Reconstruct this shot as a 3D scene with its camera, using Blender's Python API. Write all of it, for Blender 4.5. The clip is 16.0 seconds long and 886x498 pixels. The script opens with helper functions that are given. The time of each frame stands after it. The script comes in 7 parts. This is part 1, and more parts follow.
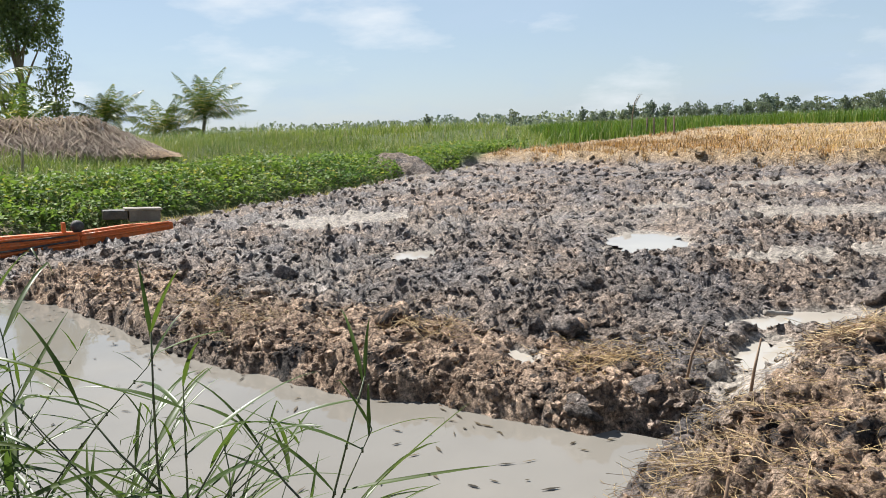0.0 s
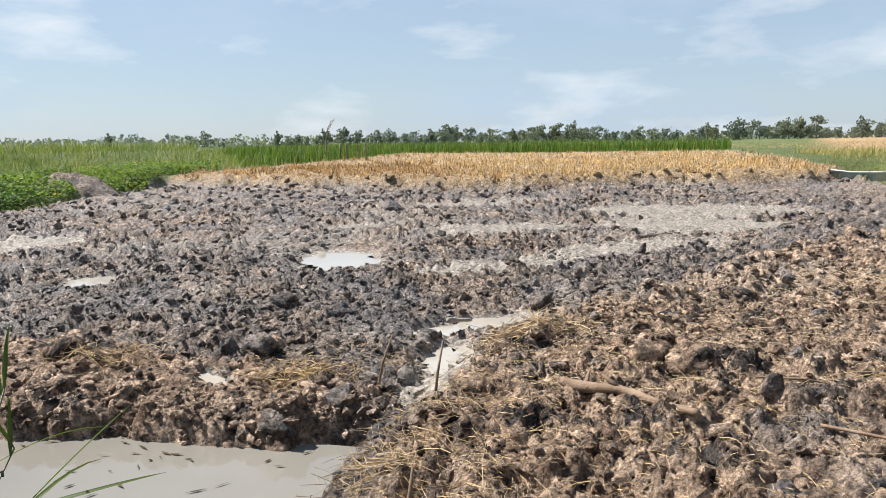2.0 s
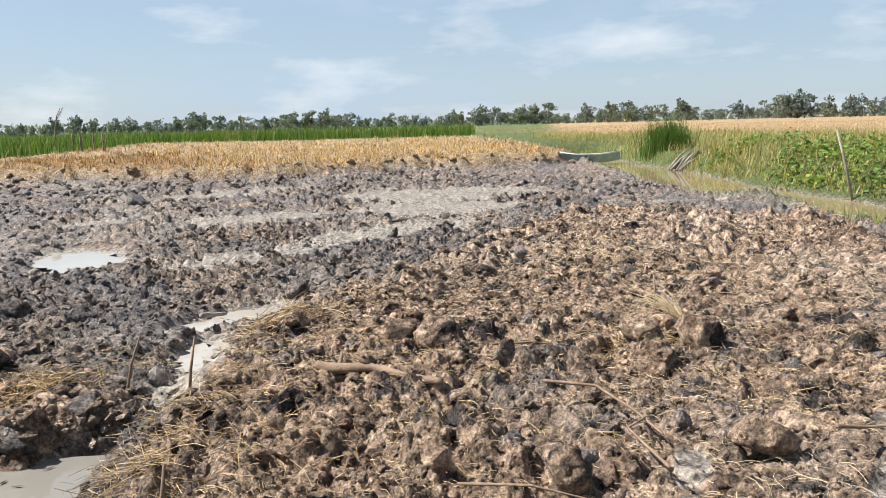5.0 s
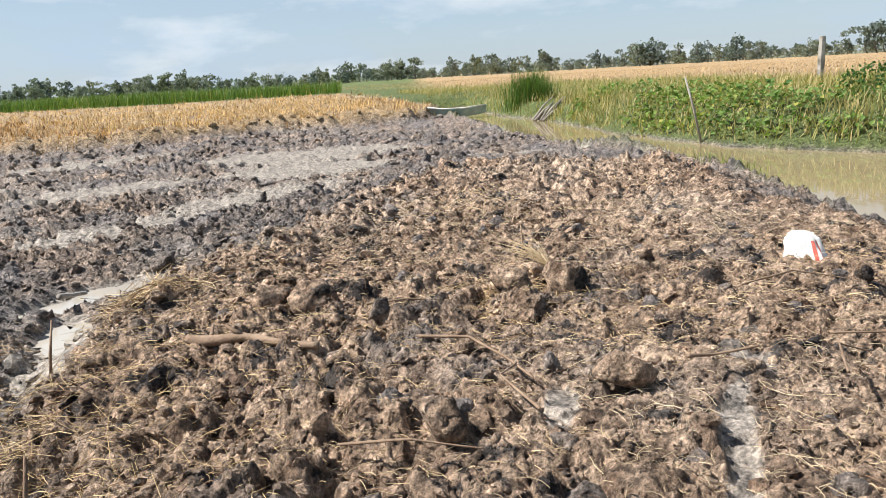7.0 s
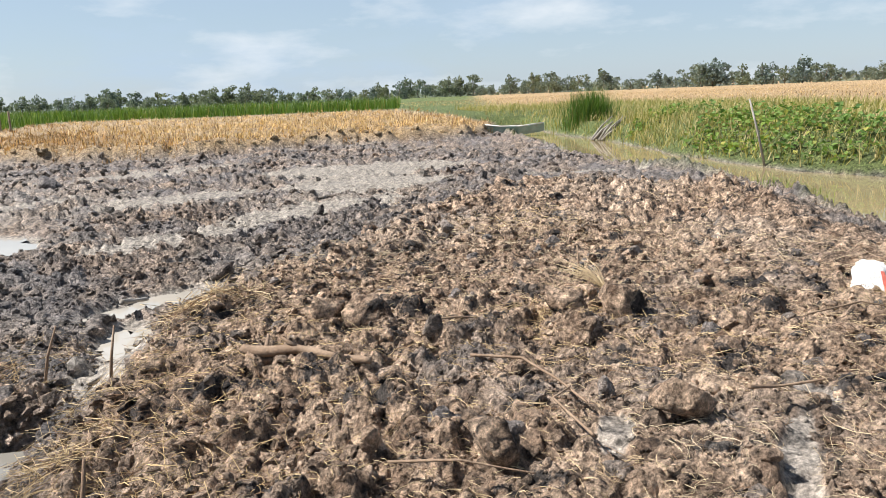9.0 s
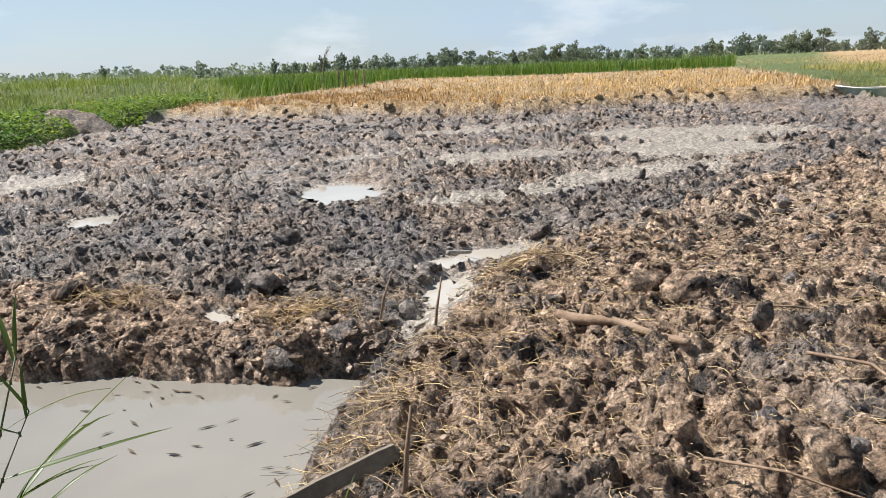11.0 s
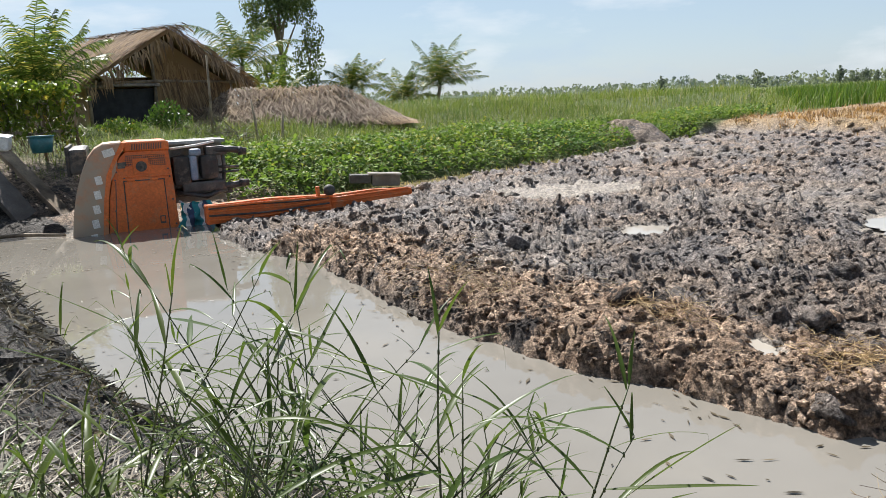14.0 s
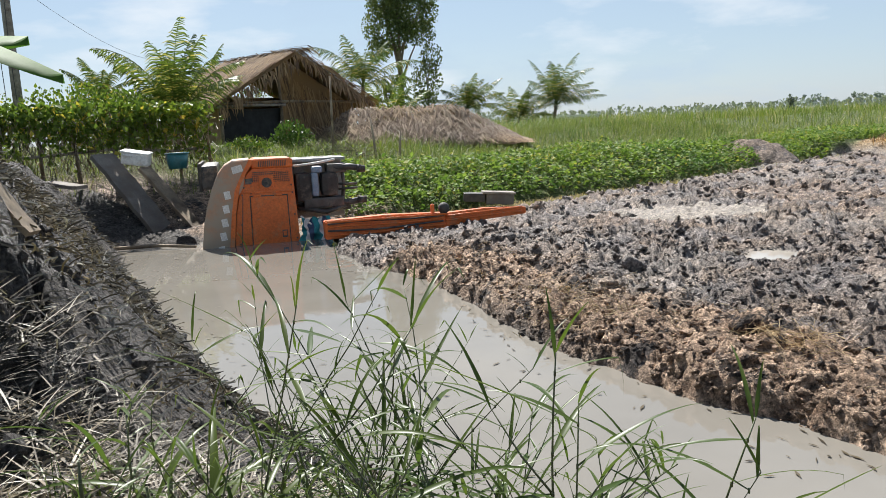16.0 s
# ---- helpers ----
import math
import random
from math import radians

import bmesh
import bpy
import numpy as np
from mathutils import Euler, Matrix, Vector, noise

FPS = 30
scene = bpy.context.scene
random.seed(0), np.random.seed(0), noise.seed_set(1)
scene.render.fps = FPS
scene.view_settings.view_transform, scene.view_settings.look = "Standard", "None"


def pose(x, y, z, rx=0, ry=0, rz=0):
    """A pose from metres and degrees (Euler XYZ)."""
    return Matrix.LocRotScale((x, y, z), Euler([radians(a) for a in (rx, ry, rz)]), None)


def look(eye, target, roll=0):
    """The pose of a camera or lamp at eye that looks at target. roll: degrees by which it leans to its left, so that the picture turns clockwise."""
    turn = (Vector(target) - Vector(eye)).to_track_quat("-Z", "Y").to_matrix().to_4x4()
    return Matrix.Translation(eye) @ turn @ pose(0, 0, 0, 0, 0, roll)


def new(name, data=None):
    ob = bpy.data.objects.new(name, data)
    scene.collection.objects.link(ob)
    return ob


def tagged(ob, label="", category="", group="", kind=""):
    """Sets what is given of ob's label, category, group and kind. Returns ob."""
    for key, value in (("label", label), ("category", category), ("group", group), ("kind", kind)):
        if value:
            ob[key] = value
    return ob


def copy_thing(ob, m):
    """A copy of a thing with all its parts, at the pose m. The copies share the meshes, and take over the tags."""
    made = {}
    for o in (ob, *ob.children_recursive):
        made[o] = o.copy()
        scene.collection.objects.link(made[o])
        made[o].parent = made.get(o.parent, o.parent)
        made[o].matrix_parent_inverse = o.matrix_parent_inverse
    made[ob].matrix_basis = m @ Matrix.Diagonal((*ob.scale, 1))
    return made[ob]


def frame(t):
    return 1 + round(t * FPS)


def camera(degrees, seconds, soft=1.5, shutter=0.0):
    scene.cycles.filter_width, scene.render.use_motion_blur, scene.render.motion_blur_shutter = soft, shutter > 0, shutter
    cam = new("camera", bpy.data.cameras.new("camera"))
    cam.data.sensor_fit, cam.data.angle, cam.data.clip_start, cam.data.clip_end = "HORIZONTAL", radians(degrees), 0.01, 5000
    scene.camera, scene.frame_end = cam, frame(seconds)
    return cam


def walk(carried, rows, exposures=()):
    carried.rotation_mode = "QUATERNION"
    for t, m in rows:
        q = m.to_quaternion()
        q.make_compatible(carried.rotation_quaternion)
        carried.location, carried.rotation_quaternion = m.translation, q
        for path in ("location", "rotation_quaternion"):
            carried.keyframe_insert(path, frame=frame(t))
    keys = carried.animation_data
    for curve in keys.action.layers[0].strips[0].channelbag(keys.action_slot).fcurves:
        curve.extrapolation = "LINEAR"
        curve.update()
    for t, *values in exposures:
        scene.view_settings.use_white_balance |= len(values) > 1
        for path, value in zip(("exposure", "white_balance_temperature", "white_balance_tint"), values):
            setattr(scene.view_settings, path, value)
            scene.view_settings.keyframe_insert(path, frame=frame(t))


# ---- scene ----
cam = camera(58.72, 16.0, soft=0.7)
PATH = [
    (0, (-0.022, 0.071, 1.474), (-0.191, 2.040, 1.166), -2.55),
    (0.5, (-0.004, 0.076, 1.449), (0.046, 2.050, 1.130), -2.80),
    (1, (-0.001, 0.076, 1.433), (0.214, 2.037, 1.105), -2.46),
    (1.5, (0.005, 0.072, 1.425), (0.391, 2.010, 1.115), -1.70),
    (2, (0.015, 0.072, 1.419), (0.596, 1.967, 1.149), -0.94),
    (2.5, (0.044, 0.065, 1.417), (0.807, 1.900, 1.192), -0.55),
    (3, (0.041, 0.063, 1.417), (0.922, 1.847, 1.211), -0.69),
    (3.2, (0.046, 0.023, 1.430), (0.954, 1.793, 1.224), -0.83),
    (5.3, (0.013, -0.053, 1.437), (1.168, 1.543, 1.092), -1.77),
    (5.5, (0.015, -0.057, 1.440), (1.193, 1.517, 1.073), -2.05),
    (6, (0.019, -0.059, 1.438), (1.250, 1.463, 1.027), -2.62),
    (6.5, (0.022, -0.064, 1.438), (1.313, 1.401, 1.007), -3.00),
    (7, (0.031, -0.072, 1.443), (1.377, 1.343, 1.011), -3.30),
    (7.5, (0.036, -0.076, 1.450), (1.412, 1.311, 1.022), -3.39),
    (8, (0.038, -0.075, 1.450), (1.411, 1.316, 1.028), -3.33),
    (8.2, (0.034, -0.077, 1.449), (1.395, 1.329, 1.033), -3.24),
    (10.3, (0.033, 0.009, 1.449), (0.907, 1.762, 1.046), -1.51),
    (10.5, (0.035, 0.016, 1.454), (0.822, 1.806, 1.034), -1.81),
    (11, (0.034, 0.026, 1.478), (0.592, 1.892, 1.024), -2.47),
    (11.5, (0.010, 0.012, 1.502), (0.370, 1.924, 1.036), -2.56),
    (12, (0.008, -0.006, 1.524), (0.234, 1.928, 1.066), -1.83),
    (12.5, (0.007, -0.024, 1.526), (0.059, 1.923, 1.071), -1.68),
    (13, (-0.006, -0.024, 1.546), (-0.214, 1.916, 1.110), -2.07),
    (13.5, (-0.052, -0.006, 1.561), (-0.544, 1.892, 1.166), -2.47),
    (14, (-0.079, 0.001, 1.563), (-0.796, 1.831, 1.193), -2.98),
    (14.5, (-0.082, 0.010, 1.566), (-0.930, 1.788, 1.215), -3.29),
    (15, (-0.088, 0.007, 1.558), (-1.004, 1.753, 1.221), -3.33),
    (15.5, (-0.093, -0.006, 1.555), (-1.044, 1.723, 1.233), -3.09),
    (16, (-0.088, -0.004, 1.564), (-1.063, 1.715, 1.255), -2.94),
]
walk(cam, [(t, look(eye, target, roll)) for t, eye, target, roll in PATH])

# ---- light ----
SUN = Vector((-0.49, 0.43, 0.76)).normalized()
world = bpy.data.worlds.new("sky")
scene.world = world
world.use_nodes = True
wn, wl = world.node_tree.nodes, world.node_tree.links
sky = wn.new("ShaderNodeTexSky")
sky.sky_type = "NISHITA"
sky.sun_disc = False
sky.sun_elevation = math.asin(SUN.z)
sky.sun_rotation = math.atan2(SUN.x, SUN.y) % (2 * math.pi)
sky.air_density, sky.dust_density, sky.ozone_density = 1.0, 0.4, 1.5
coord = wn.new("ShaderNodeTexCoord")
squash = wn.new("ShaderNodeMapping")
squash.inputs["Scale"].default_value = (1.0, 1.0, 3.2)
puffs = wn.new("ShaderNodeTexNoise")
puffs.inputs["Scale"].default_value = 3.4
puffs.inputs["Detail"].default_value = 7.0
puffs.inputs["Roughness"].default_value = 0.58
ramp = wn.new("ShaderNodeMapRange")
ramp.inputs["From Min"].default_value, ramp.inputs["From Max"].default_value = 0.50, 0.80
ramp.inputs["To Min"].default_value, ramp.inputs["To Max"].default_value = 0.62, 1.0
cloud = wn.new("ShaderNodeMix")
cloud.data_type = "RGBA"
cloud.inputs["B"].default_value = (5.0, 6.4, 8.1, 1)
wl.new(coord.outputs["Generated"], squash.inputs["Vector"])
wl.new(squash.outputs["Vector"], puffs.inputs["Vector"])
wl.new(puffs.outputs["Fac"], ramp.inputs["Value"])
# The haze is thickest near the horizon and thins towards the zenith.
split = wn.new("ShaderNodeSeparateXYZ")
wl.new(coord.outputs["Generated"], split.inputs["Vector"])
thin = wn.new("ShaderNodeMapRange")
thin.interpolation_type = "SMOOTHSTEP"
thin.inputs["From Min"].default_value, thin.inputs["From Max"].default_value = 0.28, 0.75
thin.inputs["To Min"].default_value, thin.inputs["To Max"].default_value = 1.0, 0.12
wl.new(split.outputs["Z"], thin.inputs["Value"])
haze = wn.new("ShaderNodeMath")
haze.operation = "MULTIPLY"
wl.new(ramp.outputs["Result"], haze.inputs[0])
wl.new(thin.outputs["Result"], haze.inputs[1])
wl.new(haze.outputs[0], cloud.inputs["Factor"])
wl.new(sky.outputs["Color"], cloud.inputs["A"])
white = wn.new("ShaderNodeMix")
white.data_type = "RGBA"
white.inputs["B"].default_value = (9.0, 9.4, 9.8, 1)
heap = wn.new("ShaderNodeTexNoise")
heap.inputs["Scale"].default_value, heap.inputs["Detail"].default_value, heap.inputs["Roughness"].default_value = 5.5, 8.0, 0.55
edge_ = wn.new("ShaderNodeMapRange")
edge_.inputs["From Min"].default_value, edge_.inputs["From Max"].default_value, edge_.inputs["To Max"].default_value = 0.53, 0.78, 0.75
wl.new(squash.outputs["Vector"], heap.inputs["Vector"])
wl.new(heap.outputs["Fac"], edge_.inputs["Value"])
wl.new(edge_.outputs["Result"], white.inputs["Factor"])
wl.new(cloud.outputs["Result"], white.inputs["A"])
wl.new(white.outputs["Result"], wn["Background"].inputs["Color"])
wn["Background"].inputs["Strength"].default_value = 0.053
lamp = bpy.data.lights.new("sun", "SUN")
lamp.energy, lamp.angle, lamp.color = 5.0, radians(0.55), (1.0, 0.975, 0.94)
sun = new("sun", lamp)
sun.matrix_world = look(SUN * 80, (0, 0, 0))
scene.view_settings.exposure = 0.98

# ---- tools ----
rng = np.random.default_rng(7)


def mesh_of(name, verts, faces, material, smooth=False):
    """A mesh from arrays: verts (n, 3), faces (m, k) or a list of such arrays."""
    me = bpy.data.meshes.new(name)
    groups = faces if isinstance(faces, list) else [faces]
    verts = np.asarray(verts, np.float32)
    loops = np.concatenate([np.asarray(g, np.int32).ravel() for g in groups])
    sizes = np.concatenate([np.full(len(g), g.shape[1], np.int32) for g in groups])
    me.vertices.add(len(verts))
    me.vertices.foreach_set("co", verts.ravel())
    me.loops.add(len(loops))
    me.loops.foreach_set("vertex_index", loops)
    me.polygons.add(len(sizes))
    me.polygons.foreach_set("loop_start", np.concatenate([[0], np.cumsum(sizes)[:-1]]).astype(np.int32))
    me.polygons.foreach_set("use_smooth", np.full(len(sizes), smooth))
    me.update(calc_edges=True)
    me.validate()
    if material:
        me.materials.append(material)
    return me


def mesh_bm(name, bm, material, smooth=False):
    me = bpy.data.meshes.new(name)
    bmesh.ops.recalc_face_normals(bm, faces=bm.faces)
    for f in bm.faces:
        f.smooth = smooth
    bm.to_mesh(me)
    bm.free()
    me.materials.append(material)
    return me


def part(name, me, parent=None, label="", m=None):
    ob = new(name, me)
    if parent:
        ob.parent = parent
    if m is not None:
        ob.matrix_basis = m
    return tagged(ob, label)


def thing(name, label, category, m=None, me=None, group="", kind=""):
    ob = new(name, me)
    if m is not None:
        ob.matrix_basis = m
    return tagged(ob, label, category, group, kind)


def box(sx, sy, sz, bevel=0.0, at=(0, 0, 0), turn=None, bm=None):
    """A box of that size, centred at a place, with rounded edges."""
    bm = bm or bmesh.new()
    made = bmesh.ops.create_cube(bm, size=1.0)["verts"]
    m = Matrix.Translation(at) @ (turn or Matrix()) @ Matrix.Diagonal((sx, sy, sz, 1))
    bmesh.ops.transform(bm, matrix=m, verts=made)
    if bevel:
        edges = list({e for v in made for e in v.link_edges})
        bmesh.ops.bevel(bm, geom=edges, offset=bevel, segments=2, affect="EDGES", profile=0.6)
    return bm


def tube(points, radii, sides=7, bm=None):
    """A tapering round rod along points."""
    bm = bm or bmesh.new()
    pts = [Vector(p) for p in points]
    rings = []
    for i, p in enumerate(pts):
        d = (pts[min(i + 1, len(pts) - 1)] - pts[max(i - 1, 0)]).normalized()
        a = d.orthogonal().normalized()
        if abs(d.z) < 0.9:
            a = d.cross(Vector((0, 0, 1))).normalized()
        b = d.cross(a)
        r = radii[i] if isinstance(radii, (list, tuple)) else radii
        rings.append([bm.verts.new(p + r * (math.cos(k * 2 * math.pi / sides) * a + math.sin(k * 2 * math.pi / sides) * b)) for k in range(sides)])
    for r1, r2 in zip(rings, rings[1:]):
        for k in range(sides):
            bm.faces.new((r1[k], r1[(k + 1) % sides], r2[(k + 1) % sides], r2[k]))
    bm.faces.new(rings[0][::-1])
    bm.faces.new(rings[-1])
    return bm


def prism(outline, y0, y1, bevel=0.0, bm=None):
    """An outline in x and z, pushed along y."""
    bm = bm or bmesh.new()
    front = [bm.verts.new((x, y0, z)) for x, z in outline]
    back = [bm.verts.new((x, y1, z)) for x, z in outline]
    n = len(outline)
    fs = [bm.faces.new(front), bm.faces.new(back[::-1])]
    fs += [bm.faces.new((front[i], back[i], back[(i + 1) % n], front[(i + 1) % n])) for i in range(n)]
    if bevel:
        bmesh.ops.bevel(bm, geom=list(fs[0].edges) + list(fs[1].edges), offset=bevel, segments=3, affect="EDGES", profile=0.6)
    return bm


def smooth01(v):
    v = np.clip(v, 0, 1)
    return v * v * (3 - 2 * v)


def hash2(i, j, s):
    h = (i.astype(np.int64) * 374761393 + j.astype(np.int64) * 668265263 + s * 1442695041) & 0xFFFFFFFF
    h = ((h ^ (h >> 13)) * 1274126177) & 0xFFFFFFFF
    h = ((h ^ (h >> 16)) * 2246822519) & 0xFFFFFFFF
    return ((h ^ (h >> 15)) & 0xFFFFFF) / float(0x1000000)


def vnoise(x, y, s=0):
    i, j = np.floor(x), np.floor(y)
    u, v = smooth01(x - i), smooth01(y - j)
    a, b = hash2(i, j, s), hash2(i + 1, j, s)
    c, d = hash2(i, j + 1, s), hash2(i + 1, j + 1, s)
    return (a * (1 - u) + b * u) * (1 - v) + (c * (1 - u) + d * u) * v


def fbm(x, y, s=0, octaves=4):
    out, amp, tot = 0.0, 1.0, 0.0
    for k in range(octaves):
        out, tot = out + amp * vnoise(x * 2**k, y * 2**k, s + 17 * k), tot + amp
        amp *= 0.5
    return out / tot


def lumps(x, y, s=0):
    """Clods: domes and slabs of uneven height, one in each cell, cracks between."""
    i0, j0 = np.floor(x), np.floor(y)
    out = np.zeros_like(x)
    for di in (-1, 0, 1):
        for dj in (-1, 0, 1):
            i, j = i0 + di, j0 + dj
            cx, cy = i + hash2(i, j, s), j + hash2(i, j, s + 1)
            r = 0.45 + 0.5 * hash2(i, j, s + 2)
            top = hash2(i, j, s + 3)
            tx, ty = (hash2(i, j, s + 4) - 0.5) * 0.9, (hash2(i, j, s + 5) - 0.5) * 0.9
            dx, dy = x - cx, y - cy
            d = np.maximum(np.sqrt(dx * dx + dy * dy), np.maximum(np.abs(dx * (0.5 + tx) + dy * 0.8), np.abs(dx * 0.8 - dy * (0.5 + ty)))) / r
            block = np.clip((1 - d) * 2.4, 0, 1) ** 0.75
            h = block * (0.2 + 0.8 * top + (dx * tx + dy * ty) * 0.9)
            out = np.maximum(out, h)
    return out


def signed(x, y, poly):
    """The distance to a closed outline, negative inside."""
    best = np.full(x.shape, 1e9)
    inside = np.zeros(x.shape, bool)
    n = len(poly)
    for k in range(n):
        (ax, ay), (bx, by) = poly[k], poly[(k + 1) % n]
        ex, ey = bx - ax, by - ay
        t = np.clip(((x - ax) * ex + (y - ay) * ey) / (ex * ex + ey * ey + 1e-12), 0, 1)
        best = np.minimum(best, (x - ax - t * ex) ** 2 + (y - ay - t * ey) ** 2)
        if ay != by:
            cross = (ay > y) != (by > y)
            inside ^= cross & (x < (bx - ax) * (y - ay) / (by - ay) + ax)
    d = np.sqrt(best)
    return np.where(inside, -d, d)


# ---- materials ----
def nodes_of(name):
    m = bpy.data.materials.new(name)
    m.use_nodes = True
    n, l = m.node_tree.nodes, m.node_tree.links
    return m, n, l, n["Principled BSDF"]


def noise_node(n, l, scale, detail=5.0, rough=0.6, space="Position", stretch=None):
    tex = n.new("ShaderNodeTexNoise")
    tex.inputs["Scale"].default_value, tex.inputs["Detail"].default_value, tex.inputs["Roughness"].default_value = scale, detail, rough
    if space == "Position":
        src = n.new("ShaderNodeNewGeometry").outputs["Position"]
    else:
        src = n.new("ShaderNodeTexCoord").outputs["Object"]
    if stretch:
        mp = n.new("ShaderNodeMapping")
        mp.inputs["Scale"].default_value = stretch
        l.new(src, mp.inputs["Vector"])
        src = mp.outputs["Vector"]
    l.new(src, tex.inputs["Vector"])
    return tex.outputs["Fac"]


def span(n, l, value, a, b, lo=0.0, hi=1.0):
    r = n.new("ShaderNodeMapRange")
    r.inputs["From Min"].default_value, r.inputs["From Max"].default_value = a, b
    r.inputs["To Min"].default_value, r.inputs["To Max"].default_value = lo, hi
    l.new(value, r.inputs["Value"])
    return r.outputs["Result"]


def blend(n, l, fac, a, b, mode="MIX"):
    mx = n.new("ShaderNodeMix")
    mx.data_type, mx.blend_type = "RGBA", mode
    for key, v in (("Factor", fac), ("A", a), ("B", b)):
        if isinstance(v, (tuple, float, int)):
            mx.inputs[key].default_value = (*v, 1) if isinstance(v, tuple) else v
        else:
            l.new(v, mx.inputs[key])
    return mx.outputs["Result"]


def bumped(n, l, p, height, strength, distance=0.02):
    b = n.new("ShaderNodeBump")
    b.inputs["Strength"].default_value, b.inputs["Distance"].default_value = strength, distance
    l.new(height, b.inputs["Height"])
    l.new(b.outputs["Normal"], p.inputs["Normal"])


def surf(name, a, b, scale=4.0, fine=60.0, rough=0.8, metal=0.0, bump=0.4, depth=0.01, space="Position", stretch=None, dirt=None, dirty=0.5, spread=0.0):
    """A worn surface: two tones, fine grain, stains and relief."""
    m, n, l, p = nodes_of(name)
    big = span(n, l, noise_node(n, l, scale, 4, 0.6, space, stretch), 0.35, 0.65)
    col = blend(n, l, big, a, b)
    grain = noise_node(n, l, fine, 4, 0.65, space, stretch)
    col = blend(n, l, 0.5, col, span(n, l, grain, 0.3, 0.7, 0.55, 1.45), "MULTIPLY")
    if dirt:
        stain = span(n, l, noise_node(n, l, scale * 0.7 + 1.3, 6, 0.7, space), 0.62 - 0.3 * dirty, 0.75 - 0.2 * dirty)
        col = blend(n, l, stain, col, dirt)
    if spread:
        isl = n.new("ShaderNodeNewGeometry").outputs["Random Per Island"]
        col = blend(n, l, 1.0, col, span(n, l, isl, 0, 1, 1 - spread, 1 + spread), "MULTIPLY")
    l.new(col, p.inputs["Base Color"])
    p.inputs["Metallic"].default_value = metal
    l.new(span(n, l, grain, 0.3, 0.7, max(rough - 0.12, 0.02), min(rough + 0.12, 1)), p.inputs["Roughness"])
    bumped(n, l, p, grain, bump, depth)
    return m


def leaf(name, a, b, dry=None, share=0.0, rough=0.5, through_light=0.35, patch=0.35):
    """Thin leaves that let some light through; each leaf has its own tone."""
    m, n, l, p = nodes_of(name)
    geo = n.new("ShaderNodeNewGeometry")
    isl = geo.outputs["Random Per Island"]
    col = blend(n, l, isl, a, b)
    col = blend(n, l, span(n, l, noise_node(n, l, patch, 3), 0.35, 0.65), col, blend(n, l, 1.0, col, (1.35, 1.15, 0.8), "MULTIPLY"))
    if dry:
        pick = n.new("ShaderNodeMath")
        pick.operation = "FRACT"
        mul = n.new("ShaderNodeMath")
        mul.operation = "MULTIPLY"
        mul.inputs[1].default_value = 7.31
        l.new(isl, mul.inputs[0])
        l.new(mul.outputs[0], pick.inputs[0])
        col = blend(n, l, span(n, l, pick.outputs[0], 1 - share - 0.02, 1 - share + 0.02), col, dry)
    l.new(col, p.inputs["Base Color"])
    p.inputs["Roughness"].default_value = rough
    p.inputs["Specular IOR Level"].default_value = 0.18
    tr = n.new("ShaderNodeBsdfTranslucent")
    l.new(blend(n, l, 1.0, col, (1.15, 1.2, 0.75), "MULTIPLY"), tr.inputs["Color"])
    mix = n.new("ShaderNodeMixShader")
    mix.inputs["Fac"].default_value = through_light
    l.new(p.outputs["BSDF"], mix.inputs[1])
    l.new(tr.outputs["BSDF"], mix.inputs[2])
    l.new(mix.outputs["Shader"], n["Material Output"].inputs["Surface"])
    return m


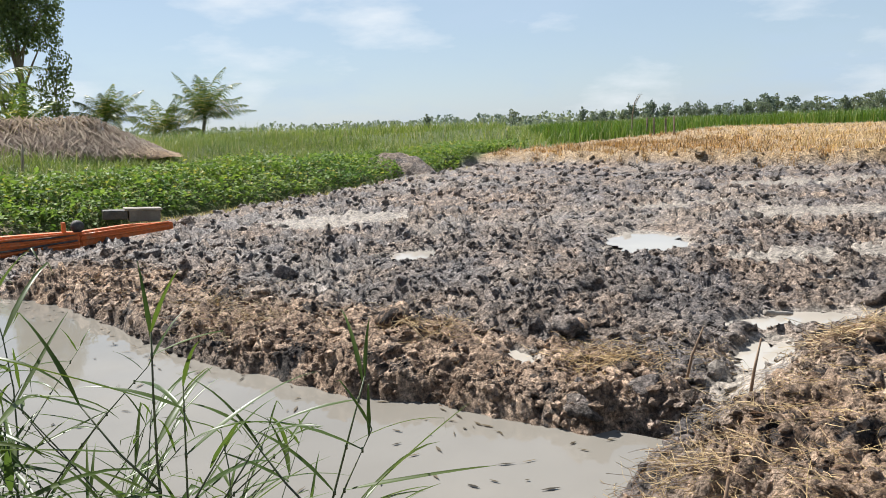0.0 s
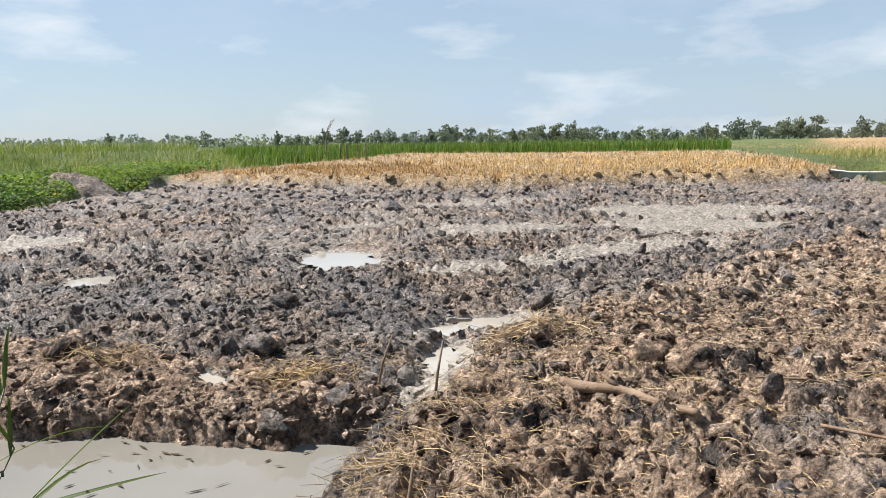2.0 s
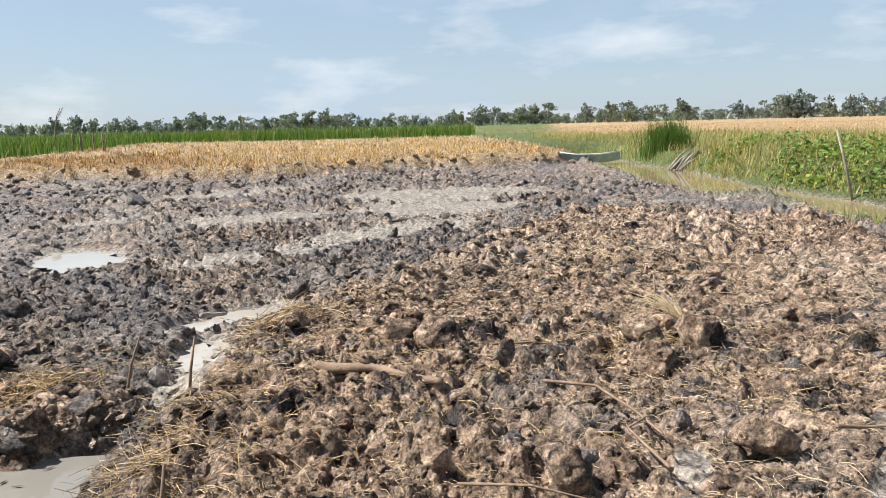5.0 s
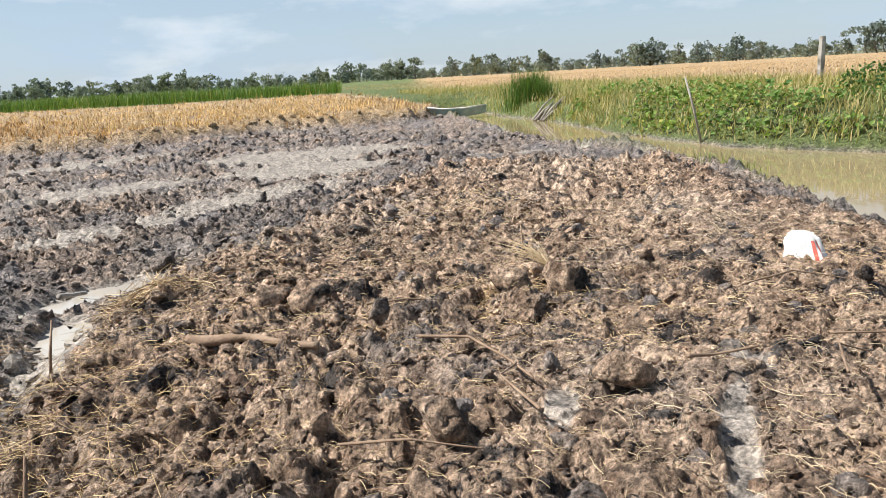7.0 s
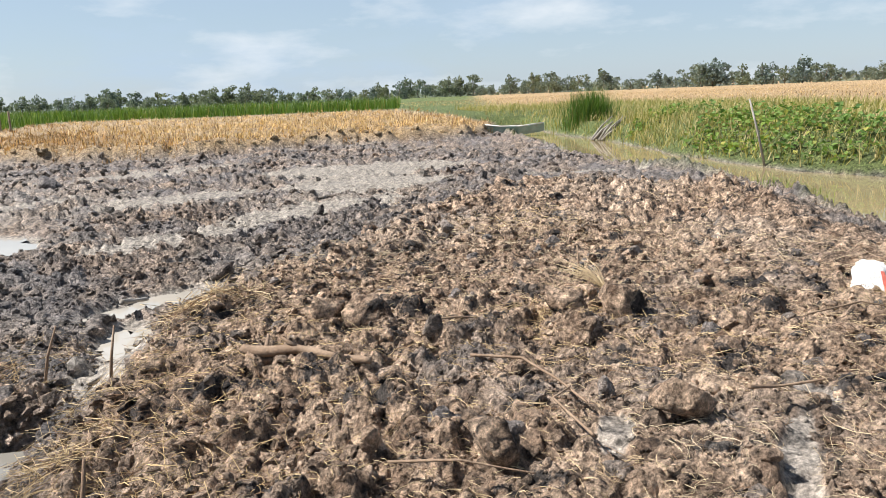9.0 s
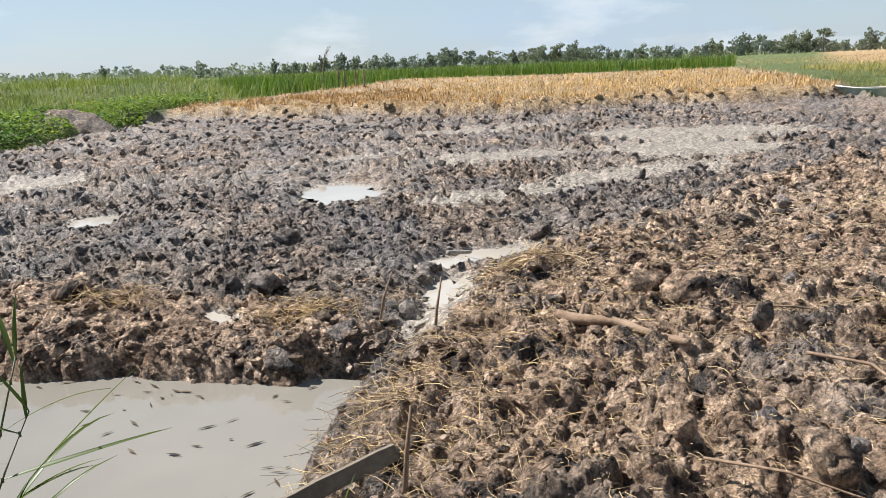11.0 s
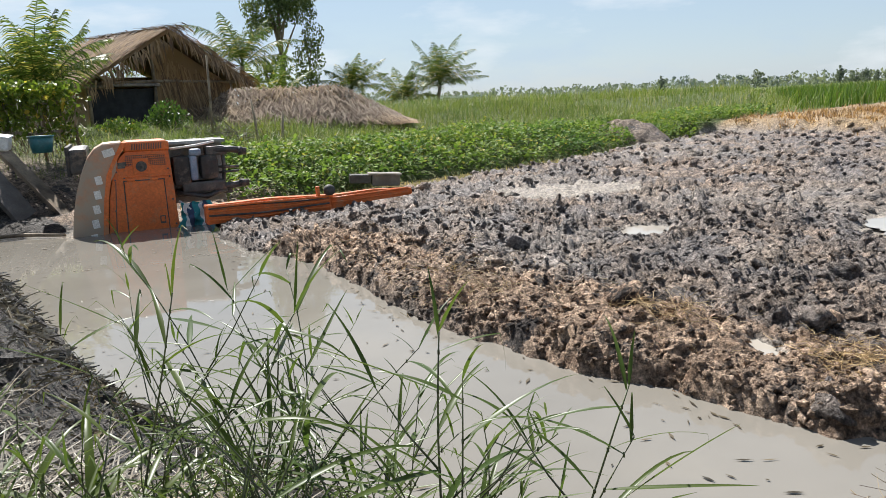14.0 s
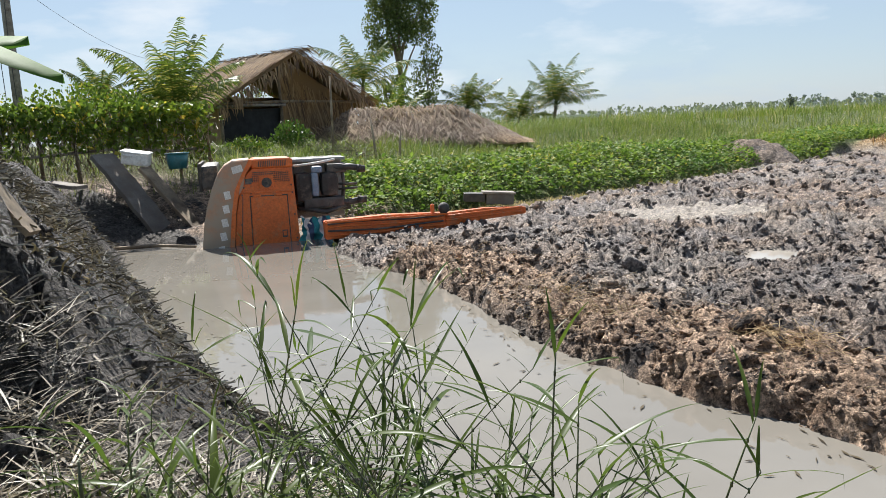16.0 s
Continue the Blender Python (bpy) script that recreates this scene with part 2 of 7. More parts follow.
def ground_material(name="soil", loose=False):
    """Soil: dark wet clay, brown crumbly earth, smooth slurry and grown-over land, by what lies where."""
    m, n, l, p = nodes_of(name)
    soil = n.new("ShaderNodeAttribute")
    soil.attribute_name = "soil"
    parts_ = n.new("ShaderNodeSeparateColor")
    l.new(soil.outputs["Color"], parts_.inputs["Color"])
    cover = n.new("ShaderNodeAttribute")
    cover.attribute_name = "cover"
    over = n.new("ShaderNodeSeparateColor")
    l.new(cover.outputs["Color"], over.inputs["Color"])
    big, mid, fine = noise_node(n, l, 1.1, 5), noise_node(n, l, 7.0, 5, 0.65), noise_node(n, l, 60.0, 6, 0.75)
    clay = blend(n, l, span(n, l, mid, 0.3, 0.7), (0.062, 0.053, 0.049), (0.315, 0.272, 0.247))
    clay = blend(n, l, span(n, l, big, 0.42, 0.62), clay, blend(n, l, 1.0, clay, (1.35, 1.22, 1.05), "MULTIPLY"))
    brown = blend(n, l, span(n, l, mid, 0.35, 0.65), (0.165, 0.104, 0.067), (0.61, 0.44, 0.31))
    brown = blend(n, l, span(n, l, noise_node(n, l, 3.4, 6, 0.7), 0.55, 0.60), brown, (0.058, 0.048, 0.043))
    slurry = blend(n, l, span(n, l, mid, 0.3, 0.7), (0.175, 0.151, 0.125), (0.26, 0.228, 0.19))
    col = blend(n, l, parts_.outputs["Red"], clay, brown)
    col = blend(n, l, parts_.outputs["Green"], col, slurry)
    green = blend(n, l, span(n, l, mid, 0.3, 0.7), (0.075, 0.10, 0.032), (0.14, 0.165, 0.058))
    col = blend(n, l, parts_.outputs["Blue"], col, green)
    straw = blend(n, l, span(n, l, mid, 0.3, 0.7), (0.22, 0.135, 0.065), (0.46, 0.33, 0.175))
    col = blend(n, l, over.outputs["Red"], col, straw)
    col = blend(n, l, over.outputs["Green"], col, blend(n, l, span(n, l, mid, 0.35, 0.65), (0.045, 0.040, 0.036), (0.125, 0.112, 0.10)))
    if loose:
        isl = n.new("ShaderNodeNewGeometry").outputs["Random Per Island"]
        col = blend(n, l, 1.0, col, span(n, l, isl, 0, 1, 0.55, 1.25), "MULTIPLY")
    col = blend(n, l, 0.8, col, span(n, l, noise_node(n, l, 24.0, 6, 0.75), 0.38, 0.62, 0.15, 1.9), "MULTIPLY")
    col = blend(n, l, 0.8, col, span(n, l, fine, 0.34, 0.66, 0.35, 1.7), "MULTIPLY")
    l.new(col, p.inputs["Base Color"])
    crack = n.new("ShaderNodeTexVoronoi")
    crack.feature, crack.inputs["Scale"].default_value, crack.inputs["Detail"].default_value = "F1", 15.0, 2.0
    warp = n.new("ShaderNodeVectorMath")
    warp.operation = "MULTIPLY_ADD"
    wob = n.new("ShaderNodeTexNoise")
    wob.inputs["Scale"].default_value, wob.inputs["Detail"].default_value = 14.0, 4.0
    geo = n.new("ShaderNodeNewGeometry")
    l.new(geo.outputs["Position"], wob.inputs["Vector"])
    l.new(wob.outputs["Color"], warp.inputs[0])
    warp.inputs[1].default_value = (0.07, 0.07, 0.07)
    l.new(geo.outputs["Position"], warp.inputs[2])
    l.new(warp.outputs["Vector"], crack.inputs["Vector"])
    crumb = span(n, l, crack.outputs["Distance"], 0.1, 0.75, 1.0, 0.0)
    wet = span(n, l, big, 0.4, 0.6, 0.46, 0.78)
    r1 = n.new("ShaderNodeMix")
    l.new(parts_.outputs["Red"], r1.inputs["Factor"])
    l.new(wet, r1.inputs["A"])
    r1.inputs["B"].default_value = 0.92
    r2 = n.new("ShaderNodeMix")
    l.new(parts_.outputs["Green"], r2.inputs["Factor"])
    l.new(r1.outputs["Result"], r2.inputs["A"])
    l.new(span(n, l, mid, 0.4, 0.6, 0.55, 0.88), r2.inputs["B"])
    r3 = n.new("ShaderNodeMix")
    l.new(parts_.outputs["Blue"], r3.inputs["Factor"])
    l.new(r2.outputs["Result"], r3.inputs["A"])
    r3.inputs["B"].default_value = 0.95
    l.new(r3.outputs["Result"], p.inputs["Roughness"])
    p.inputs["Specular IOR Level"].default_value = 0.28
    rel = n.new("ShaderNodeMath")
    rel.operation = "MULTIPLY_ADD"
    l.new(crumb, rel.inputs[0])
    rel.inputs[1].default_value = 1.1
    rel2 = n.new("ShaderNodeMath")
    rel2.operation = "MULTIPLY_ADD"
    l.new(mid, rel2.inputs[0])
    rel2.inputs[1].default_value = 1.2
    l.new(fine, rel2.inputs[2])
    l.new(rel2.outputs[0], rel.inputs[2])
    inv = n.new("ShaderNodeMath")
    inv.operation = "MULTIPLY_ADD"
    l.new(parts_.outputs["Green"], inv.inputs[0])
    inv.inputs[1].default_value, inv.inputs[2].default_value = -0.65, 1.0
    b = n.new("ShaderNodeBump")
    b.inputs["Distance"].default_value = 0.05
    l.new(inv.outputs[0], b.inputs["Strength"])
    l.new(rel.outputs[0], b.inputs["Height"])
    l.new(b.outputs["Normal"], p.inputs["Normal"])
    return m


def water_material(name, a, b, rough=0.04):
    m, n, l, p = nodes_of(name)
    col = blend(n, l, span(n, l, noise_node(n, l, 0.55, 4), 0.35, 0.65), a, b)
    l.new(col, p.inputs["Base Color"])
    p.inputs["Roughness"].default_value, p.inputs["IOR"].default_value = rough, 1.33
    bumped(n, l, p, noise_node(n, l, 3.0, 3), 0.035, 0.02)
    return m


SOIL = ground_material()
CLOD_SOIL = ground_material("loose_soil", True)
POND_WATER = water_material("muddy_water", (0.185, 0.170, 0.145), (0.22, 0.203, 0.174), 0.02)
CANAL_WATER = water_material("canal_water", (0.28, 0.21, 0.12), (0.24, 0.195, 0.11))
# Puddle base is paled so that its colour carries the bright sky reflection.
PUDDLE_WATER = water_material("puddle_water", (0.40, 0.365, 0.31), (0.33, 0.30, 0.255), 0.03)
GRASS = leaf("grass_green", (0.08, 0.13, 0.034), (0.175, 0.23, 0.075), (0.34, 0.31, 0.17), 0.10)
CROP = leaf("crop_green", (0.05, 0.105, 0.02), (0.105, 0.175, 0.035), (0.24, 0.23, 0.07), 0.05)
VINE = leaf("vine_leaf", (0.06, 0.125, 0.03), (0.19, 0.29, 0.085), (0.36, 0.34, 0.09), 0.07, 0.6)
BANKGRASS = leaf("bank_grass", (0.15, 0.175, 0.055), (0.30, 0.29, 0.115), (0.46, 0.37, 0.18), 0.42)
STUBBLE = leaf("stubble_straw", (0.38, 0.27, 0.155), (0.66, 0.52, 0.345), (0.22, 0.14, 0.08), 0.22, 0.6, 0.2, 0.5)
BROWNSTUBBLE = leaf("brown_stubble_straw", (0.23, 0.135, 0.065), (0.45, 0.30, 0.155), (0.13, 0.08, 0.05), 0.25, 0.6, 0.2, 0.5)
STRAW = leaf("dry_straw", (0.30, 0.235, 0.155), (0.60, 0.51, 0.37), (0.20, 0.12, 0.07), 0.25, 0.6, 0.1)
REED = leaf("reed_leaf", (0.028, 0.056, 0.016), (0.125, 0.18, 0.045), (0.42, 0.38, 0.16), 0.05, 0.35, 0.4, 3.0)
REEDSTEM = surf("reed_stem", (0.045, 0.05, 0.025), (0.11, 0.125, 0.045), 6, 50, 0.55, bump=0.2)
FLOATING = leaf("floating_leaf", (0.03, 0.026, 0.02), (0.11, 0.092, 0.066), None, 0, 0.5, 0.05)
DEADREED = leaf("dead_reed", (0.035, 0.031, 0.027), (0.25, 0.23, 0.20), (0.46, 0.42, 0.35), 0.16, 0.6, 0.1, 1.5)
PALMLEAF = leaf("palm_leaflet", (0.05, 0.085, 0.028), (0.115, 0.165, 0.05), (0.34, 0.29, 0.10), 0.10, 0.35, 0.3)
YOUNGPALM = leaf("young_palm_leaflet", (0.05, 0.09, 0.024), (0.12, 0.17, 0.045), (0.38, 0.34, 0.10), 0.10, 0.35, 0.4)
TREELEAF = leaf("tree_leaf", (0.06, 0.095, 0.04), (0.13, 0.175, 0.08), None, 0, 0.5, 0.3)
# The bluish haze of distance is mixed into these two leaf colours.
FARLEAF = leaf("far_haze_tinted_leaf", (0.11, 0.145, 0.14), (0.155, 0.19, 0.185), None, 0, 0.9, 0.3, 0.02)
HAZELEAF = leaf("pale_haze_tinted_leaf", (0.15, 0.19, 0.195), (0.19, 0.235, 0.235), None, 0, 0.9, 0.3, 0.02)
SHRUB = leaf("shrub_leaf", (0.05, 0.10, 0.02), (0.14, 0.215, 0.045), (0.48, 0.40, 0.07), 0.07, 0.45, 0.35)
DARKSHRUB = leaf("dark_shrub_leaf", (0.04, 0.09, 0.025), (0.08, 0.15, 0.04), None, 0, 0.4, 0.3)
BANANA = leaf("banana_leaf", (0.05, 0.12, 0.02), (0.08, 0.17, 0.03), None, 0, 0.6, 0.3)
THATCH = leaf("thatch_leaf", (0.145, 0.10, 0.068), (0.31, 0.235, 0.165), (0.13, 0.085, 0.055), 0.2, 0.8, 0.06)
OLDTHATCH = leaf("weathered_thatch", (0.17, 0.125, 0.095), (0.36, 0.295, 0.235), (0.16, 0.11, 0.08), 0.2, 0.85, 0.05)
BARK = surf("bark", (0.11, 0.085, 0.06), (0.20, 0.165, 0.125), 3, 40, 0.9, bump=0.7)
OLDWOOD = surf("old_wood", (0.20, 0.15, 0.10), (0.34, 0.27, 0.19), 3, 35, 0.85, bump=0.6, stretch=(1, 1, 0.15), dirt=(0.10, 0.075, 0.055))
GREYWOOD = surf("grey_wood", (0.23, 0.205, 0.175), (0.38, 0.345, 0.30), 3, 35, 0.85, bump=0.6, dirt=(0.12, 0.10, 0.08))
ROOT = surf("root_bark", (0.16, 0.10, 0.062), (0.31, 0.215, 0.14), 9, 80, 0.85, bump=0.6, dirt=(0.20, 0.13, 0.08))
ORANGE = surf("orange_paint", (0.60, 0.125, 0.022), (0.68, 0.16, 0.03), 2.2, 30, 0.42, bump=0.05, dirt=(0.44, 0.21, 0.10), dirty=0.25)
DUSTYORANGE = surf("dusty_orange_paint", (0.52, 0.20, 0.085), (0.42, 0.255, 0.16), 1.6, 30, 0.62, bump=0.08, dirt=(0.36, 0.29, 0.215), dirty=0.95)
STEEL = surf("dark_steel", (0.045, 0.043, 0.042), (0.10, 0.095, 0.088), 5, 50, 0.5, 0.3, 0.2, dirt=(0.22, 0.18, 0.14), dirty=0.35)
GREYPANEL = surf("grey_steel_panel", (0.20, 0.21, 0.205), (0.30, 0.305, 0.295), 3, 40, 0.55, 0.1, 0.1, dirt=(0.26, 0.225, 0.18), dirty=0.45)
RUBBER = surf("black_rubber", (0.028, 0.027, 0.026), (0.06, 0.056, 0.05), 6, 60, 0.75, bump=0.3, dirt=(0.17, 0.14, 0.11), dirty=0.4)
SEATBLUE = surf("blue_grey_vinyl", (0.15, 0.21, 0.30), (0.25, 0.32, 0.40), 4, 60, 0.5, bump=0.1)
WHITEPAINT = surf("white_paint", (0.66, 0.63, 0.58), (0.78, 0.75, 0.70), 3, 50, 0.55, bump=0.05, dirt=(0.45, 0.38, 0.30), dirty=0.2)
TEAL = surf("teal_cloth", (0.02, 0.19, 0.21), (0.04, 0.30, 0.32), 5, 70, 0.8, bump=0.3)
WHITECLOTH = surf("white_woven_plastic", (0.68, 0.67, 0.64), (0.82, 0.81, 0.78), 5, 140, 0.65, bump=0.3, dirt=(0.46, 0.37, 0.27), dirty=0.2)
NAVYCLOTH = surf("navy_cloth", (0.03, 0.05, 0.10), (0.06, 0.09, 0.16), 5, 90, 0.8, bump=0.3)
REDCLOTH = surf("red_print", (0.55, 0.10, 0.07), (0.62, 0.20, 0.15), 8, 90, 0.7, bump=0.1)
PLASTICWHITE = surf("white_plastic", (0.64, 0.65, 0.62), (0.75, 0.75, 0.72), 2, 30, 0.45, bump=0.05, dirt=(0.5, 0.45, 0.36), dirty=0.25)
TEALPLASTIC = surf("teal_plastic", (0.03, 0.14, 0.15), (0.05, 0.19, 0.20), 2, 30, 0.4, bump=0.05, dirt=(0.25, 0.21, 0.16), dirty=0.3)
CONCRETE = surf("muddy_concrete", (0.12, 0.105, 0.09), (0.21, 0.187, 0.16), 2.5, 45, 0.85, bump=0.5, dirt=(0.15, 0.12, 0.095), dirty=0.55)
DARKCLOTH = surf("dark_shade_net", (0.018, 0.019, 0.02), (0.035, 0.036, 0.038), 4, 60, 0.95, bump=0.2)
BOATGREEN = surf("faded_green_boat_paint", (0.20, 0.30, 0.26), (0.33, 0.40, 0.35), 4, 50, 0.6, bump=0.2, dirt=(0.30, 0.26, 0.20), dirty=0.3)
TINROOF = surf("white_tin_roof", (0.72, 0.72, 0.72), (0.80, 0.80, 0.80), 1, 12, 0.5, bump=0.05)
WALLPAINT = surf("pale_wall_paint", (0.55, 0.55, 0.52), (0.62, 0.61, 0.57), 1, 12, 0.8, bump=0.1)
CABLE = surf("black_cable", (0.03, 0.03, 0.03), (0.05, 0.05, 0.05), 5, 50, 0.6)

# ---- the lie of the land ----
POND = [(-10.0, 7.6), (-9.2, 8.6), (-8.6, 9.5), (-7.4, 9.6), (-6.7, 8.7), (-5.35, 7.45), (-3.99, 6.8), (-3.38, 6.19), (-2.36, 5.15),
        (-1.71, 4.77), (-1.19, 4.5), (-0.88, 4.26), (-0.48, 4.17), (-0.1, 3.93), (0.31, 3.7), (0.45, 3.82), (0.85, 3.84), (0.66, 3.47),
        (0.33, 2.87), (0.2, 2.5), (0.0, 2.15), (-0.7, 2.25), (-1.5, 2.55), (-2.3, 2.82), (-3.08, 3.12), (-3.66, 3.44), (-4.76, 4.14), (-5.38, 4.47), (-6.88, 5.43)]
BACK_CANAL = [(-8.6, 9.4), (-7.4, 9.4), (-6.5, 10.3), (-5.7, 12.5), (-5.1, 14.5), (-4.1, 17.0), (-2.86, 22.4), (-1.2, 26.5), (-2.0, 26.3),
              (-3.5, 21.5), (-5.2, 17.3), (-6.5, 14.4), (-7.4, 12.2)]
CANAL = [(20.2, 20.6), (17.0, 16.0), (13.2, 11.5), (11.9, 9.0), (11.4, 7.1), (10.1, 5.2), (9.3, 4.2), (7.7, 2.8), (6.9, 1.95), (5.6, 0.3),
         (4.6, -2.0), (4.0, -9.0), (12.0, -9.0), (12.5, 0.0), (12.4, 3.6), (12.6, 5.9), (14.2, 9.2), (16.8, 12.6), (19.9, 17.8), (24.0, 23.5), (23.0, 24.5)]
STUBBLE_FIELD = [(-1.0, 28.3), (1.1, 26.2), (3.6, 23.8), (5.6, 21.5), (8.3, 20.0), (12.2, 19.9), (14.2, 18.7), (16.3, 18.0), (18.6, 19.4), (36.0, 49.0),
                 (25.0, 53.0), (17.0, 66.0), (4.0, 38.0)]
MOUND = [(0.05, 2.0), (0.3, 2.6), (0.74, 3.4), (1.2, 4.2), (2.2, 5.1), (3.2, 5.45), (4.9, 6.6), (7.3, 8.0), (8.8, 6.1), (8.9, 4.3), (7.3, 2.6), (6.4, 1.7), (5.0, -0.3), (4.0, -3.0),
         (0.0, -3.0), (-0.2, 0.5)]
LIP = [(-5.6, 7.2), (-4.1, 6.5), (-3.5, 5.9), (-2.5, 4.9), (-1.4, 4.1), (-0.6, 3.8), (0.3, 3.3), (1.1, 3.9), (0.7, 4.7), (0.0, 5.3), (-0.9, 6.0), (-2.2, 6.7), (-3.2, 7.6), (-4.6, 8.2)]
SOILED = [(-0.2, 0.2), (0.2, 2.2), (0.3, 2.9), (0.8, 3.9), (0.3, 3.7), (-0.5, 4.1), (-1.7, 4.7), (-3.4, 6.1), (-5.4, 7.4), (-6.9, 9.0), (-6.4, 10.4), (-5.65, 12.6), (-5.05, 14.6),
          (-4.0, 17.1), (-2.8, 22.5), (-1.0, 28.3), (3.6, 24.2), (8.3, 20.5), (12.2, 20.4), (14.2, 19.2), (16.3, 18.3), (18.9, 19.6), (17.0, 16.0), (13.2, 11.5), (11.9, 9.0),
          (10.1, 5.2), (7.7, 2.8), (5.6, 0.3), (4.0, -6.0), (-0.2, -6.0)]
# Soft wet hollows in the field: x, y, half widths, turn in degrees, depth of water or 0.
HOLLOWS = [(1.55, 9.25, 0.46, 0.80, -8, 1), (2.5, 8.75, 0.40, 0.14, 0, 1), (3.0, 9.25, 0.22, 0.10, 0, 1), (-1.08, 8.75, 0.34, 0.36, 0, 1), (1.95, 5.55, 0.55, 0.22, 15, 1), (1.50, 4.75, 0.20, 0.42, -20, 1), (0.0, 4.62, 0.10, 0.22, 15, 1),
           (2.95, 6.9, 0.5, 0.13, 5, 1), (3.6, 6.9, 0.25, 0.12, 0, 1), (10.2, 8.9, 1.3, 0.35, -30, 1), (1.2, 4.05, 0.18, 0.30, -40, 0), (8.6, 12.6, 1.9, 1.2, -20, 0), (5.2, 8.6, 1.3, 0.45, 10, 0), (3.1, 7.9, 0.9, 0.35, 10, 0),
           (7.2, 10.5, 1.3, 1.0, 0, 0), (-2.6, 12.2, 1.0, 0.8, 20, 0), (6.0, 16.0, 1.6, 0.7, 0, 0), (2.6, 12.5, 0.8, 0.4, 0, 0), (4.4, 11.2, 1.2, 0.5, 10, 0), (2.75, 1.2, 0.16, 0.08, 60, 0), (2.1, 0.9, 0.40, 0.05, 25, 0), (1.95, 1.45, 0.05, 0.16, -55, 0)]


def hollow(x, y, wet_only=False, grow=1.0):
    out = np.zeros_like(x)
    for cx, cy, rx, ry, turn, wet in HOLLOWS:
        if wet_only and not wet:
            continue
        c, s = math.cos(radians(turn)), math.sin(radians(turn))
        u, v = ((x - cx) * c + (y - cy) * s) / (rx * grow), (-(x - cx) * s + (y - cy) * c) / (ry * grow)
        out = np.maximum(out, 1 - np.sqrt(u * u + v * v) * 0.72)
    return np.clip(out * 2.4, 0, 1)


def land(x, y, fine=True):
    """The height of the ground and what it is made of, at places x, y."""
    far_off = np.hypot(x, y)
    wob = np.clip(far_off / 9, 0.35, 1.5)
    wx = x + 0.32 * wob * (fbm(x * 1.6, y * 1.6, 3) - 0.5)
    wy = y + 0.32 * wob * (fbm(x * 1.6, y * 1.6, 9) - 0.5)
    pond, back, canal = signed(wx, wy, POND), signed(wx, wy, BACK_CANAL), signed(wx, wy, CANAL)
    soiled = smooth01(0.5 - signed(wx, wy, SOILED) / 0.3)
    stub = smooth01(0.5 - signed(wx, wy, STUBBLE_FIELD) / 0.5)
    mound = smooth01(-signed(wx, wy, MOUND) / (0.55 + 0.6 * smooth01((x - 3) / 4)) + 0.15)
    lip = smooth01(-signed(wx, wy, LIP) / 0.45 + 0.1)
    u = (x + 8.5) * -0.93 + (y - 9.8) * 0.37
    high = np.maximum(smooth01((u - 3) / 6), (1 - smooth01((y - 10) / 3.5)) * smooth01((-x - 2.5) / 4))
    z = 0.42 + 0.78 * high * (x < 0) + 0.18 * smooth01((x - 12) / 2.5) * smooth01(canal / 2.5)
    z = z + 0.10 * (fbm(x * 0.5, y * 0.5, 31) - 0.5) * np.clip(8 / (1 + far_off * 0.1), 0, 1)
    heaped = smooth01((-x - 2.2) / 1.6) * smooth01((8.2 - y) / 1.8) * smooth01((y - 0.2) / 1.6)
    z = z + heaped * np.clip(1.17 - z, 0, 1) * np.exp(-((pond - 1.35) / 0.75) ** 2)
    bank_rough = (1 + 0.7 * heaped) * (lumps(wx * 4.5, wy * 4.5, 50) * 0.13 + lumps(wx * 12, wy * 12, 52) * 0.05 + fbm(x * 11, y * 11, 51) * 0.07) * (1 - soiled) * (1 - stub) * (far_off < 22)
    z = np.minimum(z, 0.02 + (0.74 + 0.5 * heaped) * np.maximum(pond, 0) + 0.06 * fbm(x * 3, y * 3, 12)) + bank_rough * np.clip(pond * 3 + 0.3, 0, 1)
    soft = hollow(wx, wy)
    pool = hollow(wx, wy, True)
    bed = 0.095 + 0.05 * (fbm(x * 0.7, y * 0.7, 41) - 0.5) + 0.24 * mound * (0.75 + 0.5 * fbm(x * 0.9, y * 0.9, 43)) + 0.05 * lip
    z = z * (1 - soiled) + bed * soiled
    rough = soiled * (1 - 0.62 * soft) * (1 - 0.97 * pool) * (1 - 0.6 * hollow(wx, wy, True, 1.6))
    if fine:
        sx, sy = wx + 0.1 * (fbm(x * 5, y * 5, 61) - 0.5), wy + 0.1 * (fbm(x * 5, y * 5, 62) - 0.5)
        big = lumps(sx * 3.2, sy * 3.2, 5)
        mid = lumps(sx * 7.5, sy * 7.5, 15)
        tiny = lumps(sx * 19, sy * 19, 25)
        grit = fbm(x * 45, y * 45, 29, 3)
        lively = 0.35 + 0.9 * fbm(x * 0.8, y * 0.8, 71)
        z = z + rough * lively * np.clip(far_off / 7, 0.85, 1.25) * (0.095 * big * (0.7 + 0.6 * mid) + 0.062 * mid + 0.04 * tiny * (far_off < 18) + 0.04 * (grit - 0.5) - 0.085)
        furrow = stub * (0.15 * lumps(wx * 1.7, wy * 1.7, 8) + 0.07 * lumps(wx * 4.6, wy * 4.6, 18) + 0.03 * fbm(x * 9, y * 9, 81))
    else:
        furrow = 0
    z = z * (1 - stub) + (0.25 + 0.10 * fbm(x * 0.6, y * 0.6, 83)) * stub + furrow
    z = z - 0.06 * smooth01(pool * 1.3) * soiled - 0.02 * soft * soiled
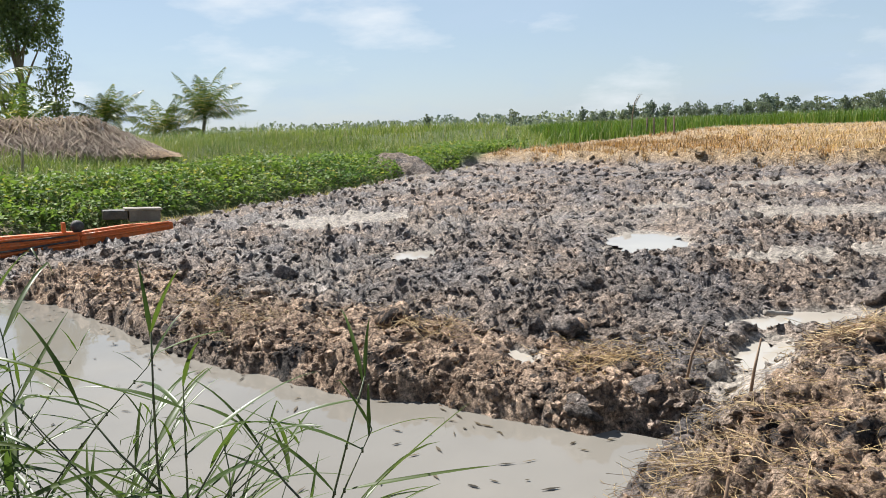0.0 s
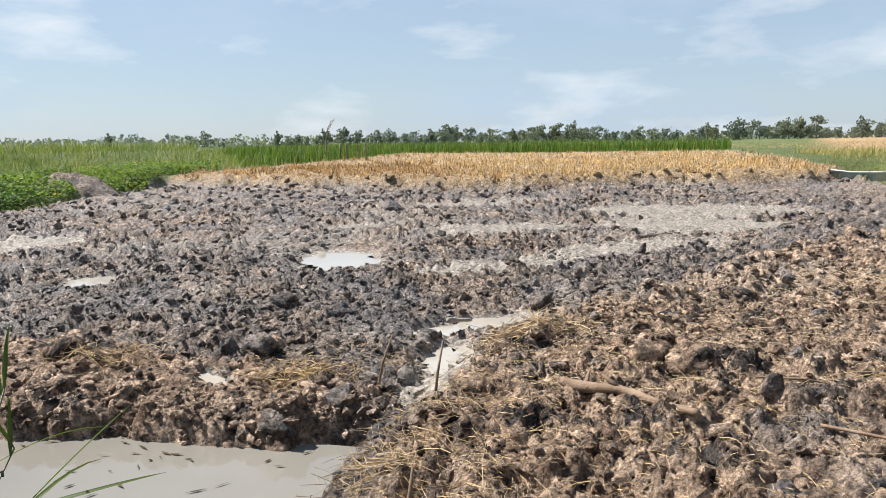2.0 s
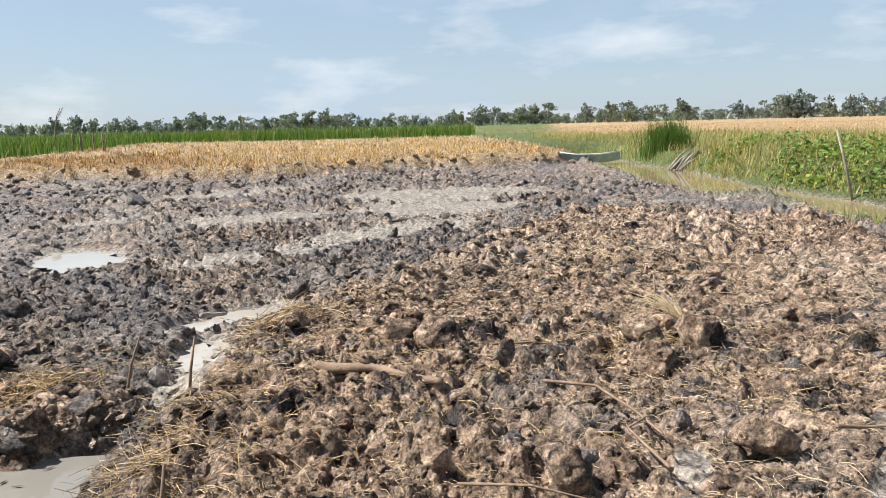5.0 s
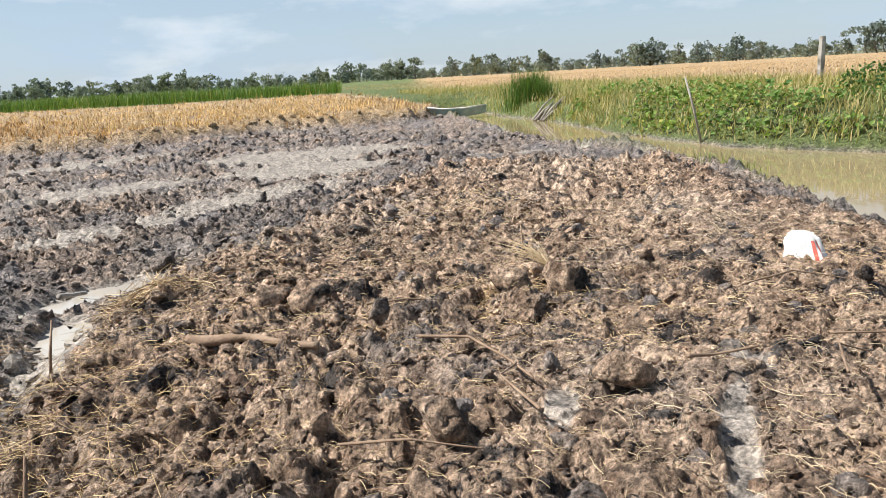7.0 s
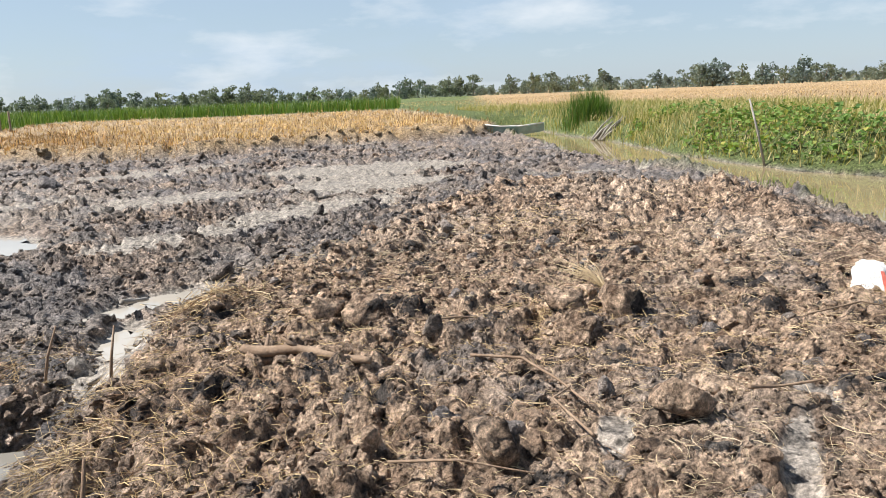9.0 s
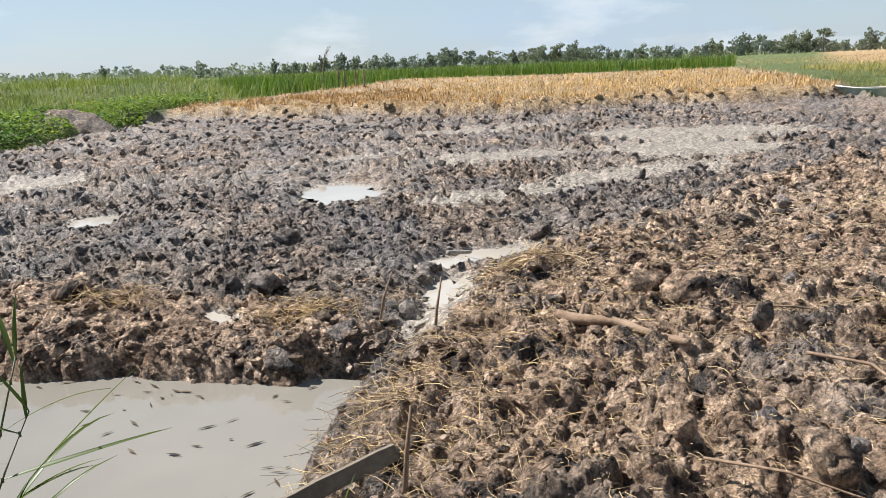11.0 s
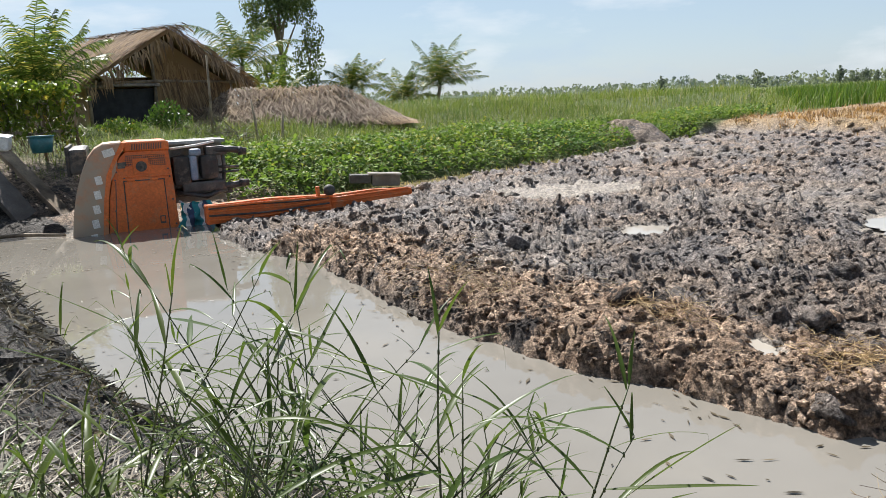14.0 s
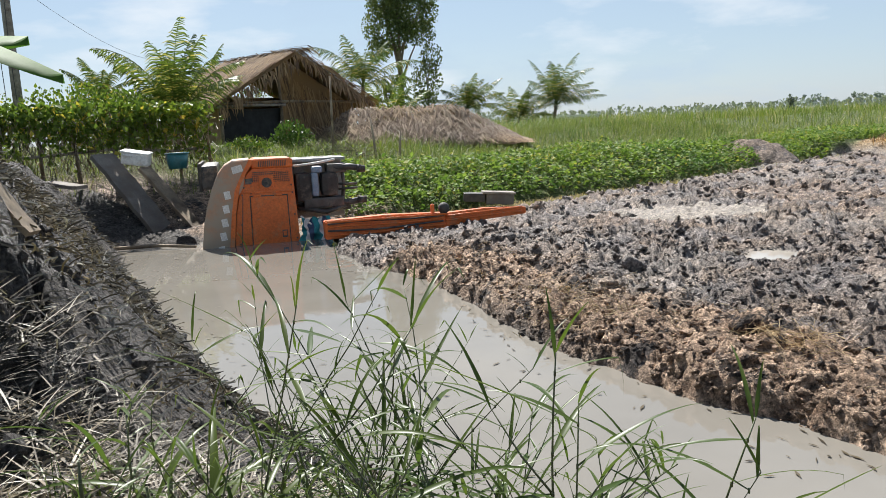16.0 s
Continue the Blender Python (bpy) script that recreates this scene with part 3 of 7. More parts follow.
    for d, steep in ((pond, 0.42 + 0.9 * heaped), (canal, 0.8), (back, 0.35)):
        edge = np.where(d > 0, 0.015 + steep * d, np.maximum(d * 0.9, -0.35))
        rag = 0.13 * soiled * (lumps(wx * 5, wy * 5, 33) + 0.6 * lumps(wx * 13, wy * 13, 35)) * np.clip(1 + d * 6, 0, 1) if fine else 0
        z = np.minimum(z, edge + rag)
    z = np.where(far_off > 60, np.minimum(z, 0.5), z)
    dryness = np.maximum(mound * smooth01((fbm(x * 1.3, y * 1.3, 91) - 0.22) * 4 + 0.4), lip * 0.95) * (1 - soft)
    dryness = np.maximum(dryness, (1 - soiled) * (pond < 3) * 0.55 * (x < -7))
    brown = np.clip(dryness + 0.35 * (fbm(x * 0.9, y * 0.9, 95) > 0.62), 0, 1)
    slurry = np.clip(smooth01((soft - 0.3) * 4) * soiled * (1 - 0.4 * mound) + 0.35 * soiled * smooth01((fbm(x * 0.55, y * 0.55, 97) - 0.52) * 6), 0, 1)
    grown = (1 - soiled) * (1 - stub) * smooth01(np.minimum(np.minimum(pond - 1.8, 9), canal * 8 + 0.3))
    straw = np.maximum(stub, smooth01((canal - 9.5) / 3) * (x > 12) * smooth01((x - y * 0.9 + 2) / 8))
    shore = (1 - soiled) * smooth01(1 - (pond - 1.6) / 1.0) * (x < -1.2) * (y < 8.6)
    return z, brown, slurry, grown, straw, shore


def paint(me, brown, slurry, grown, straw, shore):
    for name, cols in (("soil", (brown, slurry, grown)), ("cover", (straw, shore, np.zeros_like(straw)))):
        at = me.attributes.new(name, "FLOAT_COLOR", "POINT")
        at.data.foreach_set("color", np.stack([*cols, np.ones_like(brown)], -1).astype(np.float32).ravel())


def ground_sheet():
    """One sheet, finest where the field lies, out to the horizon."""
    ang = np.radians(np.concatenate([np.linspace(-78, 63, 1180, endpoint=False), np.linspace(64, 280, 50, endpoint=False)]))
    rad = np.concatenate([[0.02], np.linspace(0.3, 1.08, 16), np.linspace(1.1**-0.25, 46**-0.25, 560) ** -4.0, np.geomspace(50, 4200, 40)])
    r, a = np.meshgrid(rad, ang, indexing="ij")
    x, y = -np.sin(a) * r, np.cos(a) * r
    z, *masks = land(x.ravel(), y.ravel())
    # Clods bulge sideways too, so that their rims overhang a little.
    near = np.clip(1 - np.hypot(x.ravel(), y.ravel()) / 26, 0, 1) * (signed(x.ravel(), y.ravel(), SOILED) < 0)
    x, y = (c.ravel() + 0.035 * near * (fbm(x.ravel() * 12, y.ravel() * 12, k, 2) - 0.5) for c, k in ((x, 201), (y, 207)))
    nr, na = r.shape
    i, j = np.meshgrid(np.arange(nr - 1), np.arange(na), indexing="ij")
    k = (j + 1) % na
    quads = np.stack([i * na + j, i * na + k, (i + 1) * na + k, (i + 1) * na + j], -1).reshape(-1, 4)
    me = mesh_of("ground", np.stack([x, y, z], -1), quads, SOIL, True)
    paint(me, *masks)
    if me.polygons[1000].normal.z < 0:
        me.flip_normals()
    return tagged(new("ground", me), "churned wet clay field with brown earth banks and green land", "ground", kind="structure")


GROUND = ground_sheet()


def heights(x, y, fine=True):
    return land(np.asarray(x, float), np.asarray(y, float), fine)[0]


def height(x, y):
    return float(heights(np.array([x]), np.array([y]))[0])


def water_sheet(name, outline, z, material, label, grow=0.0):
    bm = bmesh.new()
    cx, cy = sum(p[0] for p in outline) / len(outline), sum(p[1] for p in outline) / len(outline)
    vs = []
    for x, y in outline:
        d = math.hypot(x - cx, y - cy)
        vs.append(bm.verts.new((x + (x - cx) / d * grow, y + (y - cy) / d * grow, z)))
    f = bm.faces.new(vs)
    bmesh.ops.triangulate(bm, faces=[f])
    for fc in bm.faces:
        if fc.normal.z < 0:
            fc.normal_flip()
    me = bpy.data.meshes.new(name)
    bm.normal_update()
    for fc in bm.faces:
        if fc.normal.z < 0:
            fc.normal_flip()
    bm.to_mesh(me)
    bm.free()
    me.materials.append(material)
    return tagged(new(name, me), label, "water", kind="structure")


water_sheet("pond_water", POND, 0.0, POND_WATER, "still murky grey-brown pond water beside the field", 0.45)
water_sheet("canal_water", CANAL, 0.003, CANAL_WATER, "still yellow-green canal water along the grassy bank", 0.6)
water_sheet("ditch_water", BACK_CANAL, -0.004, CANAL_WATER, "shallow weedy ditch water below the green bank", 0.4)
for cx, cy, rx, ry, turn, wet in HOLLOWS:
    if wet:
        c, s = math.cos(radians(turn)), math.sin(radians(turn))
        ring = []
        for k in range(48):
            a = 2 * math.pi * k / 48
            w = 1.0 + 0.55 * noise.noise((math.cos(a) * 1.6 + cx, math.sin(a) * 1.6 + cy, 2.0)) + 0.3 * noise.noise((math.cos(a) * 5 + cx, math.sin(a) * 5 + cy, 7.0))
            ring.append((cx + w * (rx * math.cos(a) * c - ry * math.sin(a) * s), cy + w * (rx * math.cos(a) * s + ry * math.sin(a) * c)))
        lvl = float(heights(np.array([cx]), np.array([cy]), False)[0]) + (0.014 if cy < 7.5 else 0.032)
        water_sheet("puddle_water", ring, lvl, PUDDLE_WATER, "shallow bright puddle of muddy water in the field")

# ---- clods ----
def clod_shapes(count, sub, seed):
    """Rough lumps of clay, each with flat broken faces."""
    out = []
    r = np.random.default_rng(seed)
    for k in range(count):
        bm = bmesh.new()
        bmesh.ops.create_icosphere(bm, subdivisions=sub, radius=1.0)
        off = Vector(r.uniform(-50, 50, 3))
        cuts = [(Vector(r.normal(size=3)).normalized(), r.uniform(0.45, 0.85)) for _ in range(6)]
        for v in bm.verts:
            p = v.co.copy()
            s = 1 + 0.55 * noise.noise(p * 1.3 + off) + 0.28 * noise.noise(p * 3.1 + off)
            if sub > 2:
                s += 0.16 * noise.noise(p * 7.0 + off)
            p = p * s
            for nrm, d in cuts:
                over = p.dot(nrm) - d
                if over > 0:
                    p -= nrm * over * 0.85
            v.co = p
        vs = np.array([v.co[:] for v in bm.verts])
        bm.faces.ensure_lookup_table()
        fs = np.array([[v.index for v in f.verts] for f in bm.faces])
        bm.free()
        out.append((vs, fs))
    return out


def turns(n, r, tip=0.45):
    """Random turns: all round z, and tipped over somewhat."""
    a, b, c = r.uniform(0, 2 * np.pi, n), r.normal(0, tip, n), r.normal(0, tip, n)
    ca, sa, cb, sb, cc, sc = np.cos(a), np.sin(a), np.cos(b), np.sin(b), np.cos(c), np.sin(c)
    z, o = np.zeros(n), np.ones(n)
    rz = np.stack([np.stack([ca, -sa, z], -1), np.stack([sa, ca, z], -1), np.stack([z, z, o], -1)], -2)
    rx = np.stack([np.stack([o, z, z], -1), np.stack([z, cb, -sb], -1), np.stack([z, sb, cb], -1)], -2)
    ry = np.stack([np.stack([cc, z, sc], -1), np.stack([z, o, z], -1), np.stack([-sc, z, cc], -1)], -2)
    return rz @ rx @ ry


def scatter_clods(name, label, x, y, size, shapes, r, sink=0.25, material=None):
    vs, fs, at = [], [], 0
    z, *masks = land(x, y)
    which = r.integers(0, len(shapes), len(x))
    rot = turns(len(x), r)
    attrs = [[] for _ in masks]
    for k, (sv, sf) in enumerate(shapes):
        idx = np.where(which == k)[0]
        if not len(idx):
            continue
        sq = np.stack([r.uniform(0.8, 1.25, len(idx)), r.uniform(0.75, 1.15, len(idx)), r.uniform(0.45, 0.8, len(idx))], -1)
        pts = np.einsum("nij,nvj->nvi", rot[idx], sv[None] * sq[:, None] * size[idx][:, None, None])
        pts += np.stack([x[idx], y[idx], z[idx] - sink * size[idx] * 0.3], -1)[:, None]
        nv = len(sv)
        vs.append(pts.reshape(-1, 3))
        fs.append((sf[None] + at + (np.arange(len(idx)) * nv)[:, None, None]).reshape(-1, 3))
        at += nv * len(idx)
        for a, mk in zip(attrs, masks):
            a.append(np.repeat(mk[idx], nv))
    me = mesh_of(name, np.concatenate(vs), np.concatenate(fs), material or CLOD_SOIL, len(shapes[0][0]) > 50)
    paint(me, *[np.concatenate(a) for a in attrs])
    return tagged(new(name, me), label, "clods", kind="stuff")


def in_soil(n, x0, x1, y0, y1, r, keep=0.5, wet=0.25):
    """Places on the bare soil, few of them on the wet hollows."""
    x, y = r.uniform(x0, x1, n), r.uniform(y0, y1, n)
    ok = (signed(x, y, SOILED) < -0.05) & (signed(x, y, POND) > 0.03) & (signed(x, y, CANAL) > 0.05)
    ok &= r.uniform(0, 1, n) > hollow(x, y) * 1.05
    ok &= fbm(x * 0.9, y * 0.9, 101) + r.uniform(-0.25, 0.25, n) > keep - 0.12
    return x[ok], y[ok]


fine_shapes, plain_shapes, small_shapes = clod_shapes(9, 3, 3), clod_shapes(10, 2, 4), clod_shapes(12, 1, 6)
r1 = np.random.default_rng(21)
x, y = in_soil(2300, 0.3, 5.2, 0.3, 5.2, r1, 0.30)
own = 280
for dry in (0.0, 1.0):
    for k, (sv, sf) in enumerate(fine_shapes):
        me = mesh_of("clod", sv * (1.05, 0.95, 0.72), sf, CLOD_SOIL, True)
        n = len(sv)
        paint(me, np.full(n, dry), np.zeros(n), np.zeros(n), np.zeros(n), np.zeros(n))
        for j in range(k, own, len(fine_shapes)):
            if (j * 7919 % 10 < 6) != (dry > 0.5):
                continue
            s = 0.02 + 0.065 * r1.beta(1.2, 3.8)
            part("clod", me, GROUND, m=Matrix.Translation((x[j], y[j], height(x[j], y[j]) + 0.1 * s)) @ pose(0, 0, 0, r1.normal(0, 30), r1.normal(0, 30), r1.uniform(0, 360)) @ Matrix.Diagonal((s, s, s, 1)))
x, y = x[own:], y[own:]
scatter_clods("earth_clods", "crumbled brown earth clods heaped on the mound", x, y, 0.016 + 0.055 * r1.beta(1.2, 3.8, len(x)), plain_shapes, r1)
x, y = in_soil(15000, 0.0, 8.0, -0.3, 7.0, r1, 0.33)
scatter_clods("earth_crumbs", "small crumbs of brown earth on the mound", x, y, 0.008 + 0.032 * r1.beta(1.2, 4, len(x)), small_shapes, r1)
x, y = in_soil(12000, 0.4, 4.0, 0.2, 4.6, r1, 0.3)
scatter_clods("earth_grains", "fine crumbs and grains of brown earth on the mound", x, y, 0.005 + 0.012 * r1.beta(1.2, 3, len(x)), small_shapes, r1, -0.6)
x, y = in_soil(4200, -5.0, 7.0, 3.7, 9.5, r1, 0.36)
scatter_clods("clay_clods", "broken dark clay clods turned up in the field", x, y, 0.018 + 0.085 * r1.beta(1.2, 4.5, len(x)), plain_shapes, r1)
x, y = in_soil(5200, -6.5, 13.0, 8.5, 19.0, r1, 0.42)
scatter_clods("far_clay_clods", "rough dark clay clods over the far field", x, y, 0.035 + 0.11 * r1.beta(1.2, 3.4, len(x)), small_shapes, r1)
x, y = in_soil(1500, -4.0, 18.0, 18.0, 27.0, r1, 0.4)
scatter_clods("distant_clay_clods", "rough clay clods beside the stubble", x, y, 0.06 + 0.12 * r1.beta(1.4, 3, len(x)), clod_shapes(8, 1, 8), r1)

x, y = in_soil(14000, -5.5, 8.0, 3.5, 10.0, r1, 0.33)
scatter_clods("clay_crumbs", "small crumbs of broken clay over the field", x, y, 0.012 + 0.04 * r1.beta(1.2, 4, len(x)), small_shapes, r1)
edge = POND[4:19]
seg = r1.integers(0, len(edge) - 1, 1900)
t = r1.uniform(0, 1, 1900)
x = np.array([edge[k][0] for k in seg]) * (1 - t) + np.array([edge[k + 1][0] for k in seg]) * t + r1.normal(0.05, 0.16, 1900)
y = np.array([edge[k][1] for k in seg]) * (1 - t) + np.array([edge[k + 1][1] for k in seg]) * t + np.abs(r1.normal(0.0, 0.22, 1900)) - 0.03
scatter_clods("edge_clods", "brown earth clods slumped along the pond's edge", x, y, 0.015 + 0.06 * r1.beta(1.2, 4.5, 1900), small_shapes, r1)

x, y = r1.uniform(-9.0, -1.8, 5000), r1.uniform(0.8, 7.5, 5000)
pd = signed(x, y, POND)
ok = (pd > 0.02) & (pd < 2.4)
x, y = x[ok][:1500], y[ok][:1500]
scatter_clods("bank_clods", "dark crumbling mud lumps on the steep bank", x, y, 0.012 + 0.085 * r1.beta(1.1, 4.5, len(x)), small_shapes, r1)

# Large clods that stand apart, one by one.
BIG = [(0.34, 5.12, 0.14, 0), (-0.82, 5.25, 0.17, 1), (0.62, 6.6, 0.13, 0), (1.0, 5.95, 0.12, 0), (-0.45, 4.3, 0.12, 1), (0.32, 3.78, 0.13, 0), (0.62, 3.95, 0.14, 0), (-1.35, 4.75, 0.12, 1), (3.2, 2.35, 0.17, 1), (3.0, 2.55, 0.15, 1),
       (2.2, 3.2, 0.15, 1), (1.55, 1.55, 0.12, 1), (2.05, 3.35, 0.13, 1), (3.9, 2.0, 0.13, 1), (-4.1, 8.6, 0.18, 0), (-3.6, 9.6, 0.16, 0), (-2.2, 7.4, 0.14, 0), (4.3, 6.2, 0.14, 1), (2.6, 5.8, 0.14, 0), (3.5, 14.6, 0.26, 0), (2.25, 1.35, 0.13, 1)]
for k, (bx, by, size, dry) in enumerate(BIG):
    size = size * 0.74
    sv, sf = fine_shapes[k % len(fine_shapes)]
    rot = turns(1, r1)[0]
    me = mesh_of("clod", (sv * (1.1, 0.95, 0.85)) @ rot.T * size, sf, SOIL, True)
    n = len(sv)
    paint(me, np.full(n, float(dry)), np.zeros(n), np.zeros(n), np.zeros(n), np.zeros(n))
    thing("clod", "large lump of brown earth on the mound" if dry else "large broken lump of wet grey clay", "clod", Matrix.Translation((bx, by, heights(np.array([bx]), np.array([by]), False)[0] + size * 0.45)), me, "large clods in the field")


# ---- blades, leaves and straw ----
def blades(base, head, length, width, lean, droop, r, segs=2):
    """Grass blades that lean and bend over, each a narrow strip that ends in a point."""
    n = len(base)
    side = np.stack([np.cos(head), np.sin(head), np.zeros(n)], -1)
    out = np.stack([-np.sin(head), np.cos(head), np.zeros(n)], -1)
    up = np.array([0, 0, 1.0])
    vs, p, ang = [], base.copy(), lean.copy()
    for s in range(segs + 1):
        w = width * (1 - s / (segs + 0.0)) ** 0.6 * 0.5 if s else width * 0.4
        if s < segs:
            vs += [p - side * np.reshape(w, (-1, 1)), p + side * np.reshape(w, (-1, 1))]
        else:
            vs += [p]
        step = (length / segs)[:, None]
        p = p + step * (np.cos(ang)[:, None] * up + np.sin(ang)[:, None] * out)
        ang = ang + droop / segs
    k = 2 * segs + 1
    verts = np.stack(vs, 1).reshape(-1, 3)
    o = (np.arange(n) * k)[:, None]
    quads = [o + np.array([[2 * s, 2 * s + 1, 2 * s + 3, 2 * s + 2]]) for s in range(segs - 1)]
    tris = o + np.array([[2 * segs - 2, 2 * segs - 1, 2 * segs]])
    return verts, [np.concatenate(quads), tris] if quads else [tris]


def leaves(center, size, r, flat=0.7, aspect=0.75):
    """Small broad leaves, each folded along its middle."""
    n = len(center)
    rot = turns(n, r, flat)
    shape = np.array([[0, -0.5, 0], [0.5 * aspect, -0.1, 0.12], [0, 0.5, 0], [-0.5 * aspect, -0.1, 0.12]])
    pts = np.einsum("nij,vj->nvi", rot, shape) * size[:, None, None] + center[:, None]
    o = (np.arange(n) * 4)[:, None]
    return pts.reshape(-1, 3), [np.concatenate([o + [[0, 1, 2]], o + [[0, 2, 3]]])]


def stuff(name, label, category, verts, faces, material):
    return tagged(new(name, mesh_of(name, verts, faces, material, False)), label, category, kind="stuff")


def sown(n, x0, x1, y0, y1, r, test):
    x, y = r.uniform(x0, x1, n), r.uniform(y0, y1, n)
    ok = test(x, y)
    x, y = x[ok], y[ok]
    return np.stack([x, y, heights(x, y, False) - 0.02], -1)


def green_side(x, y):
    u = (x + 8.5) * -0.93 + (y - 9.8) * 0.37
    return (signed(x, y, BACK_CANAL) > 0.0) & (signed(x, y, SOILED) > 0.1) & (signed(x, y, STUBBLE_FIELD) > 0.4) & (signed(x, y, POND) > 0.8)


r2 = np.random.default_rng(5)
# Grass on the green land beyond the ditch: near, middle and far.
for name, n, area, test, lo, hi, wide in (
    ("meadow_grass", 52000, (-13, 2, 11.5, 34), lambda x, y: green_side(x, y) & ((x + 8.5) * -0.93 + (y - 9.8) * 0.37 > 1.5), 0.28, 0.66, 0.014),
    ("meadow_grass", 24000, (-30, 12, 24, 62), lambda x, y: green_side(x, y) & (np.hypot(x, y) > 30), 0.4, 0.85, 0.035),
    ("meadow_grass", 16000, (-75, 40, 55, 150), lambda x, y: green_side(x, y) & (np.hypot(x, y) > 58), 0.7, 1.2, 0.09),
    ("yard_grass", 34000, (-20, -6.5, 5.5, 22), lambda x, y: (signed(x, y, BACK_CANAL) > 0.2) & (signed(x, y, POND) > 1.0 + 0.8 * vnoise(x * 1.5, y * 1.5, 6)) & (signed(x, y, SOILED) > 0.2), 0.12, 0.38, 0.012),
):
    base = sown(n, *area, r2, test)
    k = len(base)
    tall = (lo + (hi - lo) * r2.beta(1.6, 2, k)) * (0.35 + 1.25 * fbm(base[:, 0] * 0.9, base[:, 1] * 0.9, 7))
    v, f = blades(base, r2.uniform(0, 6.28, k), tall, np.full(k, wide) * r2.uniform(0.6, 1.3, k), r2.uniform(0.02, 0.75, k), r2.uniform(0.2, 1.9, k), r2)
    stuff(name, "tall bright green meadow grass on the land", "grass", v, f, GRASS)
# Broad-leaved creepers at the foot of the green land.
base = sown(90000, -10, 2, 11, 33, r2, lambda x, y: green_side(x, y) & ((x + 8.5) * -0.93 + (y - 9.8) * 0.37 < 2.5 + 0.8 * (vnoise(x * 1.2, y * 1.2, 4) - 0.5)))[:36000]
k = len(base)
base[:, 2] += 0.05 + 0.42 * r2.uniform(0, 1, k) * (0.3 + fbm(base[:, 0] * 1.8, base[:, 1] * 1.8, 8))
v, f = leaves(base, r2.uniform(0.06, 0.14, k), r2, 0.45)
stuff("creeper", "low green broad-leaved creeper along the ditch", "creeper", v, f, VINE)
# Pale weeds in the ditch.
base = sown(14000, -9, 0, 9.6, 27, r2, lambda x, y: (signed(x, y, BACK_CANAL) < 0.25) & (signed(x, y, POND) > 0.3))
k = len(base)
base[:, 2] = np.maximum(base[:, 2], -0.02)
v, f = blades(base, r2.uniform(0, 6.28, k), r2.uniform(0.04, 0.16, k), np.full(k, 0.014), r2.uniform(0.2, 1.2, k), r2.uniform(0.2, 1.0, k), r2)
stuff("ditch_weed", "pale yellow-green weeds in the shallow ditch", "weeds", v, f, BANKGRASS)


# Cut stubble in ragged tufts, browner where the ground was scraped.
def stubble_rows(name, n, area, r, wide, per):
    x, y = r.uniform(area[0], area[1], n), r.uniform(area[2], area[3], n)
    ok = (signed(x, y, STUBBLE_FIELD) < 0.9 * (vnoise(x * 1.1, y * 1.1, 3) - 0.45)) & (fbm(x * 0.8, y * 0.8, 19) > 0.40)
    x, y = x[ok], y[ok]
    pale = r.uniform(0, 1, len(x)) < 0.04 + 0.96 * smooth01((x - 0.16 * (y - 20) - 5.0) / 6) * smooth01((-signed(x, y, STUBBLE_FIELD) - 0.2) / 1.6 + 0.35)
    for pick, material, label in ((pale, STUBBLE, "golden cut rice stubble standing in tufts"), (~pale, BROWNSTUBBLE, "brown scraped rice stubble in ragged tufts")):
        tx, ty = x[pick], y[pick]
        tuft = np.repeat(r.uniform(0.55, 1.25, len(tx)), per)
        bx, by = np.repeat(tx, per), np.repeat(ty, per)
        bx, by = bx + r.normal(0, 0.075, len(bx)), by + r.normal(0, 0.075, len(bx))
        base = np.stack([bx, by, heights(bx, by) - 0.02], -1)
        k = len(bx)
        v, f = blades(base, r.uniform(0, 6.28, k), tuft * r.uniform(0.09, 0.30, k), np.full(k, wide) * r.uniform(0.6, 1.3, k), r.uniform(0.1, 1.25, k), r.uniform(0, 0.9, k), r)
        stuff(name, label, "stubble", v, f, material)


stubble_rows("rice_stubble", 6500, (-1, 24, 18, 34), r2, 0.026, 8)
stubble_rows("rice_stubble", 4200, (3, 38, 30, 66), r2, 0.05, 6)
# The tall crop behind the stubble.
def behind_stubble(x, y):
    d = signed(x, y, STUBBLE_FIELD)
    return (d > 0.3) & (d < 16) & (y > 36) & (x > 2) & (x - 36 < (y - 49) * 0.75 + 1)
base = sown(30000, 2, 52, 36, 86, r2, behind_stubble)
k = len(base)
v, f = blades(base, r2.uniform(0, 6.28, k), r2.uniform(0.7, 1.15, k), np.full(k, 0.06), r2.uniform(0, 0.3, k), r2.uniform(0.1, 0.9, k), r2)
stuff("green_crop", "dense dark green crop standing behind the stubble", "crop", v, f, CROP)
# The bank across the canal: grass, creepers and the pale field behind it.
def right_bank(x, y):
    d = signed(x, y, CANAL)
    return (d > 0.02) & (d < 10) & (x - 11.5 > (y - 5.5) * 0.62 + np.maximum(5.5 - y, 0) * 0.0) & (signed(x, y, STUBBLE_FIELD) > 0.6)
base = np.concatenate([sown(36000, 12, 23, -5, 14, r2, right_bank), sown(60000, 14, 44, 11, 44, r2, right_bank)])
k = len(base)
v, f = blades(base, r2.uniform(0, 6.28, k), r2.uniform(0.12, 0.42, k) * (0.5 + fbm(base[:, 0] * 0.7, base[:, 1] * 0.7, 5)), np.full(k, 0.024), r2.uniform(0.05, 0.8, k), r2.uniform(0.1, 1.2, k), r2)
stuff("bank_grass", "rough green and straw-coloured grass on the canal bank", "grass", v, f, BANKGRASS)
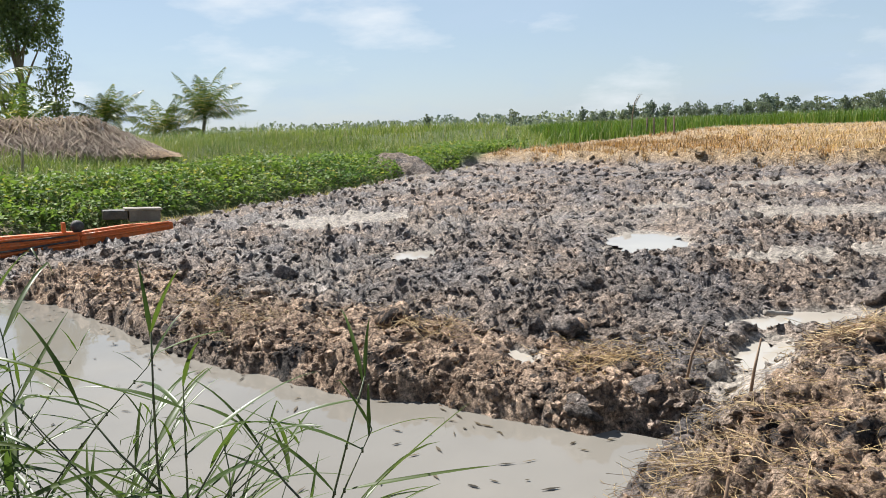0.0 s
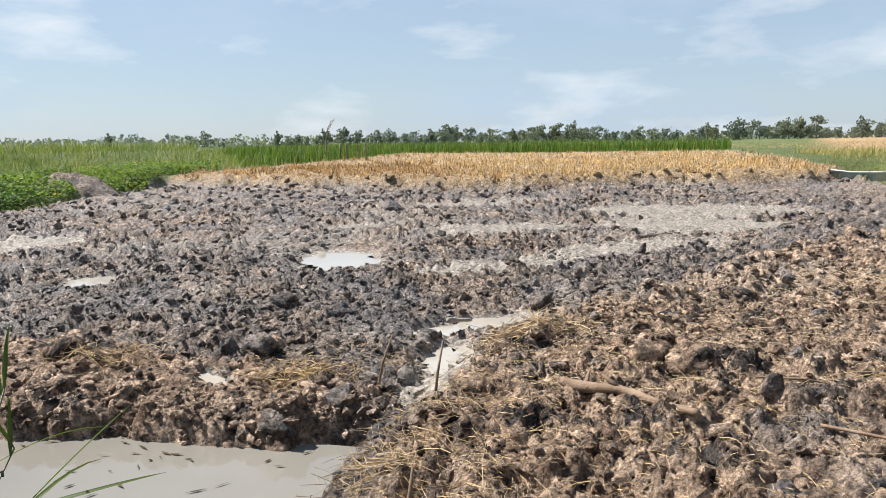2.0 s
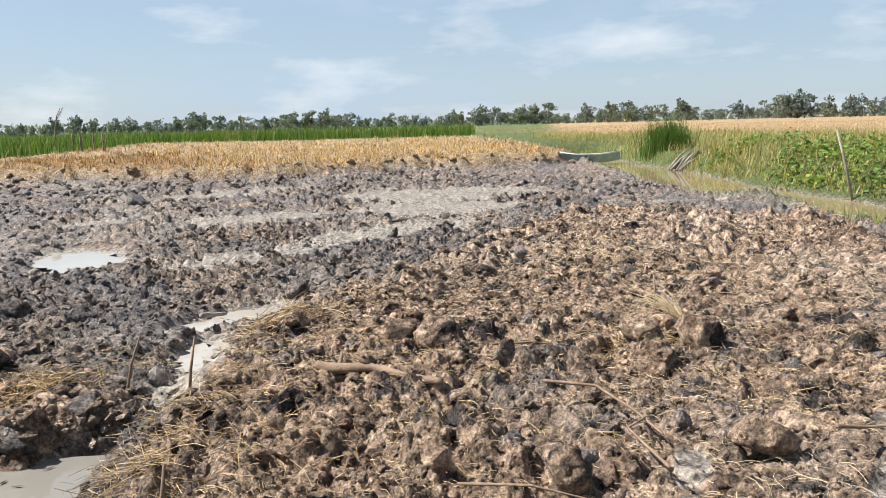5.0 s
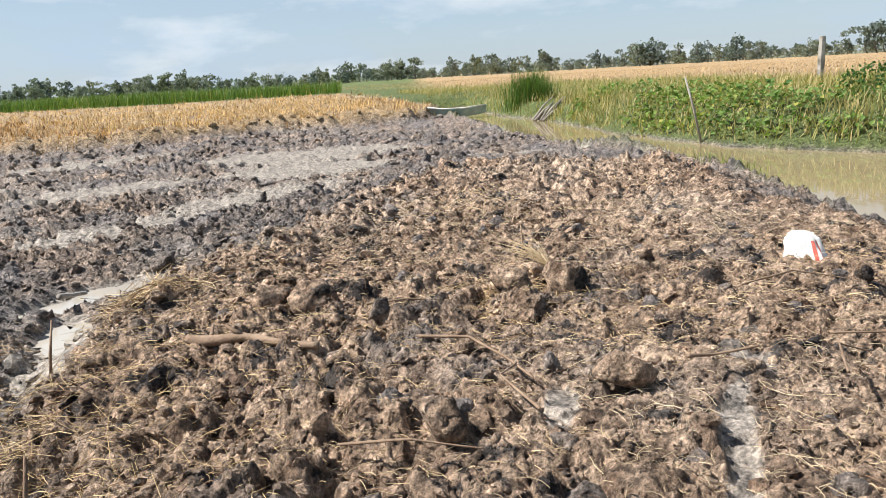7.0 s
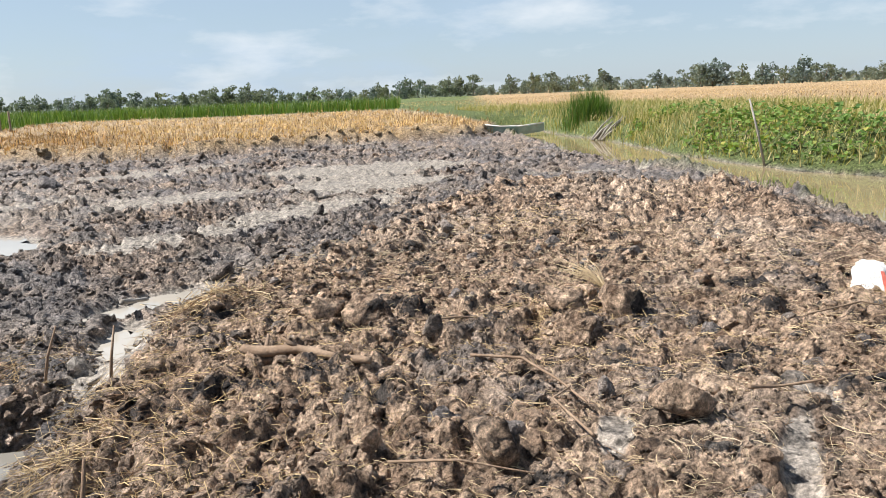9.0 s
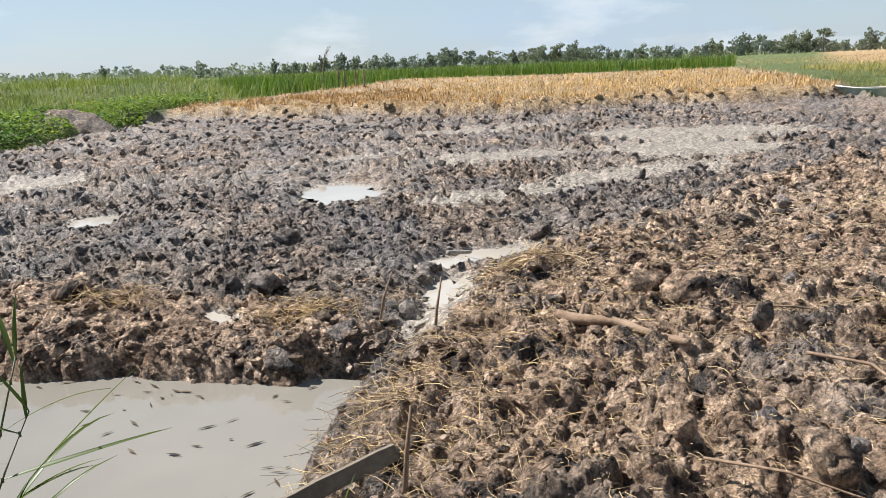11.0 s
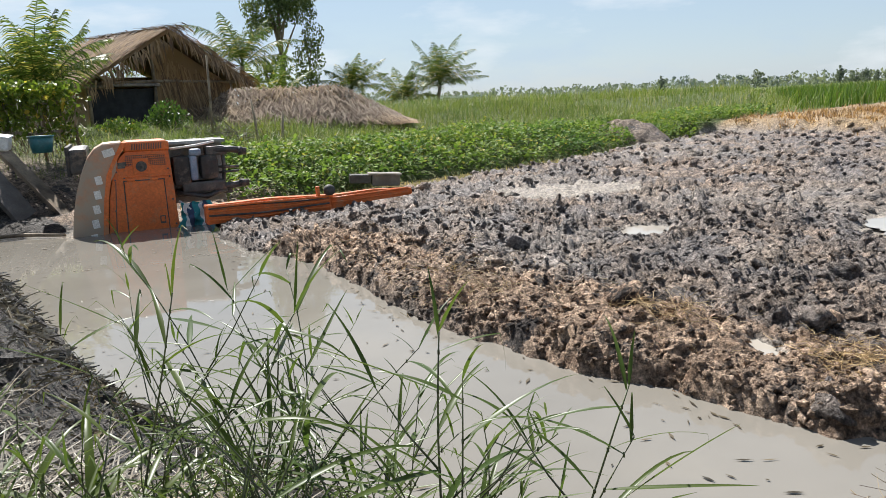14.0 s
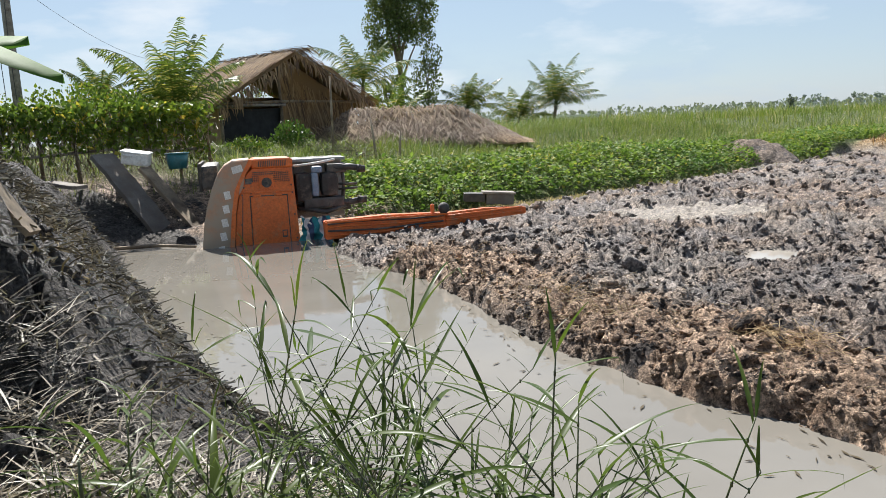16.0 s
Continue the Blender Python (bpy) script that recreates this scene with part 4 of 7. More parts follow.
base = sown(26000, 12, 20, -6, 13, r2, lambda x, y: right_bank(x, y) & (signed(x, y, CANAL) < 1.2 + 1.6 * vnoise(x * 0.7, y * 0.7, 2)) & (fbm(x * 0.45, y * 0.45, 14) + 0.03 * (8 - y) > 0.46))
k = len(base)
base[:, 2] += 0.10 + 0.36 * r2.uniform(0, 1, k) * fbm(base[:, 0] * 1.3, base[:, 1] * 1.3, 6)
v, f = leaves(base, r2.uniform(0.06, 0.14, k), r2, 0.5)
stuff("bank_creeper", "broad-leaved green creeper on the canal bank", "creeper", v, f, VINE)
base = sown(16000, 18, 110, -20, 90, r2, lambda x, y: (signed(x, y, CANAL) > 10.0) & (x > 18 + 0.55 * (y - 10)) & (signed(x, y, STUBBLE_FIELD) > 6))
k = len(base)
v, f = blades(base, r2.uniform(0, 6.28, k), r2.uniform(0.06, 0.18, k), np.full(k, 0.07), r2.uniform(0, 0.6, k), r2.uniform(0, 0.6, k), r2)
stuff("far_stubble", "pale golden stubble field beyond the canal", "stubble", v, f, STUBBLE)
base = sown(400, 9.5, 10.4, 3.8, 5.2, r2, lambda x, y: np.abs(signed(x, y, CANAL)) < 0.25)
k = len(base)
v, f = blades(np.maximum(base, [-99, -99, -0.02]), r2.uniform(0, 6.28, k), r2.uniform(0.1, 0.3, k), np.full(k, 0.012), r2.uniform(0, 0.5, k), r2.uniform(0.1, 0.9, k), r2)
stuff("water_edge_grass", "small tuft of green grass at the canal's edge", "grass", v, f, GRASS)


# Straw and root threads strewn over the mound and the lip.
def straws(name, label, x, y, length, width, r, material, lift=0.02, tip=0.35, curl=0.9):
    n = len(x)
    z = heights(x, y) + lift
    a, e = r.uniform(0, 6.28, n), r.normal(0, tip, n)
    d = np.stack([np.cos(a) * np.cos(e), np.sin(a) * np.cos(e), np.abs(np.sin(e))], -1)
    side = np.stack([-np.sin(a), np.cos(a), np.zeros(n)], -1)
    bend = r.normal(0, curl, n)[:, None]
    vs = []
    for s in (-0.5, -0.15, 0.2, 0.5):
        c = np.stack([x, y, z], -1) + d * (s * length)[:, None] + side * bend * (s * s - 0.1) * length[:, None]
        c[:, 2] -= (s * s * 0.25 * length)
        for off in (-0.5, 0.5):
            vs.append(c + off * width[:, None] * side)
        vs.append(c + np.array([0, 0, 0.8]) * width[:, None])
    verts = np.stack(vs, 1).reshape(-1, 3)
    o = (np.arange(n) * 12)[:, None]
    q = []
    for s in range(3):
        i = 3 * s
        q += [o + [[i, i + 2, i + 5, i + 3]], o + [[i + 2, i + 1, i + 4, i + 5]]]
    stuff(name, label, "straw", verts, [np.concatenate(q)], material)


r3 = np.random.default_rng(11)
x, y = in_soil(15000, 0.2, 5.5, 0.2, 5.0, r3, 0.34)
straws("straw_litter", "dry straw and root threads lying on brown earth", x, y, r3.uniform(0.03, 0.04 + 0.18 * r3.beta(1, 3, len(x)), len(x)), r3.uniform(0.0009, 0.0024, len(x)), r3, STRAW)
x, y = in_soil(2600, -5.0, 8.5, 3.7, 9.0, r3, 0.45)
ok = (signed(x, y, LIP) < 0.3) | (signed(x, y, MOUND) < 0.6)
x, y = x[ok], y[ok]
straws("straw_litter", "dry straw caught between the earth clods", x, y, r3.uniform(0.06, 0.25, len(x)), r3.uniform(0.002, 0.004, len(x)), r3, STRAW)
# A thick swath of pale straw on the slope that runs down to the pond.
x, y = r3.normal(0.62, 0.24, 750), r3.normal(2.75, 0.5, 750)
x = x + (y - 2.75) * 0.35
ok = signed(x, y, POND) > -0.12
straws("straw_swath", "thick swath of pale straw at the pond's edge", x[ok], y[ok], r3.uniform(0.06, 0.30, ok.sum()), r3.uniform(0.001, 0.0024, ok.sum()), r3, STRAW, 0.03, 0.4)
for cx, cy, n, sx in ((1.75, 4.15, 260, 0.16), (3.05, 2.6, 90, 0.14), (0.55, 4.35, 170, 0.14), (-1.9, 5.35, 150, 0.25), (-0.55, 4.95, 120, 0.15), (-2.4, 6.0, 120, 0.3), (4.6, 4.4, 90, 0.3)):
    x, y = r3.normal(cx, sx, n), r3.normal(cy, sx * 0.7, n)
    straws("straw_tuft", "uprooted tuft of dry straw on the earth", x, y, r3.uniform(0.08, 0.26, n), r3.uniform(0.0018, 0.0036, n), r3, STRAW, 0.04, 0.5, 0.8)
# Crushed dead reeds over the dark bank by the pond, and floating scraps.
x, y = r3.uniform(-9.5, -0.8, 40000), r3.uniform(0.3, 7.5, 40000)
pd = signed(x, y, POND)
ok = (pd > 0.0) & (pd < 2.6) & (signed(x, y, SOILED) > 0.2) & (fbm(x * 0.9, y * 0.9, 77) > 0.40)
x, y = x[ok][:11000], y[ok][:11000]
straws("crushed_reeds", "flattened grey dead reeds over the muddy bank", x, y, (0.03 + 0.30 * r3.beta(1, 3.0, len(x))) * np.clip(np.hypot(x, y) / 6, 0.5, 1), r3.uniform(0.003, 0.011, len(x)), r3, DEADREED, 0.045, 0.45)
x, y = r3.uniform(-9, 0.6, 5000), r3.uniform(2.2, 9, 5000)
pd = signed(x, y, POND)
ok = (pd < -0.08) & (r3.uniform(0, 1, 5000) < np.clip(0.12 + (pd + 0.5) + 0.5 * (y > 6.2), 0.05, 1))
x, y = x[ok], y[ok]


def floating(x, y, r):
    n = len(x)
    a, L, w = r.uniform(0, 6.28, n), r.uniform(0.02, 0.10, n), r.uniform(0.003, 0.010, n)
    d, s = np.stack([np.cos(a), np.sin(a), 0 * a], -1), np.stack([-np.sin(a), np.cos(a), 0 * a], -1)
    c = np.stack([x, y, np.full(n, 0.006)], -1)
    vs = np.stack([c - d * L[:, None] / 2, c - s * w[:, None], c + d * L[:, None] / 2, c + s * w[:, None]], 1).reshape(-1, 3)
    stuff("floating_scraps", "bits of dead leaf floating on the pond", "leaf litter", vs, [(np.arange(n) * 4)[:, None] + np.array([[0, 1, 2, 3]])], FLOATING)


floating(x, y, r3)

# ---- trees and shrubs ----
def leaf_cloud(lobes, count, size, r, flat=1.2, aspect=0.7):
    """Leaves or leaf clumps spread through a crown's lobes: (x, y, z, rx, ry, rz)."""
    vol = np.array([b[3] * b[4] * b[5] for b in lobes])
    pick = r.choice(len(lobes), count, p=vol / vol.sum())
    d = r.normal(size=(count, 3))
    d /= np.linalg.norm(d, axis=1)[:, None]
    rad = r.uniform(0.25, 1.05, count) ** 0.5
    L = np.array(lobes)[pick]
    c = L[:, :3] + d * rad[:, None] * L[:, 3:]
    return leaves(c, r.uniform(0.6, 1.3, count) * size, r, flat, aspect)


def tree(name, label, m, tall, lobes, count, size, material, r, trunk=0.12, group="", limbs=5):
    top = thing(name, label, "tree", m, group=group)
    bend = r.uniform(-0.25, 0.25)
    pts = [(bend * math.sin(k * 1.3) * 0.3, 0.1 * math.sin(k), tall * 0.9 * k / 5) for k in range(6)]
    bm = tube(pts, [trunk * (1 - 0.8 * k / 5) for k in range(6)], 7)
    for _ in range(limbs):
        b = lobes[r.integers(len(lobes))]
        z0 = tall * r.uniform(0.3, 0.65)
        tube([(0, 0, z0), (b[0] * 0.5, b[1] * 0.5, (z0 + b[2]) / 2 + 0.1), (b[0], b[1], b[2])], [trunk * 0.45, trunk * 0.3, trunk * 0.1], 5, bm)
    part("trunk", mesh_bm("trunk", bm, BARK, True), top)
    v, f = leaf_cloud(lobes, count, size, r)
    part("crown", mesh_of("crown", v, f, material), top)
    return top


r4 = np.random.default_rng(33)
# The far line of trees along the horizon, from a handful of kinds.
kinds = []
for k in range(9):
    tall = 1.0
    n = int(r4.integers(5, 9))
    spread = r4.uniform(0.16, 0.42)
    lobes = [(r4.normal(0, spread * 0.7), r4.normal(0, spread * 0.7), r4.uniform(0.22, 0.82), r4.uniform(0.14, 0.28), r4.uniform(0.14, 0.28), r4.uniform(0.10, 0.2)) for _ in range(n)]
    lobes.append((0, 0, 0.86, 0.13, 0.13, 0.13))
    if k % 3 == 0:
        lobes.append((0, 0, 0.25, 0.3, 0.3, 0.22))
    kinds.append(lobes)


def far_tree(k, material, yaw, dist, tall):
    """One tree of the far line, from the shared shapes."""
    m = Matrix.Translation((-math.sin(radians(yaw)) * dist, math.cos(radians(yaw)) * dist, 0.35)) @ pose(0, 0, 0, 0, 0, r4.uniform(0, 360)) @ Matrix.Diagonal((tall * r4.uniform(0.85, 1.25), tall * r4.uniform(0.85, 1.25), tall, 1))
    key = (k, material.name)
    if key not in far_tree.made:
        top = tree("tree", "distant dark green field tree on the horizon, leaves tinted for haze", Matrix(), 1.0, kinds[k], 330, 0.115, material, np.random.default_rng(k + 60), 0.022, "trees along the horizon", 3)
        far_tree.made[key] = top
        top.matrix_basis = m
        return top
    src = far_tree.made[key]
    ob = copy_thing(src, m)
    ob.matrix_basis = m
    return ob


far_tree.made = {}
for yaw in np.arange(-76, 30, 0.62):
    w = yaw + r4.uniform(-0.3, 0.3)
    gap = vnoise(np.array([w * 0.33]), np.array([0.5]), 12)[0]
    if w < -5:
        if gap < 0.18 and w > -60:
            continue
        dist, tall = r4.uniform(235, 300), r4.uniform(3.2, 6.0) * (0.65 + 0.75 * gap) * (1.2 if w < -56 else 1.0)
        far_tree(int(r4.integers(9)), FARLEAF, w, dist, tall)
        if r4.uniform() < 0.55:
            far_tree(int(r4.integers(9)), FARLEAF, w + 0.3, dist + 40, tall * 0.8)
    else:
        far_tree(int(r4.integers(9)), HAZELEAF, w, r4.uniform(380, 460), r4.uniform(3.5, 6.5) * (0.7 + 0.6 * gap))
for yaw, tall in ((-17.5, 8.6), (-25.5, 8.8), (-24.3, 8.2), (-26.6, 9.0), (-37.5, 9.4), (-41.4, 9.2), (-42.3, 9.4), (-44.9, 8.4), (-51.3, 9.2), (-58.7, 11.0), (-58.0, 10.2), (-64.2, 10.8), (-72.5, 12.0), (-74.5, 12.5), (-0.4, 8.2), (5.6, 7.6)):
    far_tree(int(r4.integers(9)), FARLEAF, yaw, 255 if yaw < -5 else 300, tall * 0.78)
# A low dark wood under the tall crowns, too far to tell one tree from the next; its leaf colour holds the haze.
n = 9000
yaw = np.radians(r4.uniform(-78, 32, n))
dist = r4.uniform(290, 330, n)
c = np.stack([-np.sin(yaw) * dist, np.cos(yaw) * dist, 0.3 + r4.uniform(0, 1, n) ** 1.5 * (1.6 + 3.2 * fbm(np.degrees(yaw) * 0.7, yaw * 0, 44)) * np.where(yaw < -0.08, 1.0, 1.3)], -1)
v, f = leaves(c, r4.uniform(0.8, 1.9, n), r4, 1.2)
stuff("far_wood", "grey-green wood along the horizon, haze put into its leaf colour", "wood", v, f, HAZELEAF)

# The tall tree behind the hut, and its paler neighbour.
lobes = [(-0.6, 0, 6.2, 1.5, 1.4, 1.5), (0.7, 0.2, 6.8, 1.6, 1.4, 1.4), (0, 0, 8.4, 1.6, 1.5, 1.5), (-1.2, 0.3, 7.8, 1.0, 1.0, 1.0), (1.5, -0.2, 5.6, 0.9, 0.9, 0.7), (0.2, 0, 9.6, 1.1, 1.1, 0.8), (-1.3, 0, 5.0, 0.9, 0.8, 0.7), (1.9, 0, 7.4, 0.7, 0.7, 0.6)]
tree("tall_tree", "tall slender grey-green tree with drooping crown", Matrix.Translation((-23.9, 38.2, 0.95)), 9.4, lobes, 11500, 0.16, TREELEAF, r4, 0.17, limbs=9)
lobes = [(0, 0, 3.1, 0.9, 0.8, 1.2), (0.3, 0, 4.3, 0.7, 0.6, 0.8), (-0.3, 0, 1.8, 0.8, 0.8, 0.8)]
tree("small_tree", "pale green young tree beside the tall one", Matrix.Translation((-22.1, 38.0, 0.95)), 4.4, lobes, 1800, 0.15, TREELEAF, r4, 0.08)
tree("small_tree", "dark young tree with slender upright crown behind the hut", Matrix.Translation((-19.9, 30.5, 0.95)), 3.6, [(0, 0, 1.6, 0.8, 0.8, 1.1), (0.5, 0, 2.4, 0.6, 0.6, 0.6), (1.0, 0, 1.4, 0.6, 0.5, 0.7)], 1300, 0.15, TREELEAF, r4, 0.07)


def frond(length, r, leaflets=46, wide=0.03, leaf_len=0.5, arch=1.0, rise=0.9):
    """A palm frond: an arching midrib and two rows of hanging leaflets."""
    pts, ang, p = [], rise, Vector((0, 0, 0))
    for k in range(9):
        pts.append(p.copy())
        p = p + Vector((math.cos(ang), 0, math.sin(ang))) * length / 8
        ang -= arch * 2.0 / 8 * (0.4 + k / 8)
    bm = tube([tuple(q) for q in pts], [0.022 * (1 - 0.8 * k / 8) for k in range(9)], 4)
    verts, faces = [], []
    for k in range(leaflets):
        t = 0.15 + 0.85 * k / leaflets
        i = min(int(t * 8), 7)
        q = pts[i].lerp(pts[i + 1], t * 8 - i)
        along = (pts[i + 1] - pts[i]).normalized()
        for s in (-1, 1):
            L = leaf_len * math.sin(min(math.pi * (0.15 + 0.85 * t), 3.0)) ** 0.7 * r.uniform(0.75, 1.1)
            out = (Vector((0, s, 0)) * 0.8 + along * 0.65 + Vector((0, 0, r.uniform(-0.75, -0.1)))).normalized()
            mid = q + out * L * 0.55
            end = mid + (out + Vector((0, 0, -0.7))).normalized() * L * 0.5
            w = along * wide * 0.5
            a = len(verts)
            verts += [q - w, q + w, mid + w, mid - w, end]
            faces += [(a, a + 1, a + 2, a + 3), (a + 3, a + 2, a + 4)]
    for vv in verts:
        bm.verts.new(vv)
    bm.verts.ensure_lookup_table()
    o = len(bm.verts) - len(verts)
    for fc in faces:
        bm.faces.new([bm.verts[o + k] for k in fc])
    return bm


def palm(label, at, trunk, size, count, material, r, lean=0.0, leaf_len=0.55, up=0.95, low=0.9):
    top = thing("coconut_palm", label, "palm", Matrix.Translation(at), group="palms round the hut")
    if trunk > 0.2:
        pts = [(lean * (k / 5) ** 2, 0, trunk * k / 5) for k in range(6)]
        part("trunk", mesh_bm("trunk", tube(pts, [0.13, 0.11, 0.10, 0.095, 0.09, 0.10], 9), BARK, True), top)
    for k in range(count):
        bm = frond(size * r.uniform(0.8, 1.1), r, leaf_len=leaf_len * r.uniform(0.85, 1.1), arch=r.uniform(0.3, 0.85), rise=up + 0.35 - (0.35 + low) * ((k * 0.447 + 0.2) % 1.0))
        me = mesh_bm("frond", bm, material)
        part("frond", me, top, m=Matrix.Translation((lean, 0, trunk)) @ pose(0, 0, 0, 0, 0, 137.5 * k + r.uniform(-20, 20)))
    return top


palm("young coconut palm with upright arching fronds beside the hut", (-15.6, 14.15, 1.1), 0.9, 2.5, 18, YOUNGPALM, r4, 0.05, 0.62, 1.2, 0.6)
palm("slim green palm rising from the hedge", (-22.2, 17.1, 1.1), 1.9, 1.6, 10, PALMLEAF, r4, 0.1, 0.4, 1.0)
palm("slender grey-green palm behind the hedge", (-24.3, 23.8, 1.1), 2.5, 1.9, 10, PALMLEAF, r4, 0.1, 0.4, 1.2)
palm("tall dark palm behind the thatched hut", (-19.0, 27.1, 1.0), 2.3, 2.8, 13, PALMLEAF, r4, 0.2, 0.7, 1.1)
palm("bright yellow-green young palm behind the hut", (-15.6, 23.6, 1.0), 0.5, 2.3, 8, YOUNGPALM, r4, 0.0, 0.55, 1.15)
palm("dark stunted palm with ragged crown", (-19.4, 37.4, 0.9), 1.5, 2.2, 20, PALMLEAF, r4, 0.0, 0.6, 1.0, 1.0)
palm("full-crowned coconut palm standing in the meadow", (-16.4, 42.0, 0.7), 1.7, 2.9, 24, PALMLEAF, r4, 0.2, 0.7, 1.1, 1.1)
palm("low palm leaning beside the full-crowned one", (-18.2, 41.2, 0.7), 0.9, 2.5, 15, PALMLEAF, r4, 0.0, 0.6, 1.1, 0.9)


def shrub(label, at, lobes, count, size, material, r, group="shrubs along the yard"):
    top = thing("shrub", label, "shrub", Matrix.Translation(at), group=group)
    bm = bmesh.new()
    for b in lobes:
        tube([(b[0] * 0.2, b[1] * 0.2, -0.05), (b[0] * 0.7, b[1] * 0.7, b[2] * 0.6), (b[0], b[1], b[2])], [0.03, 0.02, 0.008], 5, bm)
    part("branches", mesh_bm("branches", bm, BARK), top)
    v, f = leaf_cloud(lobes, count, size, r)
    part("foliage", mesh_of("foliage", v, f, material), top)
    return top


for x, y, z, w, h in ((-15.2, 8.6, 1.2, 1.2, 1.6), (-15.0, 10.0, 1.2, 1.2, 1.55), (-14.9, 11.3, 1.2, 1.1, 1.75), (-15.4, 12.5, 1.15, 1.1, 1.5), (-18.0, 10.4, 1.2, 1.5, 1.7), (-17.6, 13.6, 1.2, 1.5, 2.0), (-19.5, 16.5, 1.1, 1.7, 2.2), (-21.5, 20.5, 1.1, 1.8, 2.4), (-19.8, 21.8, 1.1, 1.5, 2.6), (-14.2, 6.6, 1.2, 1.3, 1.5)):
    lobes = [(r4.normal(0, w * 0.35), r4.normal(0, w * 0.35), h * r4.uniform(0.3, 0.8), w * r4.uniform(0.3, 0.5), w * r4.uniform(0.3, 0.5), h * r4.uniform(0.18, 0.3)) for _ in range(7)]
    shrub("leafy bright green shrub behind the yard fence", (x, y, z), lobes, 1800, 0.09, SHRUB, r4)
shrub("dense dark green bush in front of the hut", (-14.0, 16.6, 1.0), [(0, 0, 0.55, 0.45, 0.4, 0.42), (0.3, 0, 0.4, 0.4, 0.35, 0.35), (-0.35, 0, 0.35, 0.35, 0.35, 0.3)], 1100, 0.09, DARKSHRUB, r4)
shrub("light green bush in front of the hut", (-14.3, 15.3, 1.0), [(0, 0, 0.3, 0.5, 0.4, 0.28), (-0.5, 0, 0.2, 0.4, 0.35, 0.22), (0.4, 0.1, 0.2, 0.3, 0.3, 0.2)], 900, 0.08, SHRUB, r4)
shrub("grey-green scrub on the canal bank", (14.8, 4.6, 0.55), [(0, 0, 0.35, 0.6, 0.6, 0.35), (0.4, -0.5, 0.5, 0.5, 0.6, 0.35), (0.2, -1.2, 0.35, 0.5, 0.6, 0.3)], 1500, 0.07, DARKSHRUB, r4, "scrub on the bank")

# ---- the yard: hut, fallen roof, fence ----
def strips(origin, u, v, n, length, width, r, lift=0.05, fan=0.12, rows=8, hang=0.0):
    """Thatch: courses of long dry leaf strips laid down a slope. u runs along the ridge, v down the slope."""
    origin, u, v = np.array(origin, float), np.array(u, float), np.array(v, float)
    lu, lv = np.linalg.norm(u), np.linalg.norm(v)
    nrm = np.cross(u / lu, v / lv)
    nrm = nrm * np.sign(nrm[2] + 1e-9)
    s = r.uniform(0, 1, n)
    c = (r.integers(0, rows, n) + r.uniform(0, 0.6, n)) / rows
    base = origin + s[:, None] * u + c[:, None] * v + nrm * (lift * r.uniform(0.3, 1.3, n))[:, None]
    d = v / lv + (u / lu) * r.normal(0, fan, n)[:, None] + nrm * r.normal(0.02, 0.05, n)[:, None]
    L = length * r.uniform(0.6, 1.2, n)
    w = (u / lu) * (width * r.uniform(0.5, 1.3, n))[:, None]
    mid = base + d * (L * 0.6)[:, None]
    end = base + (d + np.array([0, 0, -hang - 0.05])) * L[:, None]
    vs = np.stack([base - w, base + w, mid + w, mid - w, end], 1).reshape(-1, 3)
    o = (np.arange(n) * 5)[:, None]
    return vs, [o + [[0, 1, 2, 3]], o + [[3, 2, 4]]]


def slab(o, u, v, thick, material, name):
    o, u, v = Vector(o), Vector(u), Vector(v)
    nrm = u.cross(v).normalized()
    if nrm.z < 0:
        nrm = -nrm
    bm = bmesh.new()
    vs = [bm.verts.new(o + a * u + b * v + c * nrm * thick) for c in (0, 1) for a, b in ((0, 0), (1, 0), (1, 1), (0, 1))]
    for q in ((0, 1, 2, 3), (4, 5, 6, 7), (0, 1, 5, 4), (1, 2, 6, 5), (2, 3, 7, 6), (3, 0, 4, 7)):
        bm.faces.new([vs[k] for k in q])
    return mesh_bm(name, bm, material)


